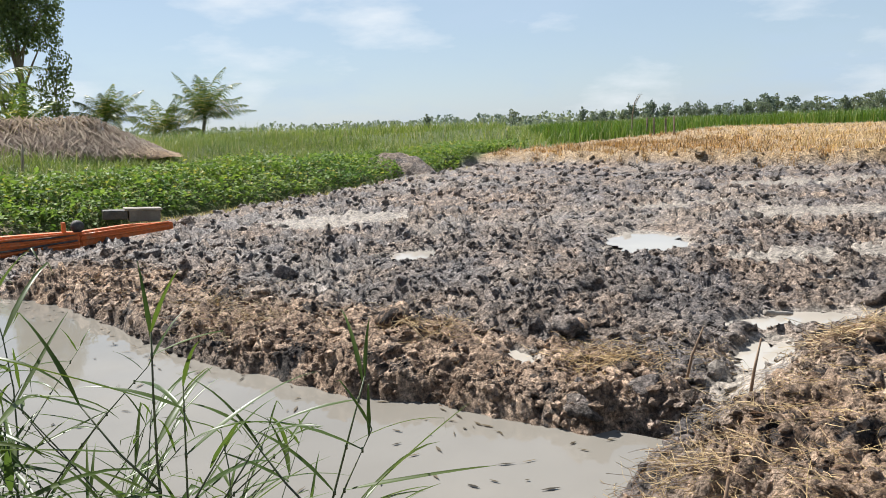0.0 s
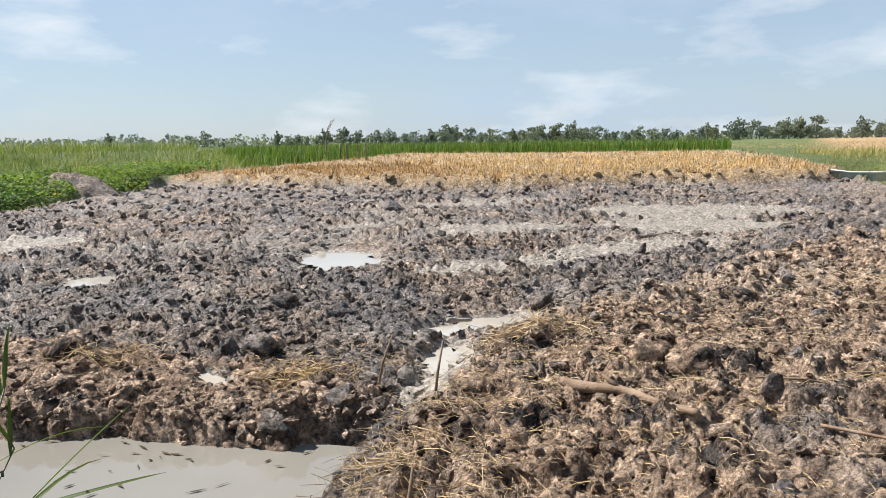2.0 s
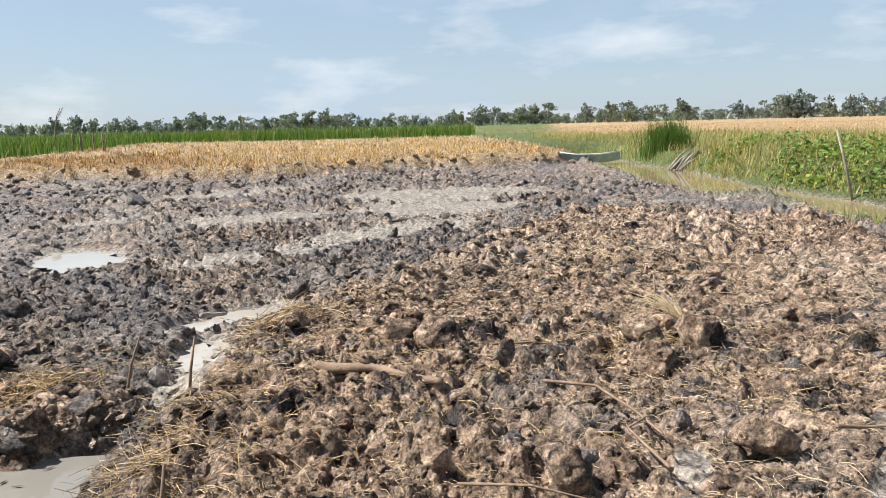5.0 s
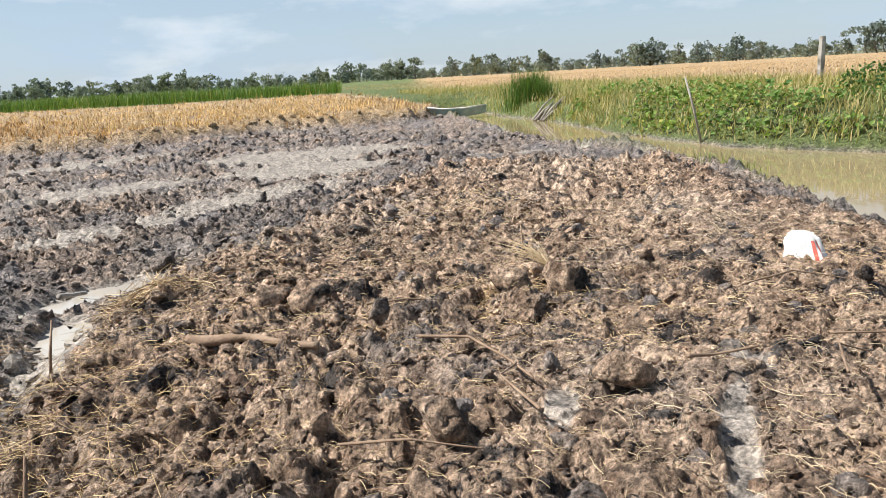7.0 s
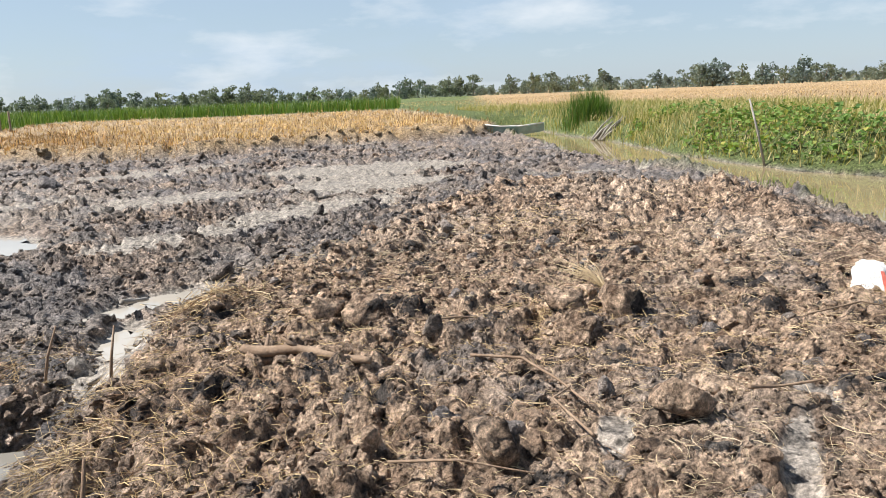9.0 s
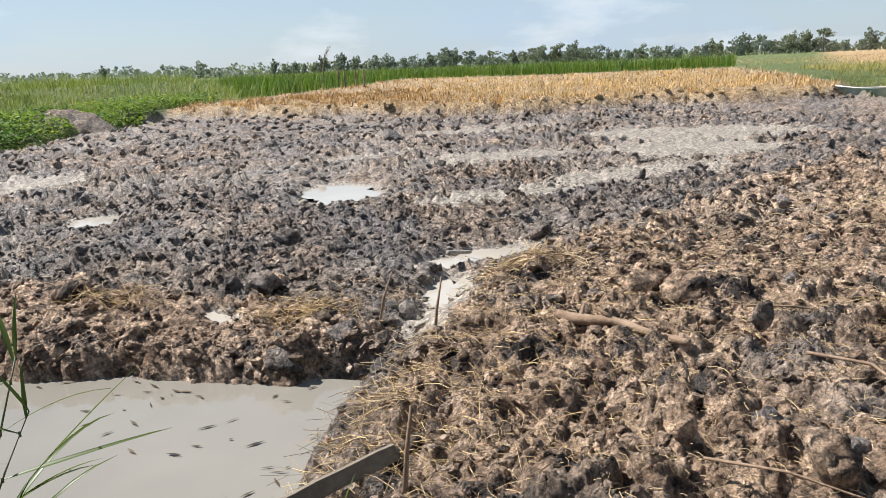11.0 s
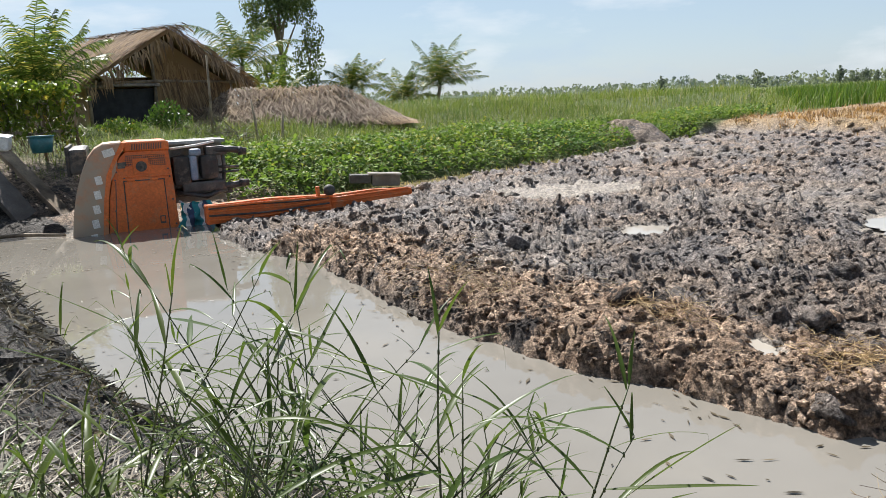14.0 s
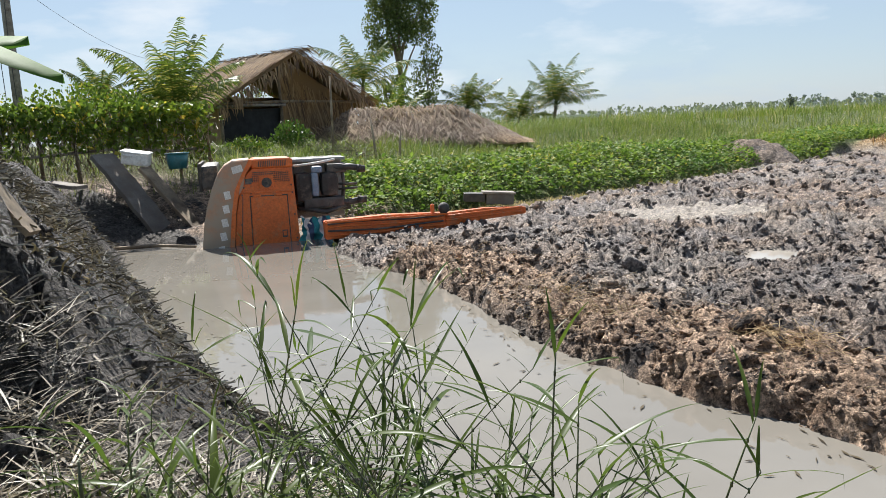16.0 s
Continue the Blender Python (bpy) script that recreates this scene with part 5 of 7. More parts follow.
def hut():
    base = 1.0
    m = Matrix.Translation((-16.2, 19.3, base)) @ Matrix.Rotation(radians(math.degrees(math.atan2(0.65, 0.76)) + 33), 4, "Z")
    top = thing("thatched_hut", "small open-fronted hut with palm-thatch roof and walls", "hut", m)
    half, eave, apex, depth = 2.75, 1.42, 2.9, 3.6
    rr = np.random.default_rng(9)
    for s, name in ((-1, "left"), (1, "right")):
        roof = part("roof", slab((0, -0.5, apex), (0, depth + 0.8, 0), (s * (half + 0.25), 0, eave - apex - 0.12), 0.10, THATCH, "roof"), top, "weathered palm-thatch roof slope")
        v, f = strips((0, -0.65, apex + 0.1), (0, depth + 1.0, 0), (s * (half + 0.1), 0, eave - apex - 0.05), 1700, 0.55, 0.022, rr, 0.1, 0.1, 9, 0.1)
        part("thatch", mesh_of("thatch", v, f, THATCH), roof)
        # The ragged edge along the gable.
        v, f = strips((0, -0.62, apex + 0.06), (s * half, 0, eave - apex), (0, -0.12, -0.3), 130, 0.34, 0.022, rr, 0.05, 0.35, 2, 0.4)
        part("gable_fringe", mesh_of("gable_fringe", v, f, THATCH), roof)
    v, f = strips((-0.25, -0.7, apex + 0.12), (0, depth + 1.1, 0), (0.5, 0, 0.0), 260, 0.7, 0.03, rr, 0.08, 0.5, 2, 0.25)
    part("ridge_cap", mesh_of("ridge_cap", v, f, THATCH), top, "bundled thatch along the ridge")
    for x, y, h in ((-half + 0.35, 0, 1.55), (-0.35, 0, 2.6), (half - 0.35, 0, 1.55), (-half + 0.35, depth, 1.55), (half - 0.35, depth, 1.55), (0, depth, 2.8)):
        part("post", mesh_bm("post", tube([(x, y, -0.2), (x + 0.03, y, h * 0.5), (x, y, h)], [0.055, 0.05, 0.045], 8), OLDWOOD, True), top)
    part("beam", mesh_bm("beam", tube([(-half + 0.2, -0.06, 1.42), (-1.2, -0.07, 1.45), (-0.2, -0.06, 1.44)], 0.045, 8), GREYWOOD, True), top, "pale pole beam across the opening")
    part("beam", mesh_bm("beam", tube([(-half + 0.2, 0.0, 1.5), (0, 0.0, 1.55), (half - 0.2, 0.0, 1.5)], 0.05, 8), OLDWOOD, True), top)
    part("shade_net", mesh_bm("shade_net", box(2.15, 0.03, 1.35, 0.01, (-1.35, 0.15, 0.68)), DARKCLOTH), top, "black shade net hung in the opening")
    part("back_wall", mesh_bm("back_wall", box(2 * half - 0.5, 0.05, 1.9, 0, (0, depth, 0.9)), THATCH), top)
    for s in (-1, 1):
        part("side_wall", mesh_bm("side_wall", box(0.05, depth, 1.45, 0, (s * (half - 0.3), depth / 2, 0.7)), THATCH), top)
    # The woven leaf wall in the right half of the gable.
    wall = part("leaf_wall", mesh_bm("leaf_wall", prism([(-0.35, 0.0), (half - 0.3, 0.0), (half - 0.3, eave - 0.05), (0.0, apex - 0.12), (-0.35, apex - 0.3)], 0.0, 0.05), THATCH), top, "wall of dried palm leaves under the gable")
    v, f = strips((-0.35, -0.05, 2.45), (half, 0, -1.0), (0.35, 0, -1.75), 520, 0.7, 0.02, rr, 0.03, 0.16, 4, 0.0)
    part("hanging_leaves", mesh_of("hanging_leaves", v, f, THATCH), wall)
    v, f = strips((-0.2, -0.15, 0.75), (half + 0.9, 0, 0), (0.4, -0.35, -0.55), 300, 0.7, 0.02, rr, 0.05, 0.3, 3, 0.0)
    part("loose_thatch", mesh_of("loose_thatch", v, f, OLDTHATCH), wall)
    return top


hut()


def fallen_roof():
    top = thing("fallen_thatch_roof", "long low heap of weathered palm thatch lying in the grass", "thatch heap", Matrix.Translation((-12.5, 21.5, 0.95)) @ Matrix.Rotation(math.atan2(0.5, 0.86), 4, "Z"))
    rr = np.random.default_rng(19)
    n, rows = 40, 10
    vs = []
    for i in range(n):
        x = -3.9 + 6.9 * i / (n - 1)
        end = min(1, (i + 2) / 13, (n - i) / 15)
        for j in range(rows):
            t = j / (rows - 1)
            vs.append((x, -1.5 + 3.0 * t, (0.96 * end ** 0.7 + 0.16 * (noise.noise((x * 0.9, 0, 3)))) * (1 - abs(2 * t - 1)) ** 0.85 + 0.10 * noise.noise((x * 2, t * 5, 0))))
    fs = np.array([[i * rows + j, (i + 1) * rows + j, (i + 1) * rows + j + 1, i * rows + j + 1] for i in range(n - 1) for j in range(rows - 1)])
    part("mass", mesh_of("mass", np.array(vs), fs, OLDTHATCH, True), top)
    v, f = strips((-3.7, -0.2, 1.22), (6.3, 0, -0.05), (0.3, -1.4, -1.0), 3000, 0.5, 0.017, rr, 0.13, 0.55, 9, 0.0)
    v[:, 2] *= np.clip(np.minimum((v[:, 0] + 4.1) / 1.6, (3.2 - v[:, 0]) / 2.4), 0.12, 1)
    part("thatch", mesh_of("thatch", v, f, OLDTHATCH), top)
    v, f = strips((-3.7, -0.1, 1.24), (6.2, 0, -0.05), (0.2, 0.9, -0.3), 500, 0.4, 0.018, rr, 0.05, 0.6, 3, 0.0)
    v[:, 2] *= np.clip(np.minimum((v[:, 0] + 4.1) / 1.6, (3.2 - v[:, 0]) / 2.4), 0.12, 1)
    part("ridge_thatch", mesh_of("ridge_thatch", v, f, OLDTHATCH), top)


fallen_roof()
for x, y, h, lean in ((-12.15, 15.95, 2.0, 0.05), (-11.3, 16.6, 1.1, -0.12), (-10.9, 17.0, 0.8, 0.1)):
    z = height(x, y)
    me = mesh_bm("pole", tube([(0, 0, -0.15), (lean * 0.5 + 0.02, 0, h * 0.5), (lean, 0.02, h)], [0.035, 0.03, 0.022], 7), OLDWOOD, True)
    thing("leaning_pole", "thin weathered wooden pole stuck in the ground", "pole", Matrix.Translation((x, y, z)), me, "poles by the hut")
rr = np.random.default_rng(77)
x, y = rr.normal(-11.9, 0.5, 160), rr.normal(16.1, 0.35, 160)
straws("dry_palm_litter", "grey dry palm leaves piled by the hut", x, y, rr.uniform(0.4, 1.0, 160), rr.uniform(0.006, 0.016, 160), rr, DEADREED, 0.25, 0.7)


def fence():
    a, b = Vector((-12.6, 6.4, 1.1)), Vector((-10.9, 10.6, 1.05))
    top = thing("yard_fence", "rough stake fence hung with dead vines and creeper", "fence", Matrix.Translation(a))
    d = b - a
    rr = np.random.default_rng(55)
    for k in range(9):
        p = d * (k / 8)
        part("stake", mesh_bm("stake", tube([(p.x, p.y, p.z - 0.2), (p.x + rr.uniform(-.06, .06), p.y, p.z + 0.5), (p.x + rr.uniform(-.12, .12), p.y, p.z + rr.uniform(0.85, 1.15))], [0.03, 0.028, 0.02], 6), OLDWOOD, True), top)
    for z in (0.35, 0.82):
        pts = [tuple(d * (k / 6) + Vector((0.04, -0.04, z + 0.05 * math.sin(k * 2.1)))) for k in range(7)]
        part("rail", mesh_bm("rail", tube(pts, 0.028, 6), GREYWOOD, True), top)
    n = 3600
    s, h = rr.uniform(0, 1, n), rr.uniform(0.0, 0.9, n)
    c = np.array(d)[None] * s[:, None] + np.stack([rr.normal(0.05, 0.09, n), rr.normal(-0.05, 0.09, n), h], -1)
    v, f = blades(c, rr.uniform(0, 6.28, n), rr.uniform(0.08, 0.32, n), np.full(n, 0.02), rr.uniform(0.6, 3.0, n), rr.uniform(-0.6, 0.6, n), rr)
    part("dead_vines", mesh_of("dead_vines", v, f, DEADREED), top, "hanging brown dead vines")
    n = 5200
    s, h = rr.uniform(0, 1, n), rr.beta(2.0, 1.2, n) * 1.15
    keep = fbm(s * 14, h * 4, 5) + 0.35 * h > 0.62
    c = (np.array(d)[None] * s[:, None] + np.stack([rr.normal(0.08, 0.12, n), rr.normal(-0.1, 0.12, n), h], -1))[keep]
    v, f = leaves(c, rr.uniform(0.06, 0.14, len(c)), rr, 0.9)
    part("creeper", mesh_of("creeper", v, f, SHRUB), top, "yellow-green creeper leaves")


fence()


def utility_pole():
    m = Matrix.Translation((-16.85, 10.9, 1.0))
    top = thing("utility_pole", "grey wooden utility pole with sagging wires", "utility pole", m)
    part("shaft", mesh_bm("shaft", tube([(0, 0, -0.3), (0, 0, 3), (0.02, 0, 6.4)], [0.11, 0.10, 0.08], 9), GREYWOOD, True), top)
    part("crossarm", mesh_bm("crossarm", box(0.9, 0.08, 0.1, 0.01, (0, 0, 6.1)), OLDWOOD), top)
    for k in (-0.35, 0.35):
        part("insulator", mesh_bm("insulator", tube([(k, 0, 6.15), (k, 0, 6.22), (k, 0, 6.3)], [0.03, 0.045, 0.02], 8), WHITEPAINT, True), top)
    for k, sag in ((-0.25, 0.3), (0.12, 0.5)):
        pts = [(k + 0.03 * math.sin(i), -0.1, 5.8 - i * 0.7) for i in range(7)]
        part("drop_wire", mesh_bm("drop_wire", tube(pts, 0.008, 4), CABLE), top)
    a, b = Vector((0, 0, 4.25)), Vector((-8.4, 12.2, 3.6))
    pts = [tuple(a.lerp(b, i / 12) + Vector((0, 0, -0.45 * math.sin(math.pi * i / 12)))) for i in range(13)]
    part("wire", mesh_bm("wire", tube(pts, 0.0055, 4), CABLE), top)


utility_pole()


def banana_plant():
    top = thing("banana_plant", "banana plant with long drooping dark green leaves", "banana plant", Matrix.Translation((-3.55, 1.25, height(-3.55, 1.25) - 0.05)))
    part("stem", mesh_bm("stem", tube([(0, 0, -0.1), (0.02, 0, 0.5), (0, 0, 1.1)], [0.09, 0.08, 0.06], 10), REEDSTEM, True), top)
    z0 = height(-3.55, 1.25) - 0.05
    for tip, rise, wide in (((1.03, 0.50, 1.80 - z0), 0.14, 0.11), ((0.81, 0.54, 1.95 - z0), 0.03, 0.09), ((-0.7, -0.5, 1.6), 0.3, 0.12), ((-0.3, 0.9, 1.5), 0.3, 0.12)):
        a, b = Vector((0, 0, 1.05)), Vector(tip)
        bm = bmesh.new()
        rows_ = []
        side = (b - a).cross(Vector((0, 0, 1))).normalized()
        for k in range(15):
            t = k / 14
            c = a.lerp(b, t) + Vector((0, 0, rise * math.sin(math.pi * t) * 1.2))
            w = wide * (math.sin(math.pi * min(0.12 + t * 0.9, 1)) ** 0.5 if t < 0.98 else 0.05) * (0.15 if t < 0.15 else 1)
            rag = 1 + 0.12 * math.sin(k * 5.1)
            rows_.append([bm.verts.new(c + side * w * rag + Vector((0, 0, -0.03 - 0.3 * w))), bm.verts.new(c), bm.verts.new(c - side * w * rag + Vector((0, 0, -0.03 - 0.3 * w)))])
        for p, q in zip(rows_, rows_[1:]):
            bm.faces.new((p[0], p[1], q[1], q[0]))
            bm.faces.new((p[1], p[2], q[2], q[1]))
        part("leaf", mesh_bm("leaf", bm, BANANA, True), top)


banana_plant()

# Far pale farm building beyond the meadow.
fb = thing("farm_building", "long low white-roofed building far across the meadow", "building", Matrix.Translation((-30.6, 85.0, 0.4)) @ Matrix.Rotation(radians(19), 4, "Z"))
part("wall", mesh_bm("wall", box(5.6, 3.0, 1.1, 0.02, (0, 0, 0.55)), WALLPAINT), fb)
part("roof", mesh_bm("roof", prism([(-3.1, 1.1), (3.1, 1.1), (2.9, 1.62), (-2.9, 1.62)], -1.9, 1.9), TINROOF), fb)
for k in (-1.9, 0.1, 1.9):
    part("window", mesh_bm("window", box(0.7, 0.06, 0.5, 0, (k, -1.52, 0.6)), STEEL), fb)

# ---- the overturned excavator ----
def excavator():
    R, N = Vector((0.722, 0.692, 0)), Vector((-0.692, 0.722, 0))
    m = Matrix((( R.x, N.x, 0, -8.6), (R.y, N.y, 0, 8.05), (0, 0, 1, 0), (0, 0, 0, 1)))
    inv = m.inverted()
    top = thing("excavator", "orange mini excavator tipped on its side in the muddy pond", "excavator", m)
    cw = part("counterweight", mesh_bm("counterweight", prism([(-0.02, -0.7), (-0.01, 0.0), (0.04, 0.33), (0.10, 0.58), (0.19, 0.84), (0.28, 1.04), (0.38, 1.16), (0.5, 1.225), (0.73, 1.235), (0.77, 1.17), (0.66, 1.0), (0.58, 0.86), (0.52, 0.66), (0.49, 0.46), (0.455, 0.2), (0.43, -0.08), (0.40, -0.7)], -0.10, 0.75, 0.045), DUSTYORANGE, False), top, "dust-caked rounded orange counterweight")
    part("warning_label", mesh_bm("warning_label", box(0.15, 0.012, 0.10, 0.003, (0.56, -0.105, 1.10), Matrix.Rotation(radians(-14), 4, "Y")), WHITEPAINT), cw, "faded white label plate")
    for k in range(7):
        t = k / 6
        z, x = 0.74 - 1.17 * t, 0.395 - 0.15 * min(t * 1.35, 1.1)
        part("marking", mesh_bm("marking", box(0.085, 0.01, 0.115, 0.002, (x, -0.104, z), Matrix.Rotation(radians(-8), 4, "Y")), WHITEPAINT), cw, "white painted block of the maker's mark")
    # A bright unworn edge beside the panel seam.
    part("edge_trim", mesh_bm("edge_trim", prism([(0.80, 1.215), (0.73, 1.225), (0.60, 1.0), (0.50, 0.8), (0.43, 0.46), (0.36, -0.08), (0.34, -0.6), (0.40, -0.6), (0.43, -0.08), (0.49, 0.46), (0.58, 0.86), (0.66, 1.0)], -0.107, -0.06), ORANGE), cw, "clean orange edge of the counterweight")
    hood = part("engine_hood", mesh_bm("engine_hood", prism([(0.77, 1.10), (1.33, 1.09), (1.355, 0.5), (1.37, -0.03), (1.37, -0.7), (0.41, -0.7), (0.44, -0.08), (0.50, 0.46), (0.59, 0.86), (0.68, 1.02)], -0.045, 0.95, 0.02), ORANGE), top, "orange engine hood, scratched and muddy")
    part("hood_shoulder", mesh_bm("hood_shoulder", prism([(0.76, 1.10), (1.34, 1.085), (1.345, 1.20), (1.30, 1.225), (0.80, 1.23), (0.74, 1.20)], -0.075, 0.9, 0.03), ORANGE), hood)
    for k in range(13):
        part("slot", mesh_bm("slot", box(0.014, 0.02, 0.085, 0.004, (0.865 + 0.031 * k, -0.072, 1.155), Matrix.Rotation(radians(8), 4, "Y")), STEEL), hood)
    part("mesh_backing", mesh_bm("mesh_backing", prism([(0.65, 0.875), (0.745, 0.875), (0.745, 0.90), (1.285, 0.885), (1.28, 1.035), (0.765, 1.045), (0.755, 0.96), (0.655, 0.955)], -0.052, -0.02), STEEL), hood, "dark radiator mesh")
    for k in range(20):
        part("mesh_bar", mesh_bm("mesh_bar", box(0.007, 0.008, 0.145, 0, (0.778 + 0.0262 * k, -0.056, 0.963)), ORANGE), hood)
    for k in range(5):
        part("mesh_bar", mesh_bm("mesh_bar", box(0.52, 0.008, 0.007, 0, (1.022, -0.058, 0.905 + 0.03 * k)), ORANGE), hood)
    part("exhaust_plate", mesh_bm("exhaust_plate", box(0.21, 0.03, 0.2, 0.008, (0.95, -0.058, 0.89)), ORANGE), hood)
    ring = bmesh.new()
    bmesh.ops.create_cone(ring, cap_ends=True, segments=20, radius1=0.072, radius2=0.072, depth=0.03)
    bmesh.ops.transform(ring, matrix=Matrix.Translation((0.955, -0.068, 0.885)) @ Matrix.Rotation(radians(90), 4, "X"), verts=ring.verts)
    part("exhaust_opening", mesh_bm("exhaust_opening", ring, RUBBER), hood, "black round exhaust opening")
    part("door_gap", mesh_bm("door_gap", prism([(0.70, 0.705), (1.24, 0.70), (1.245, -0.035), (0.685, -0.05)], -0.049, -0.03), STEEL), hood)
    door = part("service_door", mesh_bm("service_door", prism([(0.715, 0.69), (1.225, 0.685), (1.23, -0.02), (0.70, -0.035)], -0.068, -0.03, 0.012), ORANGE), top, "square orange engine service door")
    part("latch", mesh_bm("latch", box(0.075, 0.012, 0.11, 0.004, (1.16, -0.07, 0.13)), STEEL), door)
    part("latch", mesh_bm("latch", box(0.05, 0.012, 0.07, 0.004, (1.16, -0.076, 0.135)), ORANGE), door)
    for x in (0.80, 1.10):
        part("hinge", mesh_bm("hinge", box(0.11, 0.025, 0.035, 0.008, (x, -0.072, 0.705)), ORANGE), door)
    part("side_gap", mesh_bm("side_gap", prism([(0.60, 0.70), (0.612, 0.70), (0.545, -0.05), (0.53, -0.05)], -0.05, -0.03), STEEL), hood)
    part("fold", mesh_bm("fold", prism([(0.56, 0.745), (1.345, 0.735), (1.345, 0.755), (0.565, 0.765)], -0.06, -0.03, 0.006), ORANGE), hood)
    for x, z in ((0.60, 0.72), (0.72, 0.74), (1.31, 0.72), (1.32, 0.4), (1.33, 0.05), (0.56, 0.3), (0.52, 0.02), (1.30, 0.83), (0.63, 0.83)):
        part("bolt", mesh_bm("bolt", tube([(x, -0.04, z), (x, -0.058, z)], 0.013, 8), STEEL), hood)
    # What was the deck: a grey plate with seat and levers, standing on edge.
    deck = part("deck", mesh_bm("deck", box(0.8, 0.05, 0.95, 0.015, (1.75, 0.75, 0.72)), GREYPANEL), top, "scuffed grey steel deck plate")
    part("deck_edge", mesh_bm("deck_edge", box(0.82, 0.5, 0.05, 0.015, (1.74, 0.5, 1.16)), GREYPANEL), deck)
    part("lower_rail", mesh_bm("lower_rail", box(0.78, 0.5, 0.09, 0.02, (1.80, 0.45, 0.43)), STEEL), deck)
    part("lower_rail", mesh_bm("lower_rail", box(0.6, 0.3, 0.16, 0.03, (1.78, 0.25, 0.52)), STEEL), deck)
    seat = part("seat", mesh_bm("seat", box(0.24, 0.42, 0.42, 0.06, (1.50, 0.30, 0.76)), RUBBER), top, "black operator's seat")
    part("backrest", mesh_bm("backrest", box(0.10, 0.34, 0.36, 0.04, (1.66, 0.22, 0.80)), SEATBLUE), seat, "blue-grey seat cushion")
    part("cushion", mesh_bm("cushion", box(0.26, 0.36, 0.36, 0.09, (1.88, 0.26, 0.79)), RUBBER), seat)
    part("headrest", mesh_bm("headrest", box(0.16, 0.22, 0.10, 0.04, (1.70, 0.16, 1.02)), SEATBLUE), seat)
    for pts, rad in (([(1.36, 0.05, 1.09), (1.7, 0.0, 1.12), (1.96, 0.0, 1.16)], 0.018), ):
        part("grab_rail", mesh_bm("grab_rail", tube(pts, rad, 8), WHITEPAINT, True), deck, "pale bent grab rail")
    for pts, rad in (([(1.95, 0.2, 1.03), (2.2, 0.15, 1.03), (2.36, 0.1, 1.0)], 0.05), ([(1.9, 0.2, 0.5), (2.15, 0.15, 0.5), (2.36, 0.1, 0.53)], 0.05), ([(2.0, 0.2, 0.78), (2.3, 0.18, 0.77)], 0.02), ([(2.0, 0.2, 0.70), (2.3, 0.18, 0.71)], 0.018), ([(2.06, 0.25, 0.45), (2.10, 0.22, 0.8), (2.08, 0.25, 1.1)], 0.028), ([(1.4, 0.15, 0.46), (1.8, 0.08, 0.38), (2.1, 0.15, 0.46)], 0.035)):
        part("lever", mesh_bm("lever", tube(pts, rad, 8), STEEL, True), deck)
    part("lever_grip", mesh_bm("lever_grip", tube([(2.30, 0.12, 1.0), (2.42, 0.1, 0.985)], [0.065, 0.05], 8), RUBBER, True), deck)
    part("lever_grip", mesh_bm("lever_grip", tube([(2.28, 0.12, 0.53), (2.42, 0.1, 0.53)], [0.06, 0.05], 8), RUBBER, True), deck)
    part("control_box", mesh_bm("control_box", box(0.3, 0.3, 0.14, 0.03, (2.0, 0.3, 1.02)), STEEL), deck)
    part("ram", mesh_bm("ram", tube([(1.40, -0.02, 0.36), (1.6, -0.1, 0.18)], 0.016, 8), WHITEPAINT, True), top, "thin pale gas strut")
    # The undercarriage behind it.
    frame_ = part("track_frame", mesh_bm("track_frame", box(0.24, 1.7, 0.36, 0.05, (0.16, 1.35, 0.98)), STEEL), top)
    for k in range(15):
        part("track_pad", mesh_bm("track_pad", box(0.05, 0.085, 0.42, 0.01, (0.02, 0.62 + 0.11 * k, 0.98)), RUBBER), frame_)
    part("turntable", mesh_bm("turntable", box(0.3, 1.0, 1.3, 0.08, (0.40, 1.3, 0.30)), STEEL), top)
    # Boom and arm, lying along the ditch.
    P = lambda x, y, z: inv @ Vector((x, y, z))  # noqa: E731
    a, b, c = P(-6.95, 8.75, 0.20), P(-5.75, 10.05, 0.20), P(-4.98, 11.25, 0.21)
    boom = part("boom", beam(a, b, 0.26, 0.2, 0.22, 0.17, ORANGE, "boom"), top, "orange boom with hydraulic pipes along it")
    arm = part("arm", beam(b, c, 0.20, 0.15, 0.10, 0.10, ORANGE, "arm"), top, "tapering orange arm lying in the mud")
    toward = Vector((0.35, -1, 0)).normalized()
    for k, h in enumerate((0.085, 0.035, -0.02, -0.07)):
        pts = [tuple(a.lerp(b, t) + Vector((0, -0.125 + 0.012 * t, h + 0.015 * math.sin(6 * t + k)))) for t in (0.02, 0.2, 0.4, 0.6, 0.8, 0.98)]
        part("pipe", mesh_bm("pipe", tube(pts, 0.014, 7), ORANGE if k % 2 else STEEL, True), boom)
    for h in (0.06, 0.0):
        pts = [tuple(b.lerp(c, t) + Vector((0, -0.10 + 0.04 * t, h))) for t in (0, 0.3, 0.6, 0.95)]
        part("pipe", mesh_bm("pipe", tube(pts, 0.014, 7), ORANGE, True), arm)
    part("flange", mesh_bm("flange", tube([tuple(a.lerp(b, 0.02) + Vector((0, -0.16, 0.12))), tuple(b + Vector((0, -0.13, 0.095)))], 0.016, 6), ORANGE), boom)
    q = P(-5.72, 9.95, 0.35)
    part("bracket", mesh_bm("bracket", box(0.05, 0.06, 0.16, 0.01, tuple(q + Vector((-0.14, 0, 0.02)))), ORANGE), boom)
    ball = bmesh.new()
    bmesh.ops.create_icosphere(ball, subdivisions=3, radius=0.085, matrix=Matrix.Translation(q + Vector((0.03, 0, 0.03))))
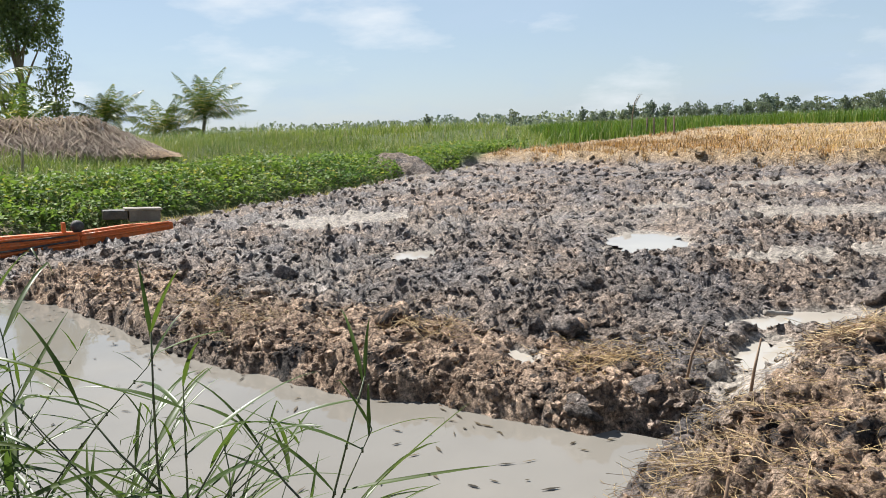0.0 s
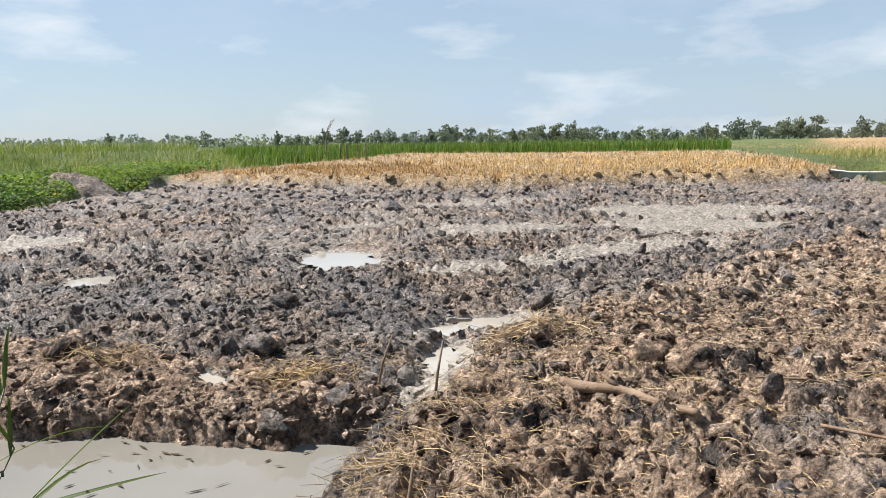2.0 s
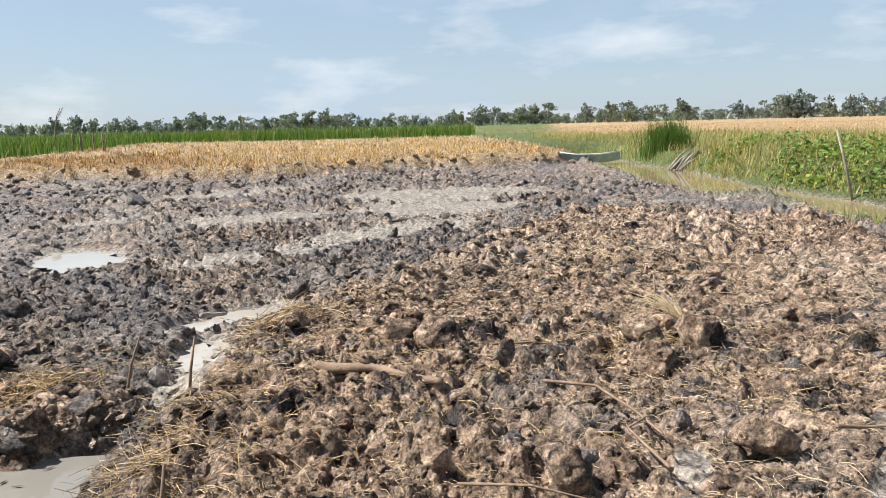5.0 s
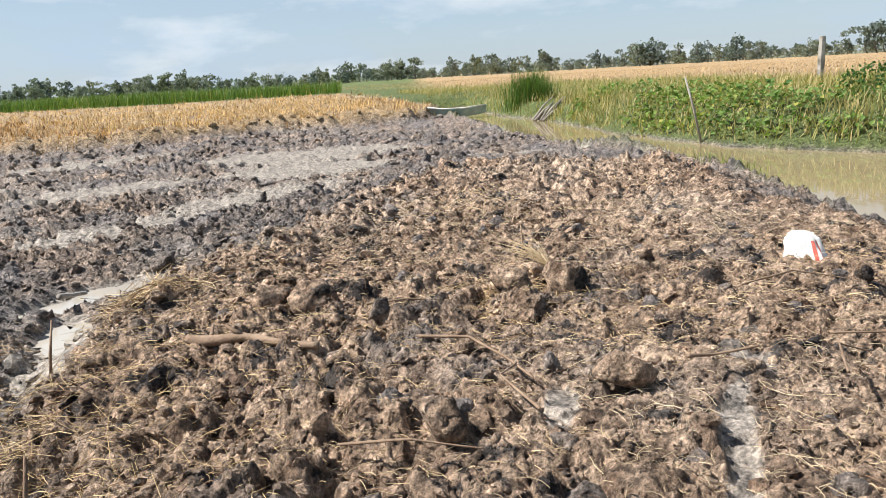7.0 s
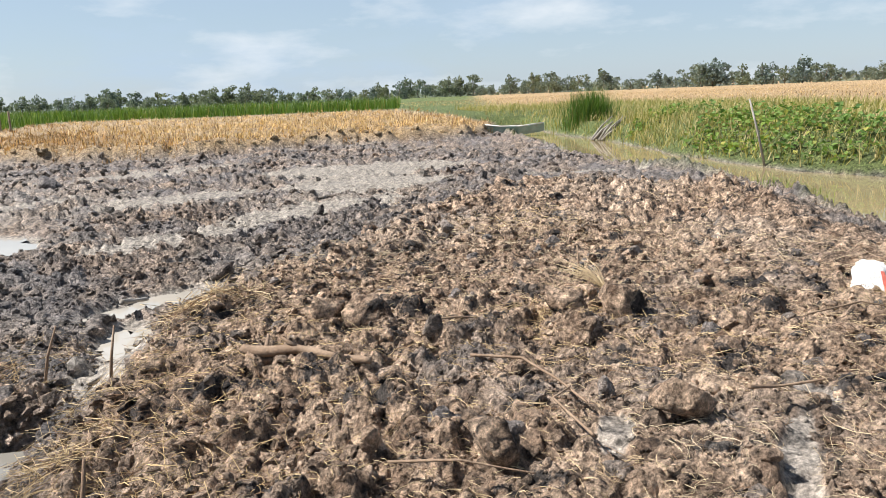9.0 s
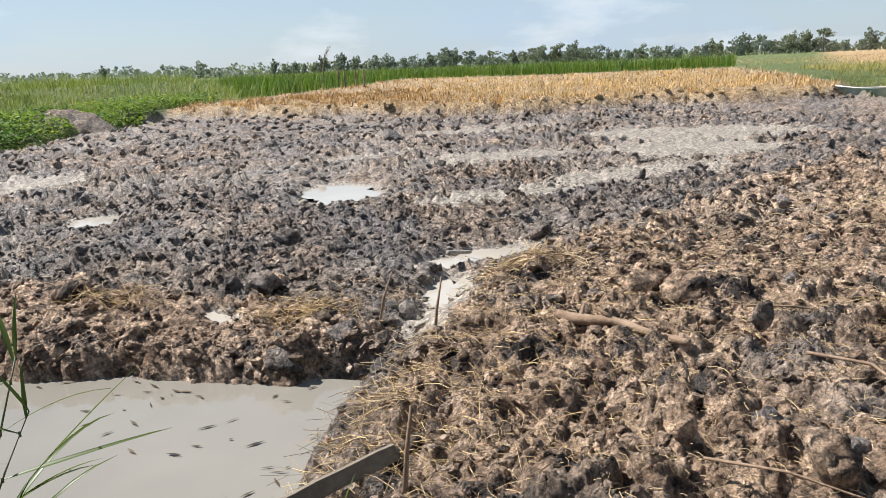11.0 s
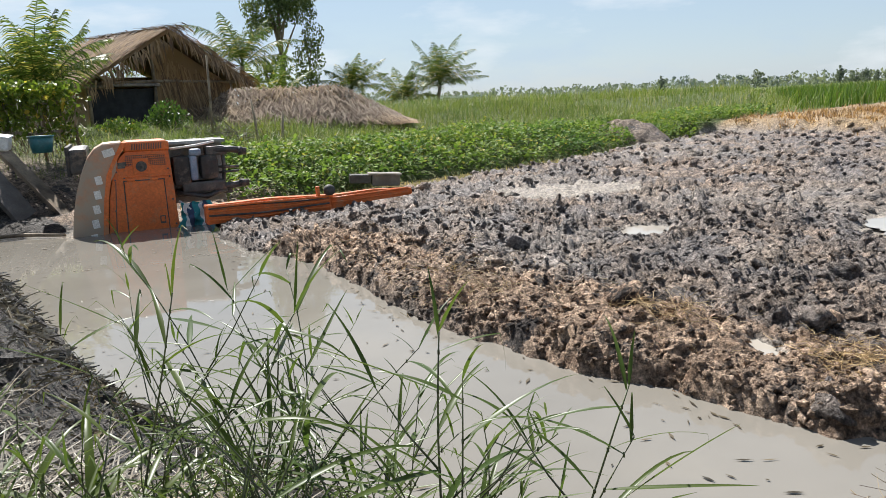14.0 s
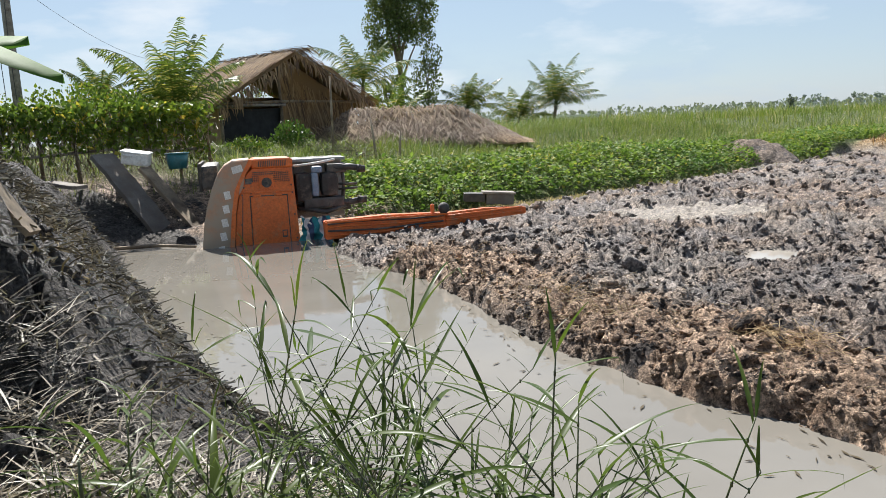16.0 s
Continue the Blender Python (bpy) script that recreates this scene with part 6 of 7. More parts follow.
    part("work_lamp", mesh_bm("work_lamp", ball, RUBBER, True), boom, "round dark work lamp on the boom")
    return top


def beam(a, b, h0, w0, h1, w1, material, name):
    """A box-section beam that tapers from a to b."""
    d = (b - a).normalized()
    side = Vector((-d.y, d.x, 0)).normalized()
    up = Vector((0, 0, 1))
    bm = bmesh.new()
    rings = [[bm.verts.new(p + side * sx * w / 2 + up * sz * h / 2) for sx, sz in ((-1, -1), (1, -1), (1, 1), (-1, 1))] for p, h, w in ((a, h0, w0), (a.lerp(b, 0.5) + up * 0.02, (h0 + h1) / 2 + 0.02, (w0 + w1) / 2), (b, h1, w1))]
    for p, q in zip(rings, rings[1:]):
        for k in range(4):
            bm.faces.new((p[k], p[(k + 1) % 4], q[(k + 1) % 4], q[k]))
    bm.faces.new(rings[0][::-1])
    bm.faces.new(rings[-1])
    bmesh.ops.bevel(bm, geom=list(bm.edges), offset=0.012, segments=2, affect="EDGES")
    return mesh_bm(name, bm, material)


excavator()


def crumpled(name, nx, ny, sx, sz, seed, depth, material, pick=None):
    """Creased cloth hanging in x and z; pick keeps the columns for which it is true."""
    vs, fs = [], []
    for i in range(nx + 1):
        for j in range(ny + 1):
            u, v = i / nx, j / ny
            p = Vector((u * 3 + seed, v * 3, seed))
            vs.append(((u - 0.5) * sx * (1 - 0.25 * v) + 0.10 * sx * noise.noise(p * 1.7), depth * (noise.noise(p * 1.3) + 0.5 * abs(noise.noise(p * 2.9))), (v - 0.5) * sz + 0.14 * sz * noise.noise(p * 1.1 + Vector((9, 0, 0)))))
    for i in range(nx):
        for j in range(ny):
            if pick is None or pick(i, j):
                fs.append((i * (ny + 1) + j, (i + 1) * (ny + 1) + j, (i + 1) * (ny + 1) + j + 1, i * (ny + 1) + j + 1))
    return mesh_of(name, np.array(vs), np.array(fs), material, True)


cm = Matrix(((0.722, -0.692, 0, -8.6 + 0.722 * 1.62 + 0.692 * 0.12), (0.692, 0.722, 0, 8.05 + 0.692 * 1.62 - 0.722 * 0.12), (0, 0, 1, 0.12), (0, 0, 0, 1)))
cloth = thing("striped_cloth", "crumpled teal cloth with white and navy stripes, half in water", "cloth", cm)
part("teal_field", crumpled("teal_field", 24, 20, 0.5, 0.42, 2.0, 0.12, TEAL, lambda i, j: i // 3 % 4 in (0, 3)), cloth)
part("white_stripe", crumpled("white_stripe", 24, 20, 0.5, 0.42, 2.0, 0.12, WHITECLOTH, lambda i, j: i // 3 % 4 == 1), cloth)
part("navy_stripe", crumpled("navy_stripe", 24, 20, 0.5, 0.42, 2.0, 0.12, NAVYCLOTH, lambda i, j: i // 3 % 4 == 2), cloth)

# A broken culvert block by the ditch.
blk = thing("culvert_block", "old dark concrete culvert block beside the ditch", "concrete block", Matrix.Translation((-6.55, 13.4, 0.16)) @ pose(0, 0, 0, 0, 4, 32))
part("body", mesh_bm("body", box(0.52, 0.32, 0.20, 0.02, (0.12, 0, 0)), CONCRETE), blk)
part("lid", mesh_bm("lid", box(0.62, 0.36, 0.04, 0.01, (0.10, 0, 0.115)), GREYWOOD), blk)
part("side", mesh_bm("side", box(0.40, 0.30, 0.16, 0.02, (-0.36, 0.02, 0.02)), STEEL), blk)

# ---- the left bank ----
def plank(label, a, b, wide, thick, material, r, name="plank", cat="plank", group=""):
    """A worn board from a to b, its ends broken and its face warped."""
    a, b = Vector(a), Vector(b)
    d = b - a
    L = d.length
    turn = d.to_track_quat("X", "Z").to_matrix().to_4x4()
    bm = bmesh.new()
    n = 10
    rings = []
    for i in range(n + 1):
        t = i / n
        w = wide * (1 + 0.06 * math.sin(i * 2.3))
        e = (r.uniform(-0.05, 0.05) if i in (0, n) else 0) * L * 0.3
        warp = 0.015 * math.sin(t * 4 + 1)
        rings.append([bm.verts.new((t * L + e, s * w / 2, k * thick / 2 + warp)) for s, k in ((-1, -1), (1, -1), (1, 1), (-1, 1))])
    for p, q in zip(rings, rings[1:]):
        for k in range(4):
            bm.faces.new((p[k], p[(k + 1) % 4], q[(k + 1) % 4], q[k]))
    bm.faces.new(rings[0][::-1])
    bm.faces.new(rings[-1])
    return thing(name, label, cat, Matrix.Translation(a) @ turn, mesh_bm(name, bm, material), group)


rp = np.random.default_rng(3)
plank("mud-smeared broken concrete slab sloping into the pond", (-11.15, 8.5, 1.34), (-9.75, 8.5, 0.02), 0.42, 0.07, CONCRETE, rp, "concrete_slab", "slab", "slabs on the bank")
plank("long narrow slab leaning on the bank beside another", (-10.75, 8.95, 1.12), (-9.35, 8.85, 0.03), 0.22, 0.06, OLDWOOD, rp, "concrete_slab", "slab", "slabs on the bank")
plank("pale worn board lying on the dark bank", (-3.65, 2.02, height(-3.65, 2.02) + 0.07), (-3.38, 2.14, height(-3.38, 2.14) + 0.07), 0.09, 0.03, OLDWOOD, rp, "board", "board")
plank("flat concrete slab bridging the top of the bank", (-10.5, 7.0, 1.03), (-9.95, 7.2, 0.98), 0.28, 0.05, CONCRETE, rp, "concrete_slab", "slab", "slabs on the bank")
pole_m = mesh_bm("pole", tube([(-9.9, 7.45, 0.04), (-9.3, 7.85, 0.05), (-8.7, 8.0, 0.03)], [0.03, 0.026, 0.02], 7), OLDWOOD, True)
thing("fallen_pole", "thin wet pole lying at the water's edge", "pole", me=pole_m)
bx = thing("plastic_box", "dented white plastic box on the bank", "box", Matrix.Translation((-10.35, 8.5, 1.30)) @ pose(0, 0, 0, 6, 10, 35))
part("body", mesh_bm("body", box(0.42, 0.24, 0.20, 0.04), PLASTICWHITE), bx)
part("handle", mesh_bm("handle", tube([(-0.15, -0.14, 0.03), (-0.15, -0.17, 0.06), (-0.05, -0.17, 0.06), (-0.05, -0.14, 0.03)], 0.012, 6), PLASTICWHITE), bx)
part("rim", mesh_bm("rim", box(0.44, 0.26, 0.03, 0.01, (0, 0, 0.10)), PLASTICWHITE), bx)
bk = thing("plastic_tub", "dark teal plastic tub on the grass", "tub", Matrix.Translation((-10.0, 9.0, 1.10)))
part("body", mesh_bm("body", tube([(0, 0, 0), (0, 0, 0.12), (0, 0, 0.24)], [0.14, 0.16, 0.18], 18), TEALPLASTIC, True), bk)
part("rim", mesh_bm("rim", tube([(0, 0, 0.23), (0, 0, 0.255)], [0.19, 0.19], 18), TEALPLASTIC, True), bk)

# ---- things on the mound ----
def stick(name, label, cat, pts, rad, material, group="", knots=0):
    """A bent root or stick with a rough skin, lying on the ground."""
    P3 = []
    for x, y, dz in pts:
        P3.append((x, y, float(heights(np.array([x]), np.array([y]), False)[0]) + dz))
    o = Vector(P3[0])
    fine_pts, radii = [], []
    n = 14
    for i in range(n + 1):
        t = i / n * (len(P3) - 1)
        k = min(int(t), len(P3) - 2)
        p = Vector(P3[k]).lerp(Vector(P3[k + 1]), smooth_t(t - k)) - o
        w = Vector((noise.noise(p * 6 + o), noise.noise(p * 6 + o + Vector((5, 5, 5))), noise.noise(p * 6 - o))) * rad * 0.45
        fine_pts.append(tuple(p + w))
        radii.append(rad * (1.0 - 0.45 * i / n) * (1 + 0.25 * noise.noise(p * 15 + o)))
    bm = tube(fine_pts, radii, 8)
    for k in range(knots):
        i = 3 + 4 * k
        p = Vector(fine_pts[i])
        tube([tuple(p), tuple(p + Vector((0.05 * (-1) ** k, 0.06, 0.05)))], [rad * 0.5, rad * 0.2], 6, bm)
    return thing(name, label, cat, Matrix.Translation(o), mesh_bm(name, bm, material, True), group)


def smooth_t(t):
    return t * t * (3 - 2 * t)


stick("log", "short weathered brown log half buried in earth", "log", [(1.44, 3.02, 0.05), (1.58, 2.78, 0.07), (1.74, 2.50, 0.05)], 0.027, ROOT, knots=2)
for pts, rad in (([(2.36, 1.20, 0.10), (2.46, 1.16, 0.08), (2.60, 1.06, 0.10)], 0.016), ([(1.98, 2.15, 0.09), (2.1, 1.98, 0.10), (2.05, 1.75, 0.08), (2.0, 1.58, 0.05)], 0.014), ([(1.75, 1.35, 0.08), (1.85, 1.6, 0.10), (2.05, 1.7, 0.07)], 0.010), ([(2.55, 0.75, 0.10), (2.75, 0.85, 0.12), (2.9, 0.80, 0.07)], 0.010),
                 ([(2.95, 0.95, 0.09), (3.1, 0.80, 0.10), (3.0, 0.65, 0.08)], 0.010), ([(2.2, 2.75, 0.10), (2.35, 2.65, 0.11), (2.5, 2.62, 0.08)], 0.012), ([(1.25, 1.7, 0.06), (1.35, 1.5, 0.10), (1.5, 1.35, 0.06)], 0.010), ([(3.4, 1.5, 0.10), (3.7, 1.4, 0.12), (3.9, 1.2, 0.08)], 0.010)):
    stick("root", "pale twisted dead root lying on the earth", "root", pts, rad * 0.5, ROOT, "dead roots on the mound")
stick("stick", "short pale split stick lying in the wet hollow", "stick", [(1.62, 5.22, 0.12), (1.72, 5.30, 0.13), (1.84, 5.36, 0.12)], 0.020, GREYWOOD)
for x, y, h, lx in ((0.47, 1.97, 0.25, 0.04), (1.02, 3.55, 0.30, 0.06), (3.5, 2.9, 0.2, 0.02), (0.85, 4.05, 0.28, 0.10)):
    me = mesh_bm("twig", tube([(0, 0, -0.05), (lx * 0.4, 0, h * 0.5), (lx, 0.02, h)], [0.008, 0.007, 0.004], 6), ROOT, True)
    thing("upright_twig", "thin dry stalk standing in the straw", "twig", Matrix.Translation((x, y, height(x, y))), me, "upright dry stalks")
plank("weathered grey-brown board wedged at the pond's edge", (-0.14, 1.98, 0.26), (0.50, 2.12, 0.37), 0.05, 0.022, BARK, rp, "board", "board").matrix_basis @= Matrix.Rotation(radians(75), 4, "X")

def pouch(wide, deep, tall, seed):
    """A slumped sack: broad at the foot, creased, its mouth folded over to one side."""
    vs, fs, n, rows = [], [], 36, 18
    for j in range(rows + 1):
        v = j / rows
        girth = (1 - 0.42 * v ** 1.6) * (0.75 + 0.25 * min(v * 6, 1)) * (1 if v < 0.94 else 0.82)
        for i in range(n):
            a = 2 * math.pi * i / n
            c, q = math.cos(a), math.sin(a)
            p = Vector((c * 1.3 + seed, q * 1.3, v * 1.7))
            crease = 1 + 0.16 * noise.noise(p * 1.5) + 0.10 * abs(noise.noise(p * 3.4)) + 0.05 * math.sin(a * 7 + 3 * v)
            flat = (1 - 0.55 * v)
            vs.append((wide / 2 * girth * crease * math.copysign(abs(c) ** 0.8, c) - 0.16 * wide * v * v, deep / 2 * flat * crease * math.copysign(abs(q) ** 0.8, q), tall * v + 0.09 * tall * noise.noise((c * 1.2, q * 1.2, 5)) * v))
    vs.append((-0.16 * wide, 0, tall * 0.93))
    for j in range(rows):
        for i in range(n):
            fs.append((j * n + i, j * n + (i + 1) % n, (j + 1) * n + (i + 1) % n, (j + 1) * n + i))
    top_ = [(rows * n + i, rows * n + (i + 1) % n, len(vs) - 1) for i in range(n)]
    return np.array(vs), np.array(fs), np.array(top_)


sm = Matrix.Translation((4.40, 1.60, 0.235)) @ Matrix.Rotation(radians(-70), 4, "Z")
sack = thing("woven_sack", "crumpled white woven sack with faded red print, half buried", "sack", sm)
v, f, top_ = pouch(0.25, 0.16, 0.25, 5.0)
columns = np.arange(len(f)) % 36
inked = ((columns == 29) | (columns == 31)) & (np.arange(len(f)) // 36 > 3) & (np.arange(len(f)) // 36 < 15)
part("cloth", mesh_of("cloth", v, [f[~inked], top_], WHITECLOTH, True), sack)
part("print", mesh_of("print", v, f[inked], REDCLOTH, True), sack, "faded red printed stripe")

# A fan of pale dry stalks pulled up with its root.
fan = thing("dry_stalks", "fan of pale dry stalks lying on the earth", "dead plant", Matrix.Translation((3.42, 2.62, height(3.42, 2.62) + 0.03)))
for k in range(30):
    aim = radians(rp.uniform(58, 128))
    far_, lift = rp.uniform(0.15, 0.42), rp.uniform(0.03, 0.15)
    part("stalk", mesh_bm("stalk", tube([(0, 0, 0), (math.cos(aim) * far_ * 0.5, math.sin(aim) * far_ * 0.5, lift * 0.75), (math.cos(aim) * far_, math.sin(aim) * far_, lift)], [0.0024, 0.002, 0.001], 4), STRAW), fan)

# ---- across the field and the canal ----
dead = thing("feathery_reed", "tall lone reed with a feathery bent head", "reed", Matrix.Translation((7.6, 49.4, 0.6)))
part("stalk", mesh_bm("stalk", tube([(0, 0, -0.3), (0.05, 0, 1.0), (0.2, 0, 1.8), (0.42, 0, 2.25)], [0.04, 0.035, 0.03, 0.02], 6), OLDWOOD), dead)
n = 90
rf = np.random.default_rng(8)
t = rf.uniform(0, 1, n)
c = np.stack([0.12 + 0.42 * t, rf.normal(0, 0.03, n), 1.5 + 0.85 * t - 0.12 * t * t], -1)
v, f = blades(c, rf.normal(-1.57, 0.9, n), rf.uniform(0.2, 0.5, n), np.full(n, 0.022), rf.uniform(0.6, 1.5, n), rf.uniform(0.4, 1.3, n), rf)
part("plume", mesh_of("plume", v, f, DEADREED), dead, "grey feathery plume")
for x in (8.5, 8.9, 9.6, 10.1):
    thing("fence_post", "short dark post standing in the grass", "post", Matrix.Translation((x, 49.2, 0.5)), mesh_bm("post", box(0.10, 0.10, 1.05 + 0.1 * math.sin(x * 7), 0.01, (0, 0, 0.4)), OLDWOOD), "far posts")

# The cut earth face in the green land.
rc = np.random.default_rng(12)
cm_ = thing("earth_cut", "bare grey earth heap at a gap in the green bank", "earth heap", Matrix.Translation((-3.3, 23.9, 0.0)))
vs, fs = [], []
for i in range(31):
    for j in range(17):
        u, v = i / 30, j / 16
        x, y = -1.0 + 2.2 * u, -0.9 + 1.8 * v
        h = 0.78 * max(0, 1 - ((x + 0.35) / (1.0 if x < -0.35 else 1.5)) ** 2) ** 0.7 * max(0, math.sin(math.pi * v)) ** 0.7
        vs.append((x, y + 0.1 * noise.noise((x * 2, y * 2, 0)), h + 0.10 * noise.noise((x * 2.5, y * 2.5, 4)) * (h > 0.02) - 0.02))
for i in range(30):
    for j in range(16):
        fs.append((i * 17 + j, (i + 1) * 17 + j, (i + 1) * 17 + j + 1, i * 17 + j + 1))
me = mesh_of("heap", np.array(vs), np.array(fs), SOIL, True)
nv = len(vs)
paint(me, np.full(nv, 0.4), np.full(nv, 0.0), np.zeros(nv), np.zeros(nv), np.zeros(nv))
part("earth", me, cm_)
gb = np.stack([rc.normal(-0.5, 0.5, 260), rc.uniform(-0.1, 0.8, 260), rc.uniform(0.6, 0.95, 260)], -1)
v, f = blades(gb, rc.uniform(0, 6.28, 260), rc.uniform(0.15, 0.5, 260), np.full(260, 0.02), rc.uniform(0.2, 1.2, 260), rc.uniform(0.2, 1.2, 260), rc)
part("turf", mesh_of("turf", v, f, GRASS), cm_)

boat = thing("small_boat", "small faded green wooden boat moored in the canal", "boat", Matrix.Translation((18.7, 18.55, 0.06)) @ pose(0, 0, 0, 0, 0, -48))
vs, fs = [], []
for i in range(13):
    t = i / 12
    w = 0.40 * math.sin(math.pi * (0.12 + 0.76 * t)) ** 0.6
    lift = 0.10 * (2 * t - 1) ** 2
    for s, z, k in ((-1, 0.26, 1.0), (-1, 0.0, 0.75), (1, 0.0, 0.75), (1, 0.26, 1.0), (1, 0.26, 0.9), (1, 0.05, 0.66), (-1, 0.05, 0.66), (-1, 0.26, 0.9)):
        vs.append((-1.0 + 2.0 * t, s * w * k, z + lift))
for i in range(12):
    for k in range(8):
        fs.append((i * 8 + k, i * 8 + (k + 1) % 8, (i + 1) * 8 + (k + 1) % 8, (i + 1) * 8 + k))
part("hull", mesh_of("hull", np.array(vs), np.array(fs), BOATGREEN, False), boat)
part("thwart", mesh_bm("thwart", box(0.16, 0.66, 0.03, 0.005, (0.2, 0, 0.24)), GREYWOOD), boat)
part("thwart", mesh_bm("thwart", box(0.16, 0.62, 0.03, 0.005, (-0.5, 0, 0.25)), GREYWOOD), boat)
part("gunwale", mesh_bm("gunwale", tube([(-0.95, -0.25, 0.36), (-0.4, -0.38, 0.29), (0.3, -0.38, 0.29), (0.95, -0.25, 0.36)], 0.022, 6), WHITEPAINT, True), boat, "pale rubbed gunwale")

db = thing("dead_root_heap", "bleached heap of dead branches at the water's edge", "dead branches", Matrix.Translation((17.9, 14.05, 0.0)) @ pose(0, 0, 0, 0, 0, -42))
for k in range(22):
    a = rc.normal(0, 0.5)
    p = Vector((rc.uniform(-0.45, 0.3), rc.uniform(-0.2, 0.2), 0.02))
    q = p + Vector((rc.uniform(0.3, 0.7), rc.normal(0, 0.15), rc.uniform(0.15, 0.65)))
    part("branch", mesh_bm("branch", tube([tuple(p), tuple(p.lerp(q, 0.5) + Vector((0, 0.05, 0.05))), tuple(q)], [0.04, 0.03, 0.012], 6), GREYWOOD, True), db)
ts = thing("reed_clump", "tall dense clump of green reeds on the canal bank", "reed clump", Matrix.Translation((20.1, 16.5, 0.12)))
n = 1300
c = np.stack([rc.normal(0, 0.36, n), rc.normal(0, 0.30, n), np.zeros(n)], -1)
v, f = blades(c, rc.uniform(0, 6.28, n), rc.uniform(0.9, 1.5, n), np.full(n, 0.024), rc.uniform(0.0, 0.35, n), rc.uniform(0.1, 0.8, n), rc)
part("foliage", mesh_of("foliage", v, f, CROP), ts)
thing("thin_pole", "thin pale bamboo pole leaning in the bank", "pole", Matrix.Translation((12.95, 6.75, 0.0)), mesh_bm("thin_pole", tube([(0.0, 0, -0.1), (-0.1, 0.12, 0.6), (-0.2, 0.24, 1.17)], [0.022, 0.02, 0.016], 7), GREYWOOD, True), "posts along the canal")
thing("bank_post", "thick grey weathered post standing on the bank", "post", Matrix.Translation((23.4, 8.75, 0.55)), mesh_bm("bank_post", tube([(0, 0, -0.2), (0.01, 0, 0.6), (0.04, 0, 1.34)], [0.10, 0.095, 0.085], 7), GREYWOOD), "posts along the canal")
cp = thing("canal_stake", "weathered stake standing in the canal with a rag tied on", "stake", Matrix.Translation((8.05, 2.25, -0.2)))
part("stake", mesh_bm("stake", tube([(0, 0, 0), (0.01, 0, 0.4), (0.0, 0, 0.72)], [0.030, 0.028, 0.026], 8), GREYWOOD, True), cp)
part("rag", mesh_bm("rag", tube([(0.03, 0, 0.55), (0.035, -0.02, 0.5), (0.03, 0.0, 0.43)], [0.02, 0.028, 0.008], 6), STRAW), cp)


# ---- reeds in the foreground ----
def reed_leaf(length, wide, droop, r):
    """One narrow reed leaf, broadest in its lower third, folded along the middle, with a long point."""
    bm = bmesh.new()
    p, ang, rows_ = Vector((0, 0, 0)), r.uniform(0.55, 1.2), []
    n = 8
    kink = r.integers(3, 7) if r.uniform() < 0.2 else 99
    twist = r.uniform(-0.6, 0.6)
    for k in range(n + 1):
        t = k / n
        w = wide * 0.5 * (0.25 + 0.75 * min(t * 4, 1)) * (1 - t) ** 0.7 + 0.0003
        side = Vector((0, math.cos(twist * t), math.sin(twist * t)))
        up = Vector((0, 0, w * 0.4))
        rows_.append([bm.verts.new(p + side * w + up), bm.verts.new(p), bm.verts.new(p - side * w + up)])
        p = p + Vector((math.sin(ang), 0.03 * math.sin(t * 3), math.cos(ang))) * length / n
        ang += droop / n * (0.4 + 1.2 * t) + (1.3 if k == kink else 0)
    for a, b in zip(rows_, rows_[1:]):
        bm.faces.new((a[0], a[1], b[1], b[0]))
        bm.faces.new((a[1], a[2], b[2], b[1]))
    return bm


rl = np.random.default_rng(66)
leaf_bank = [mesh_bm("leaf", reed_leaf(rl.uniform(0.15, 0.31), rl.uniform(0.009, 0.018), rl.uniform(0.0, 1.3), rl), REED, True) for _ in range(14)]
broad_bank = [mesh_bm("leaf", reed_leaf(rl.uniform(0.32, 0.5), rl.uniform(0.022, 0.034), rl.uniform(0.6, 1.9), rl), REED, True) for _ in range(6)]


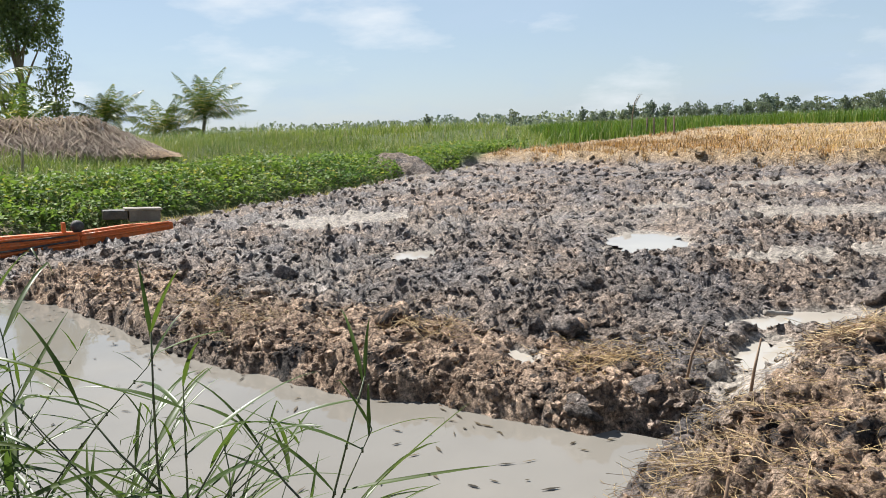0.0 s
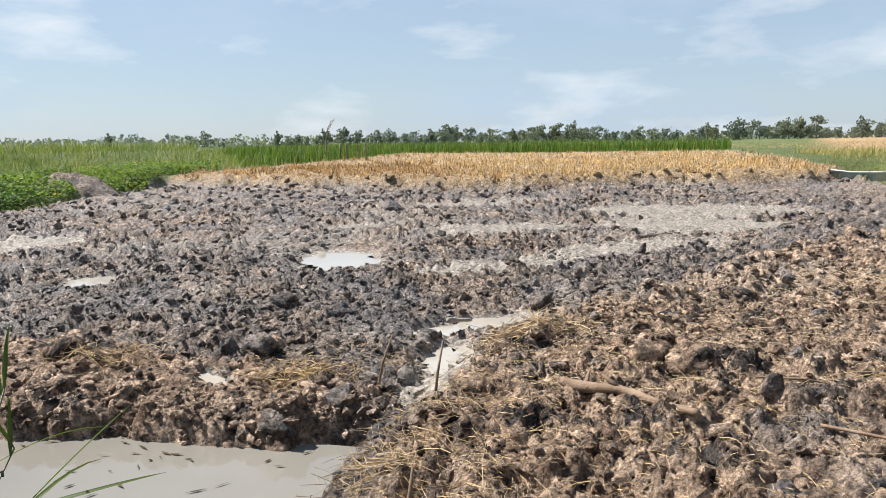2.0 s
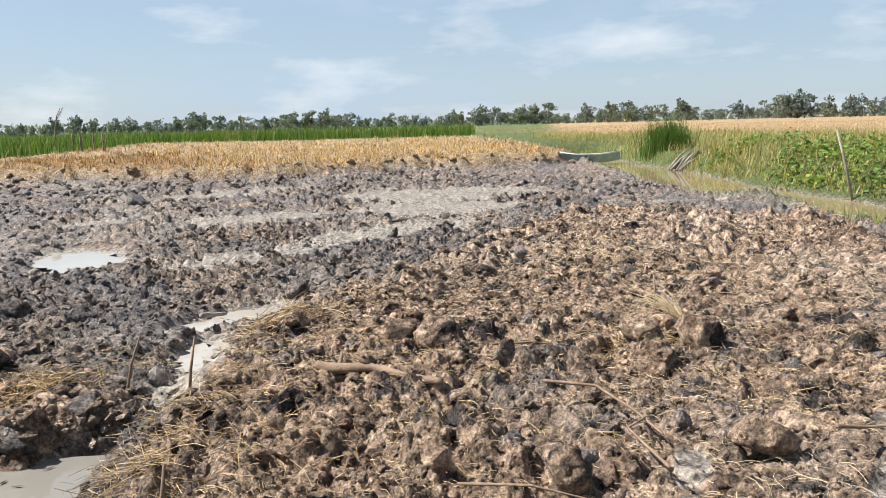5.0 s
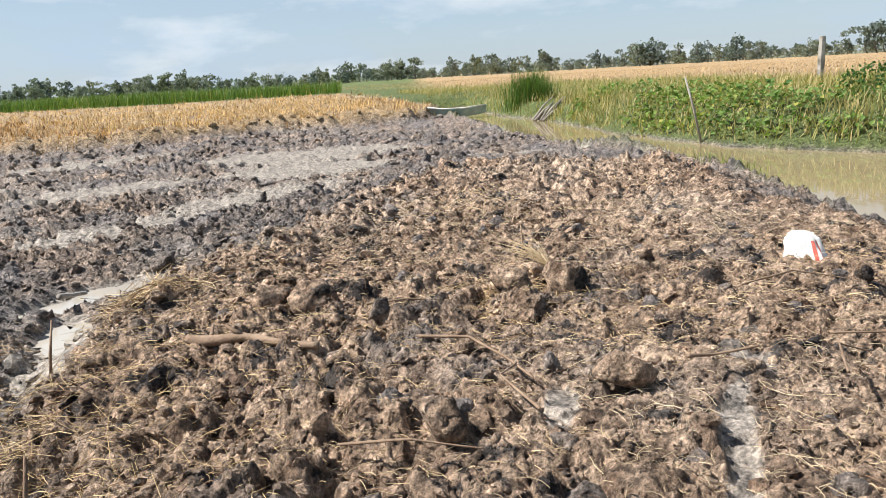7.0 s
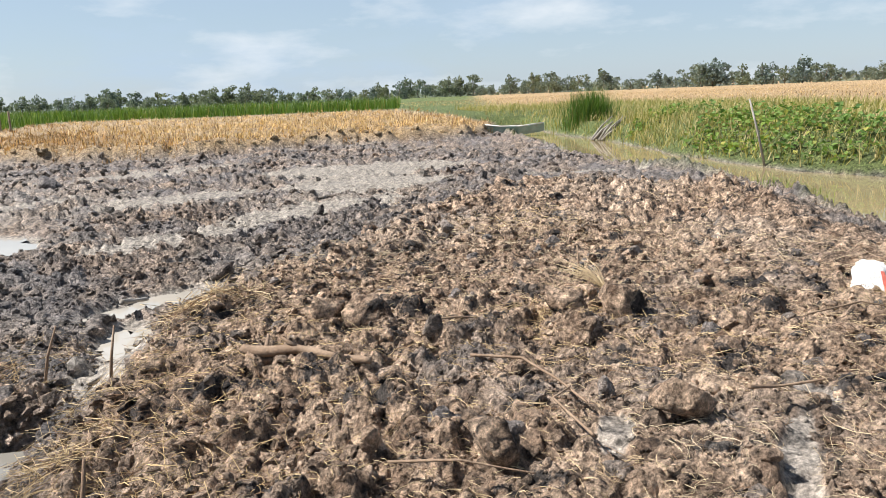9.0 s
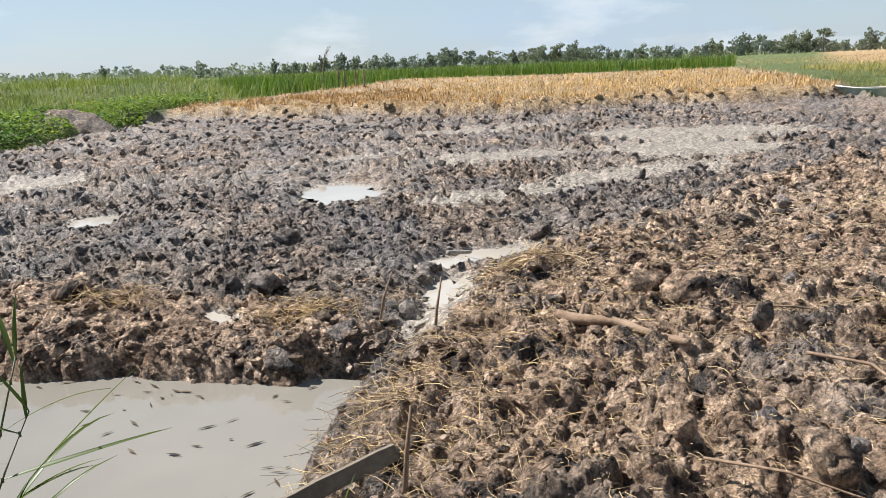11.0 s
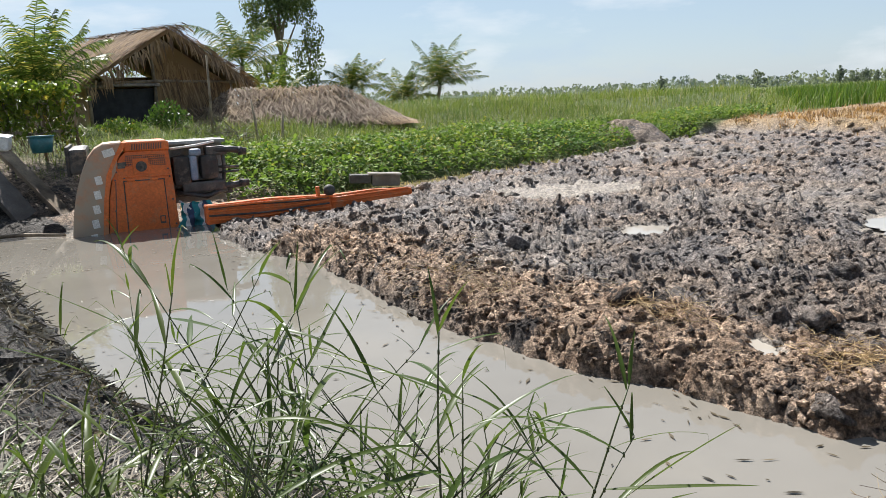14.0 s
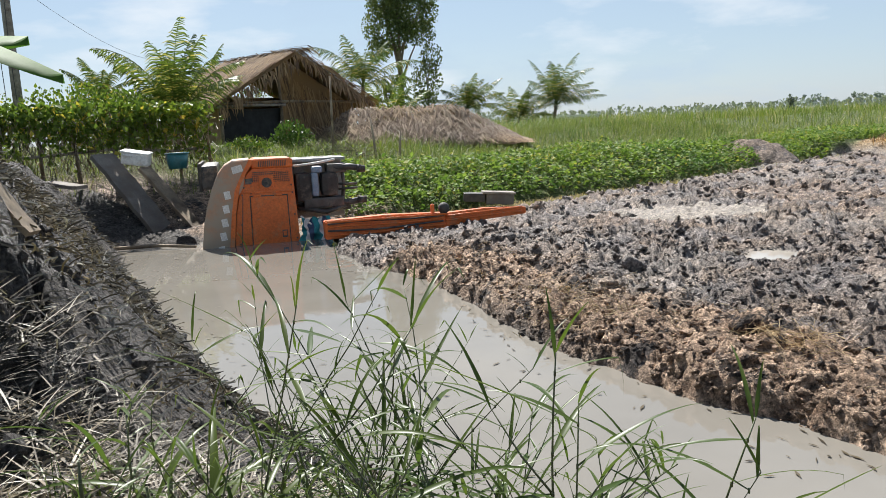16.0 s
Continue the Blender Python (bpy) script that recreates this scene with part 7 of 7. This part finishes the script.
def reed(x, y, tall, lean, turn, scale, r, label="green cane reed with jointed stem and narrow leaves", first=0.22, bare=0.0):
    """A jointed cane: one leaf at each joint, by turns on either side, and a few side shoots."""
    top = thing("reed_plant", label, "reed", Matrix.Translation((x, y, height(x, y) - 0.03)) @ pose(0, 0, 0, 0, 0, turn), group="reeds at the pond's edge")
    bow = r.uniform(-0.03, 0.03)
    pts = [Vector((lean * tall * (t / 8) ** 1.35, bow * math.sin(t * 0.8), tall * (t / 8) * math.cos(lean * 0.75))) for t in range(9)]
    at = lambda t: pts[min(int(t * 8), 7)].lerp(pts[min(int(t * 8), 7) + 1], t * 8 - min(int(t * 8), 7))  # noqa: E731
    bm = tube([tuple(p) for p in pts], [0.0036 * scale * (1 - 0.65 * t / 8) for t in range(9)], 6)
    joints = max(int(tall / 0.066), 4)
    for k in range(joints):
        p = at((k + 0.5) / joints)
        tube([tuple(p - Vector((0, 0, 0.004))), tuple(p + Vector((0, 0, 0.004)))], 0.0044 * scale * (1 - 0.6 * k / joints), 6, bm)
    shoots = []
    for k in range(joints):
        t = (k + 0.5) / joints
        if t < first:
            continue
        if r.uniform() < 0.28 and t < 0.8:
            a, L = radians(k * 180 + r.uniform(-40, 40)), tall * r.uniform(0.16, 0.34)
            p = at(t)
            q = p + Vector((math.cos(a) * 0.6, math.sin(a) * 0.6, 0.8)) * L
            tube([tuple(p), tuple(p.lerp(q, 0.5) + Vector((0, 0, -0.01))), tuple(q)], [0.0022 * scale, 0.0018 * scale, 0.001], 5, bm)
            shoots.append((p, q, a))
    part("stem", mesh_bm("stem", bm, REEDSTEM, True), top)
    for k in range(joints):
        t = (k + 0.5) / joints
        if t < first or r.uniform() < bare:
            continue
        s = scale * r.uniform(0.75, 1.2) * (1.1 - 0.3 * abs(t - 0.6))
        part("leaf", leaf_bank[int(r.integers(14))], top, m=Matrix.Translation(at(t)) @ pose(0, 0, 0, r.uniform(-10, 10), r.uniform(-8, 34), k * 180 + r.uniform(-45, 45)) @ Matrix.Diagonal((s, s, s, 1)))
    for p, q, a in shoots:
        for t in (0.45, 0.75, 1.0):
            s = scale * r.uniform(0.55, 0.9)
            part("leaf", leaf_bank[int(r.integers(14))], top, m=Matrix.Translation(p.lerp(q, t)) @ pose(0, 0, 0, 0, r.uniform(-10, 25), math.degrees(a) + r.uniform(-70, 70)) @ Matrix.Diagonal((s, s, s, 1)))
    for t in (0.985, 1.0):
        s = scale * r.uniform(0.4, 0.65)
        part("leaf", leaf_bank[int(r.integers(14))], top, m=Matrix.Translation(at(t)) @ pose(0, 0, 0, 0, r.uniform(-30, 15), r.uniform(0, 360)) @ Matrix.Diagonal((s, s, s, 1)))
    return top


rk = np.random.default_rng(88)
# The tall double stem in front of the pond, and its neighbours.
for x, y, tall, lean, turn, s in ((-0.54, 1.10, 0.76, 0.02, 40, 1.0), (-0.535, 1.13, 0.68, 0.05, 30, 0.9), (-0.46, 1.24, 0.66, 0.35, -15, 0.95), (-0.42, 1.18, 0.70, 0.25, 10, 1.0), (-0.64, 1.20, 0.80, 0.62, 190, 0.9), (-0.76, 1.32, 0.86, 0.55, 160, 0.95),
                                  (-0.90, 1.30, 0.95, 0.55, 170, 0.9), (-0.62, 1.40, 0.58, 0.2, 80, 0.9), (-0.98, 1.42, 0.84, 0.42, 125, 0.9), (-0.82, 1.50, 0.62, 0.15, 60, 0.85), (-0.58, 1.45, 0.45, 0.35, 20, 0.85),
                                  (-1.12, 1.50, 0.72, 0.30, 200, 0.9), (-0.70, 1.05, 0.66, 0.25, 230, 0.9), (-0.16, 1.70, 0.36, 0.8, 0, 0.8), (-0.95, 1.68, 0.55, 0.4, 90, 0.85), (-1.35, 1.70, 0.55, 0.3, 100, 0.85),
                                  (0.06, 1.78, 0.30, 0.7, 170, 0.8), (-0.02, 1.74, 0.26, 0.6, 60, 0.7)):
    reed(x, y, tall, lean, turn, s, rk)
for _ in range(68):
    reed(rk.uniform(-1.45, -0.62), rk.uniform(1.02, 1.70), 0.34 + 0.56 * rk.beta(1.2, 1.9), rk.uniform(0.15, 0.8), rk.uniform(0, 360), rk.uniform(0.7, 1.0), rk, bare=0.25)


def broad_reed(x, y, turn, count, scale, r):
    """A young reed: a short sheath and a few wide arching blades."""
    top = thing("young_reed", "broad-bladed young reed growing from trampled litter", "reed", Matrix.Translation((x, y, height(x, y) - 0.02)) @ pose(0, 0, 0, 0, 0, turn), group="young reeds on the near bank")
    part("sheath", mesh_bm("sheath", tube([(0, 0, -0.02), (0.01, 0, 0.1 * scale), (0.02, 0, 0.22 * scale)], [0.009 * scale, 0.008 * scale, 0.004 * scale], 7), REEDSTEM, True), top)
    for k in range(count):
        s = scale * r.uniform(0.75, 1.15)
        part("leaf", broad_bank[int(r.integers(6))], top, m=Matrix.Translation((0.01, 0, (0.06 + 0.05 * k) * scale)) @ pose(0, 0, 0, 0, r.uniform(-10, 34), 137 * k + r.uniform(-30, 30)) @ Matrix.Diagonal((s, s, s, 1)))


for x, y, turn, count, s in ((-1.38, 1.16, 20, 4, 1.15), (-1.58, 1.18, 200, 3, 0.9), (-1.22, 1.02, 300, 4, 0.95), (-1.75, 1.35, 60, 3, 0.9), (-1.5, 1.5, 300, 3, 0.8), (-1.08, 1.10, 350, 4, 0.9), (-0.98, 1.02, 30, 3, 0.8), (-1.30, 1.32, 250, 3, 0.9), (-0.78, 1.08, 100, 3, 0.75), (-0.86, 1.22, 10, 3, 0.8), (-1.9, 1.2, 120, 3, 0.8)):
    broad_reed(x, y, turn, count, s, rk)
# Low fresh grass and trampled litter at the near edge.
base = np.stack([rk.uniform(-2.2, 0.3, 1300), rk.uniform(0.9, 2.1, 1300), np.zeros(1300)], -1)
base = base[(fbm(base[:, 0] * 1.6, base[:, 1] * 1.6, 3) > 0.45) & (signed(base[:, 0], base[:, 1], POND) > -0.05) & (np.hypot(base[:, 0], base[:, 1]) > 0.95)]
base[:, 2] = heights(base[:, 0], base[:, 1])
k = len(base)
v, f = blades(base, rk.uniform(0, 6.28, k), rk.uniform(0.06, 0.24, k), rk.uniform(0.004, 0.009, k), rk.uniform(0.2, 1.1, k), rk.uniform(0.3, 1.6, k), rk, 4)
n = 6500
b2 = np.stack([rk.uniform(-3.0, 0.1, n), rk.uniform(0.7, 1.95, n), np.zeros(n)], -1)
b2 = b2[(np.hypot(b2[:, 0], b2[:, 1]) > 1.0) & (signed(b2[:, 0], b2[:, 1], POND) > 0.02)]
b2[:, 2] = heights(b2[:, 0], b2[:, 1]) + rk.uniform(0, 0.05, len(b2))
v2, f2 = blades(b2, rk.uniform(0, 6.28, len(b2)), rk.uniform(0.05, 0.28, len(b2)), rk.uniform(0.004, 0.012, len(b2)), rk.uniform(1.0, 1.55, len(b2)), rk.uniform(-0.2, 0.5, len(b2)), rk, 4)
stuff("trampled_reeds", "trampled grey-brown reed blades on the near bank", "reeds", v2, f2, DEADREED)
stuff("edge_grass", "fresh green grass blades at the pond's near edge", "grass", v, f, REED)
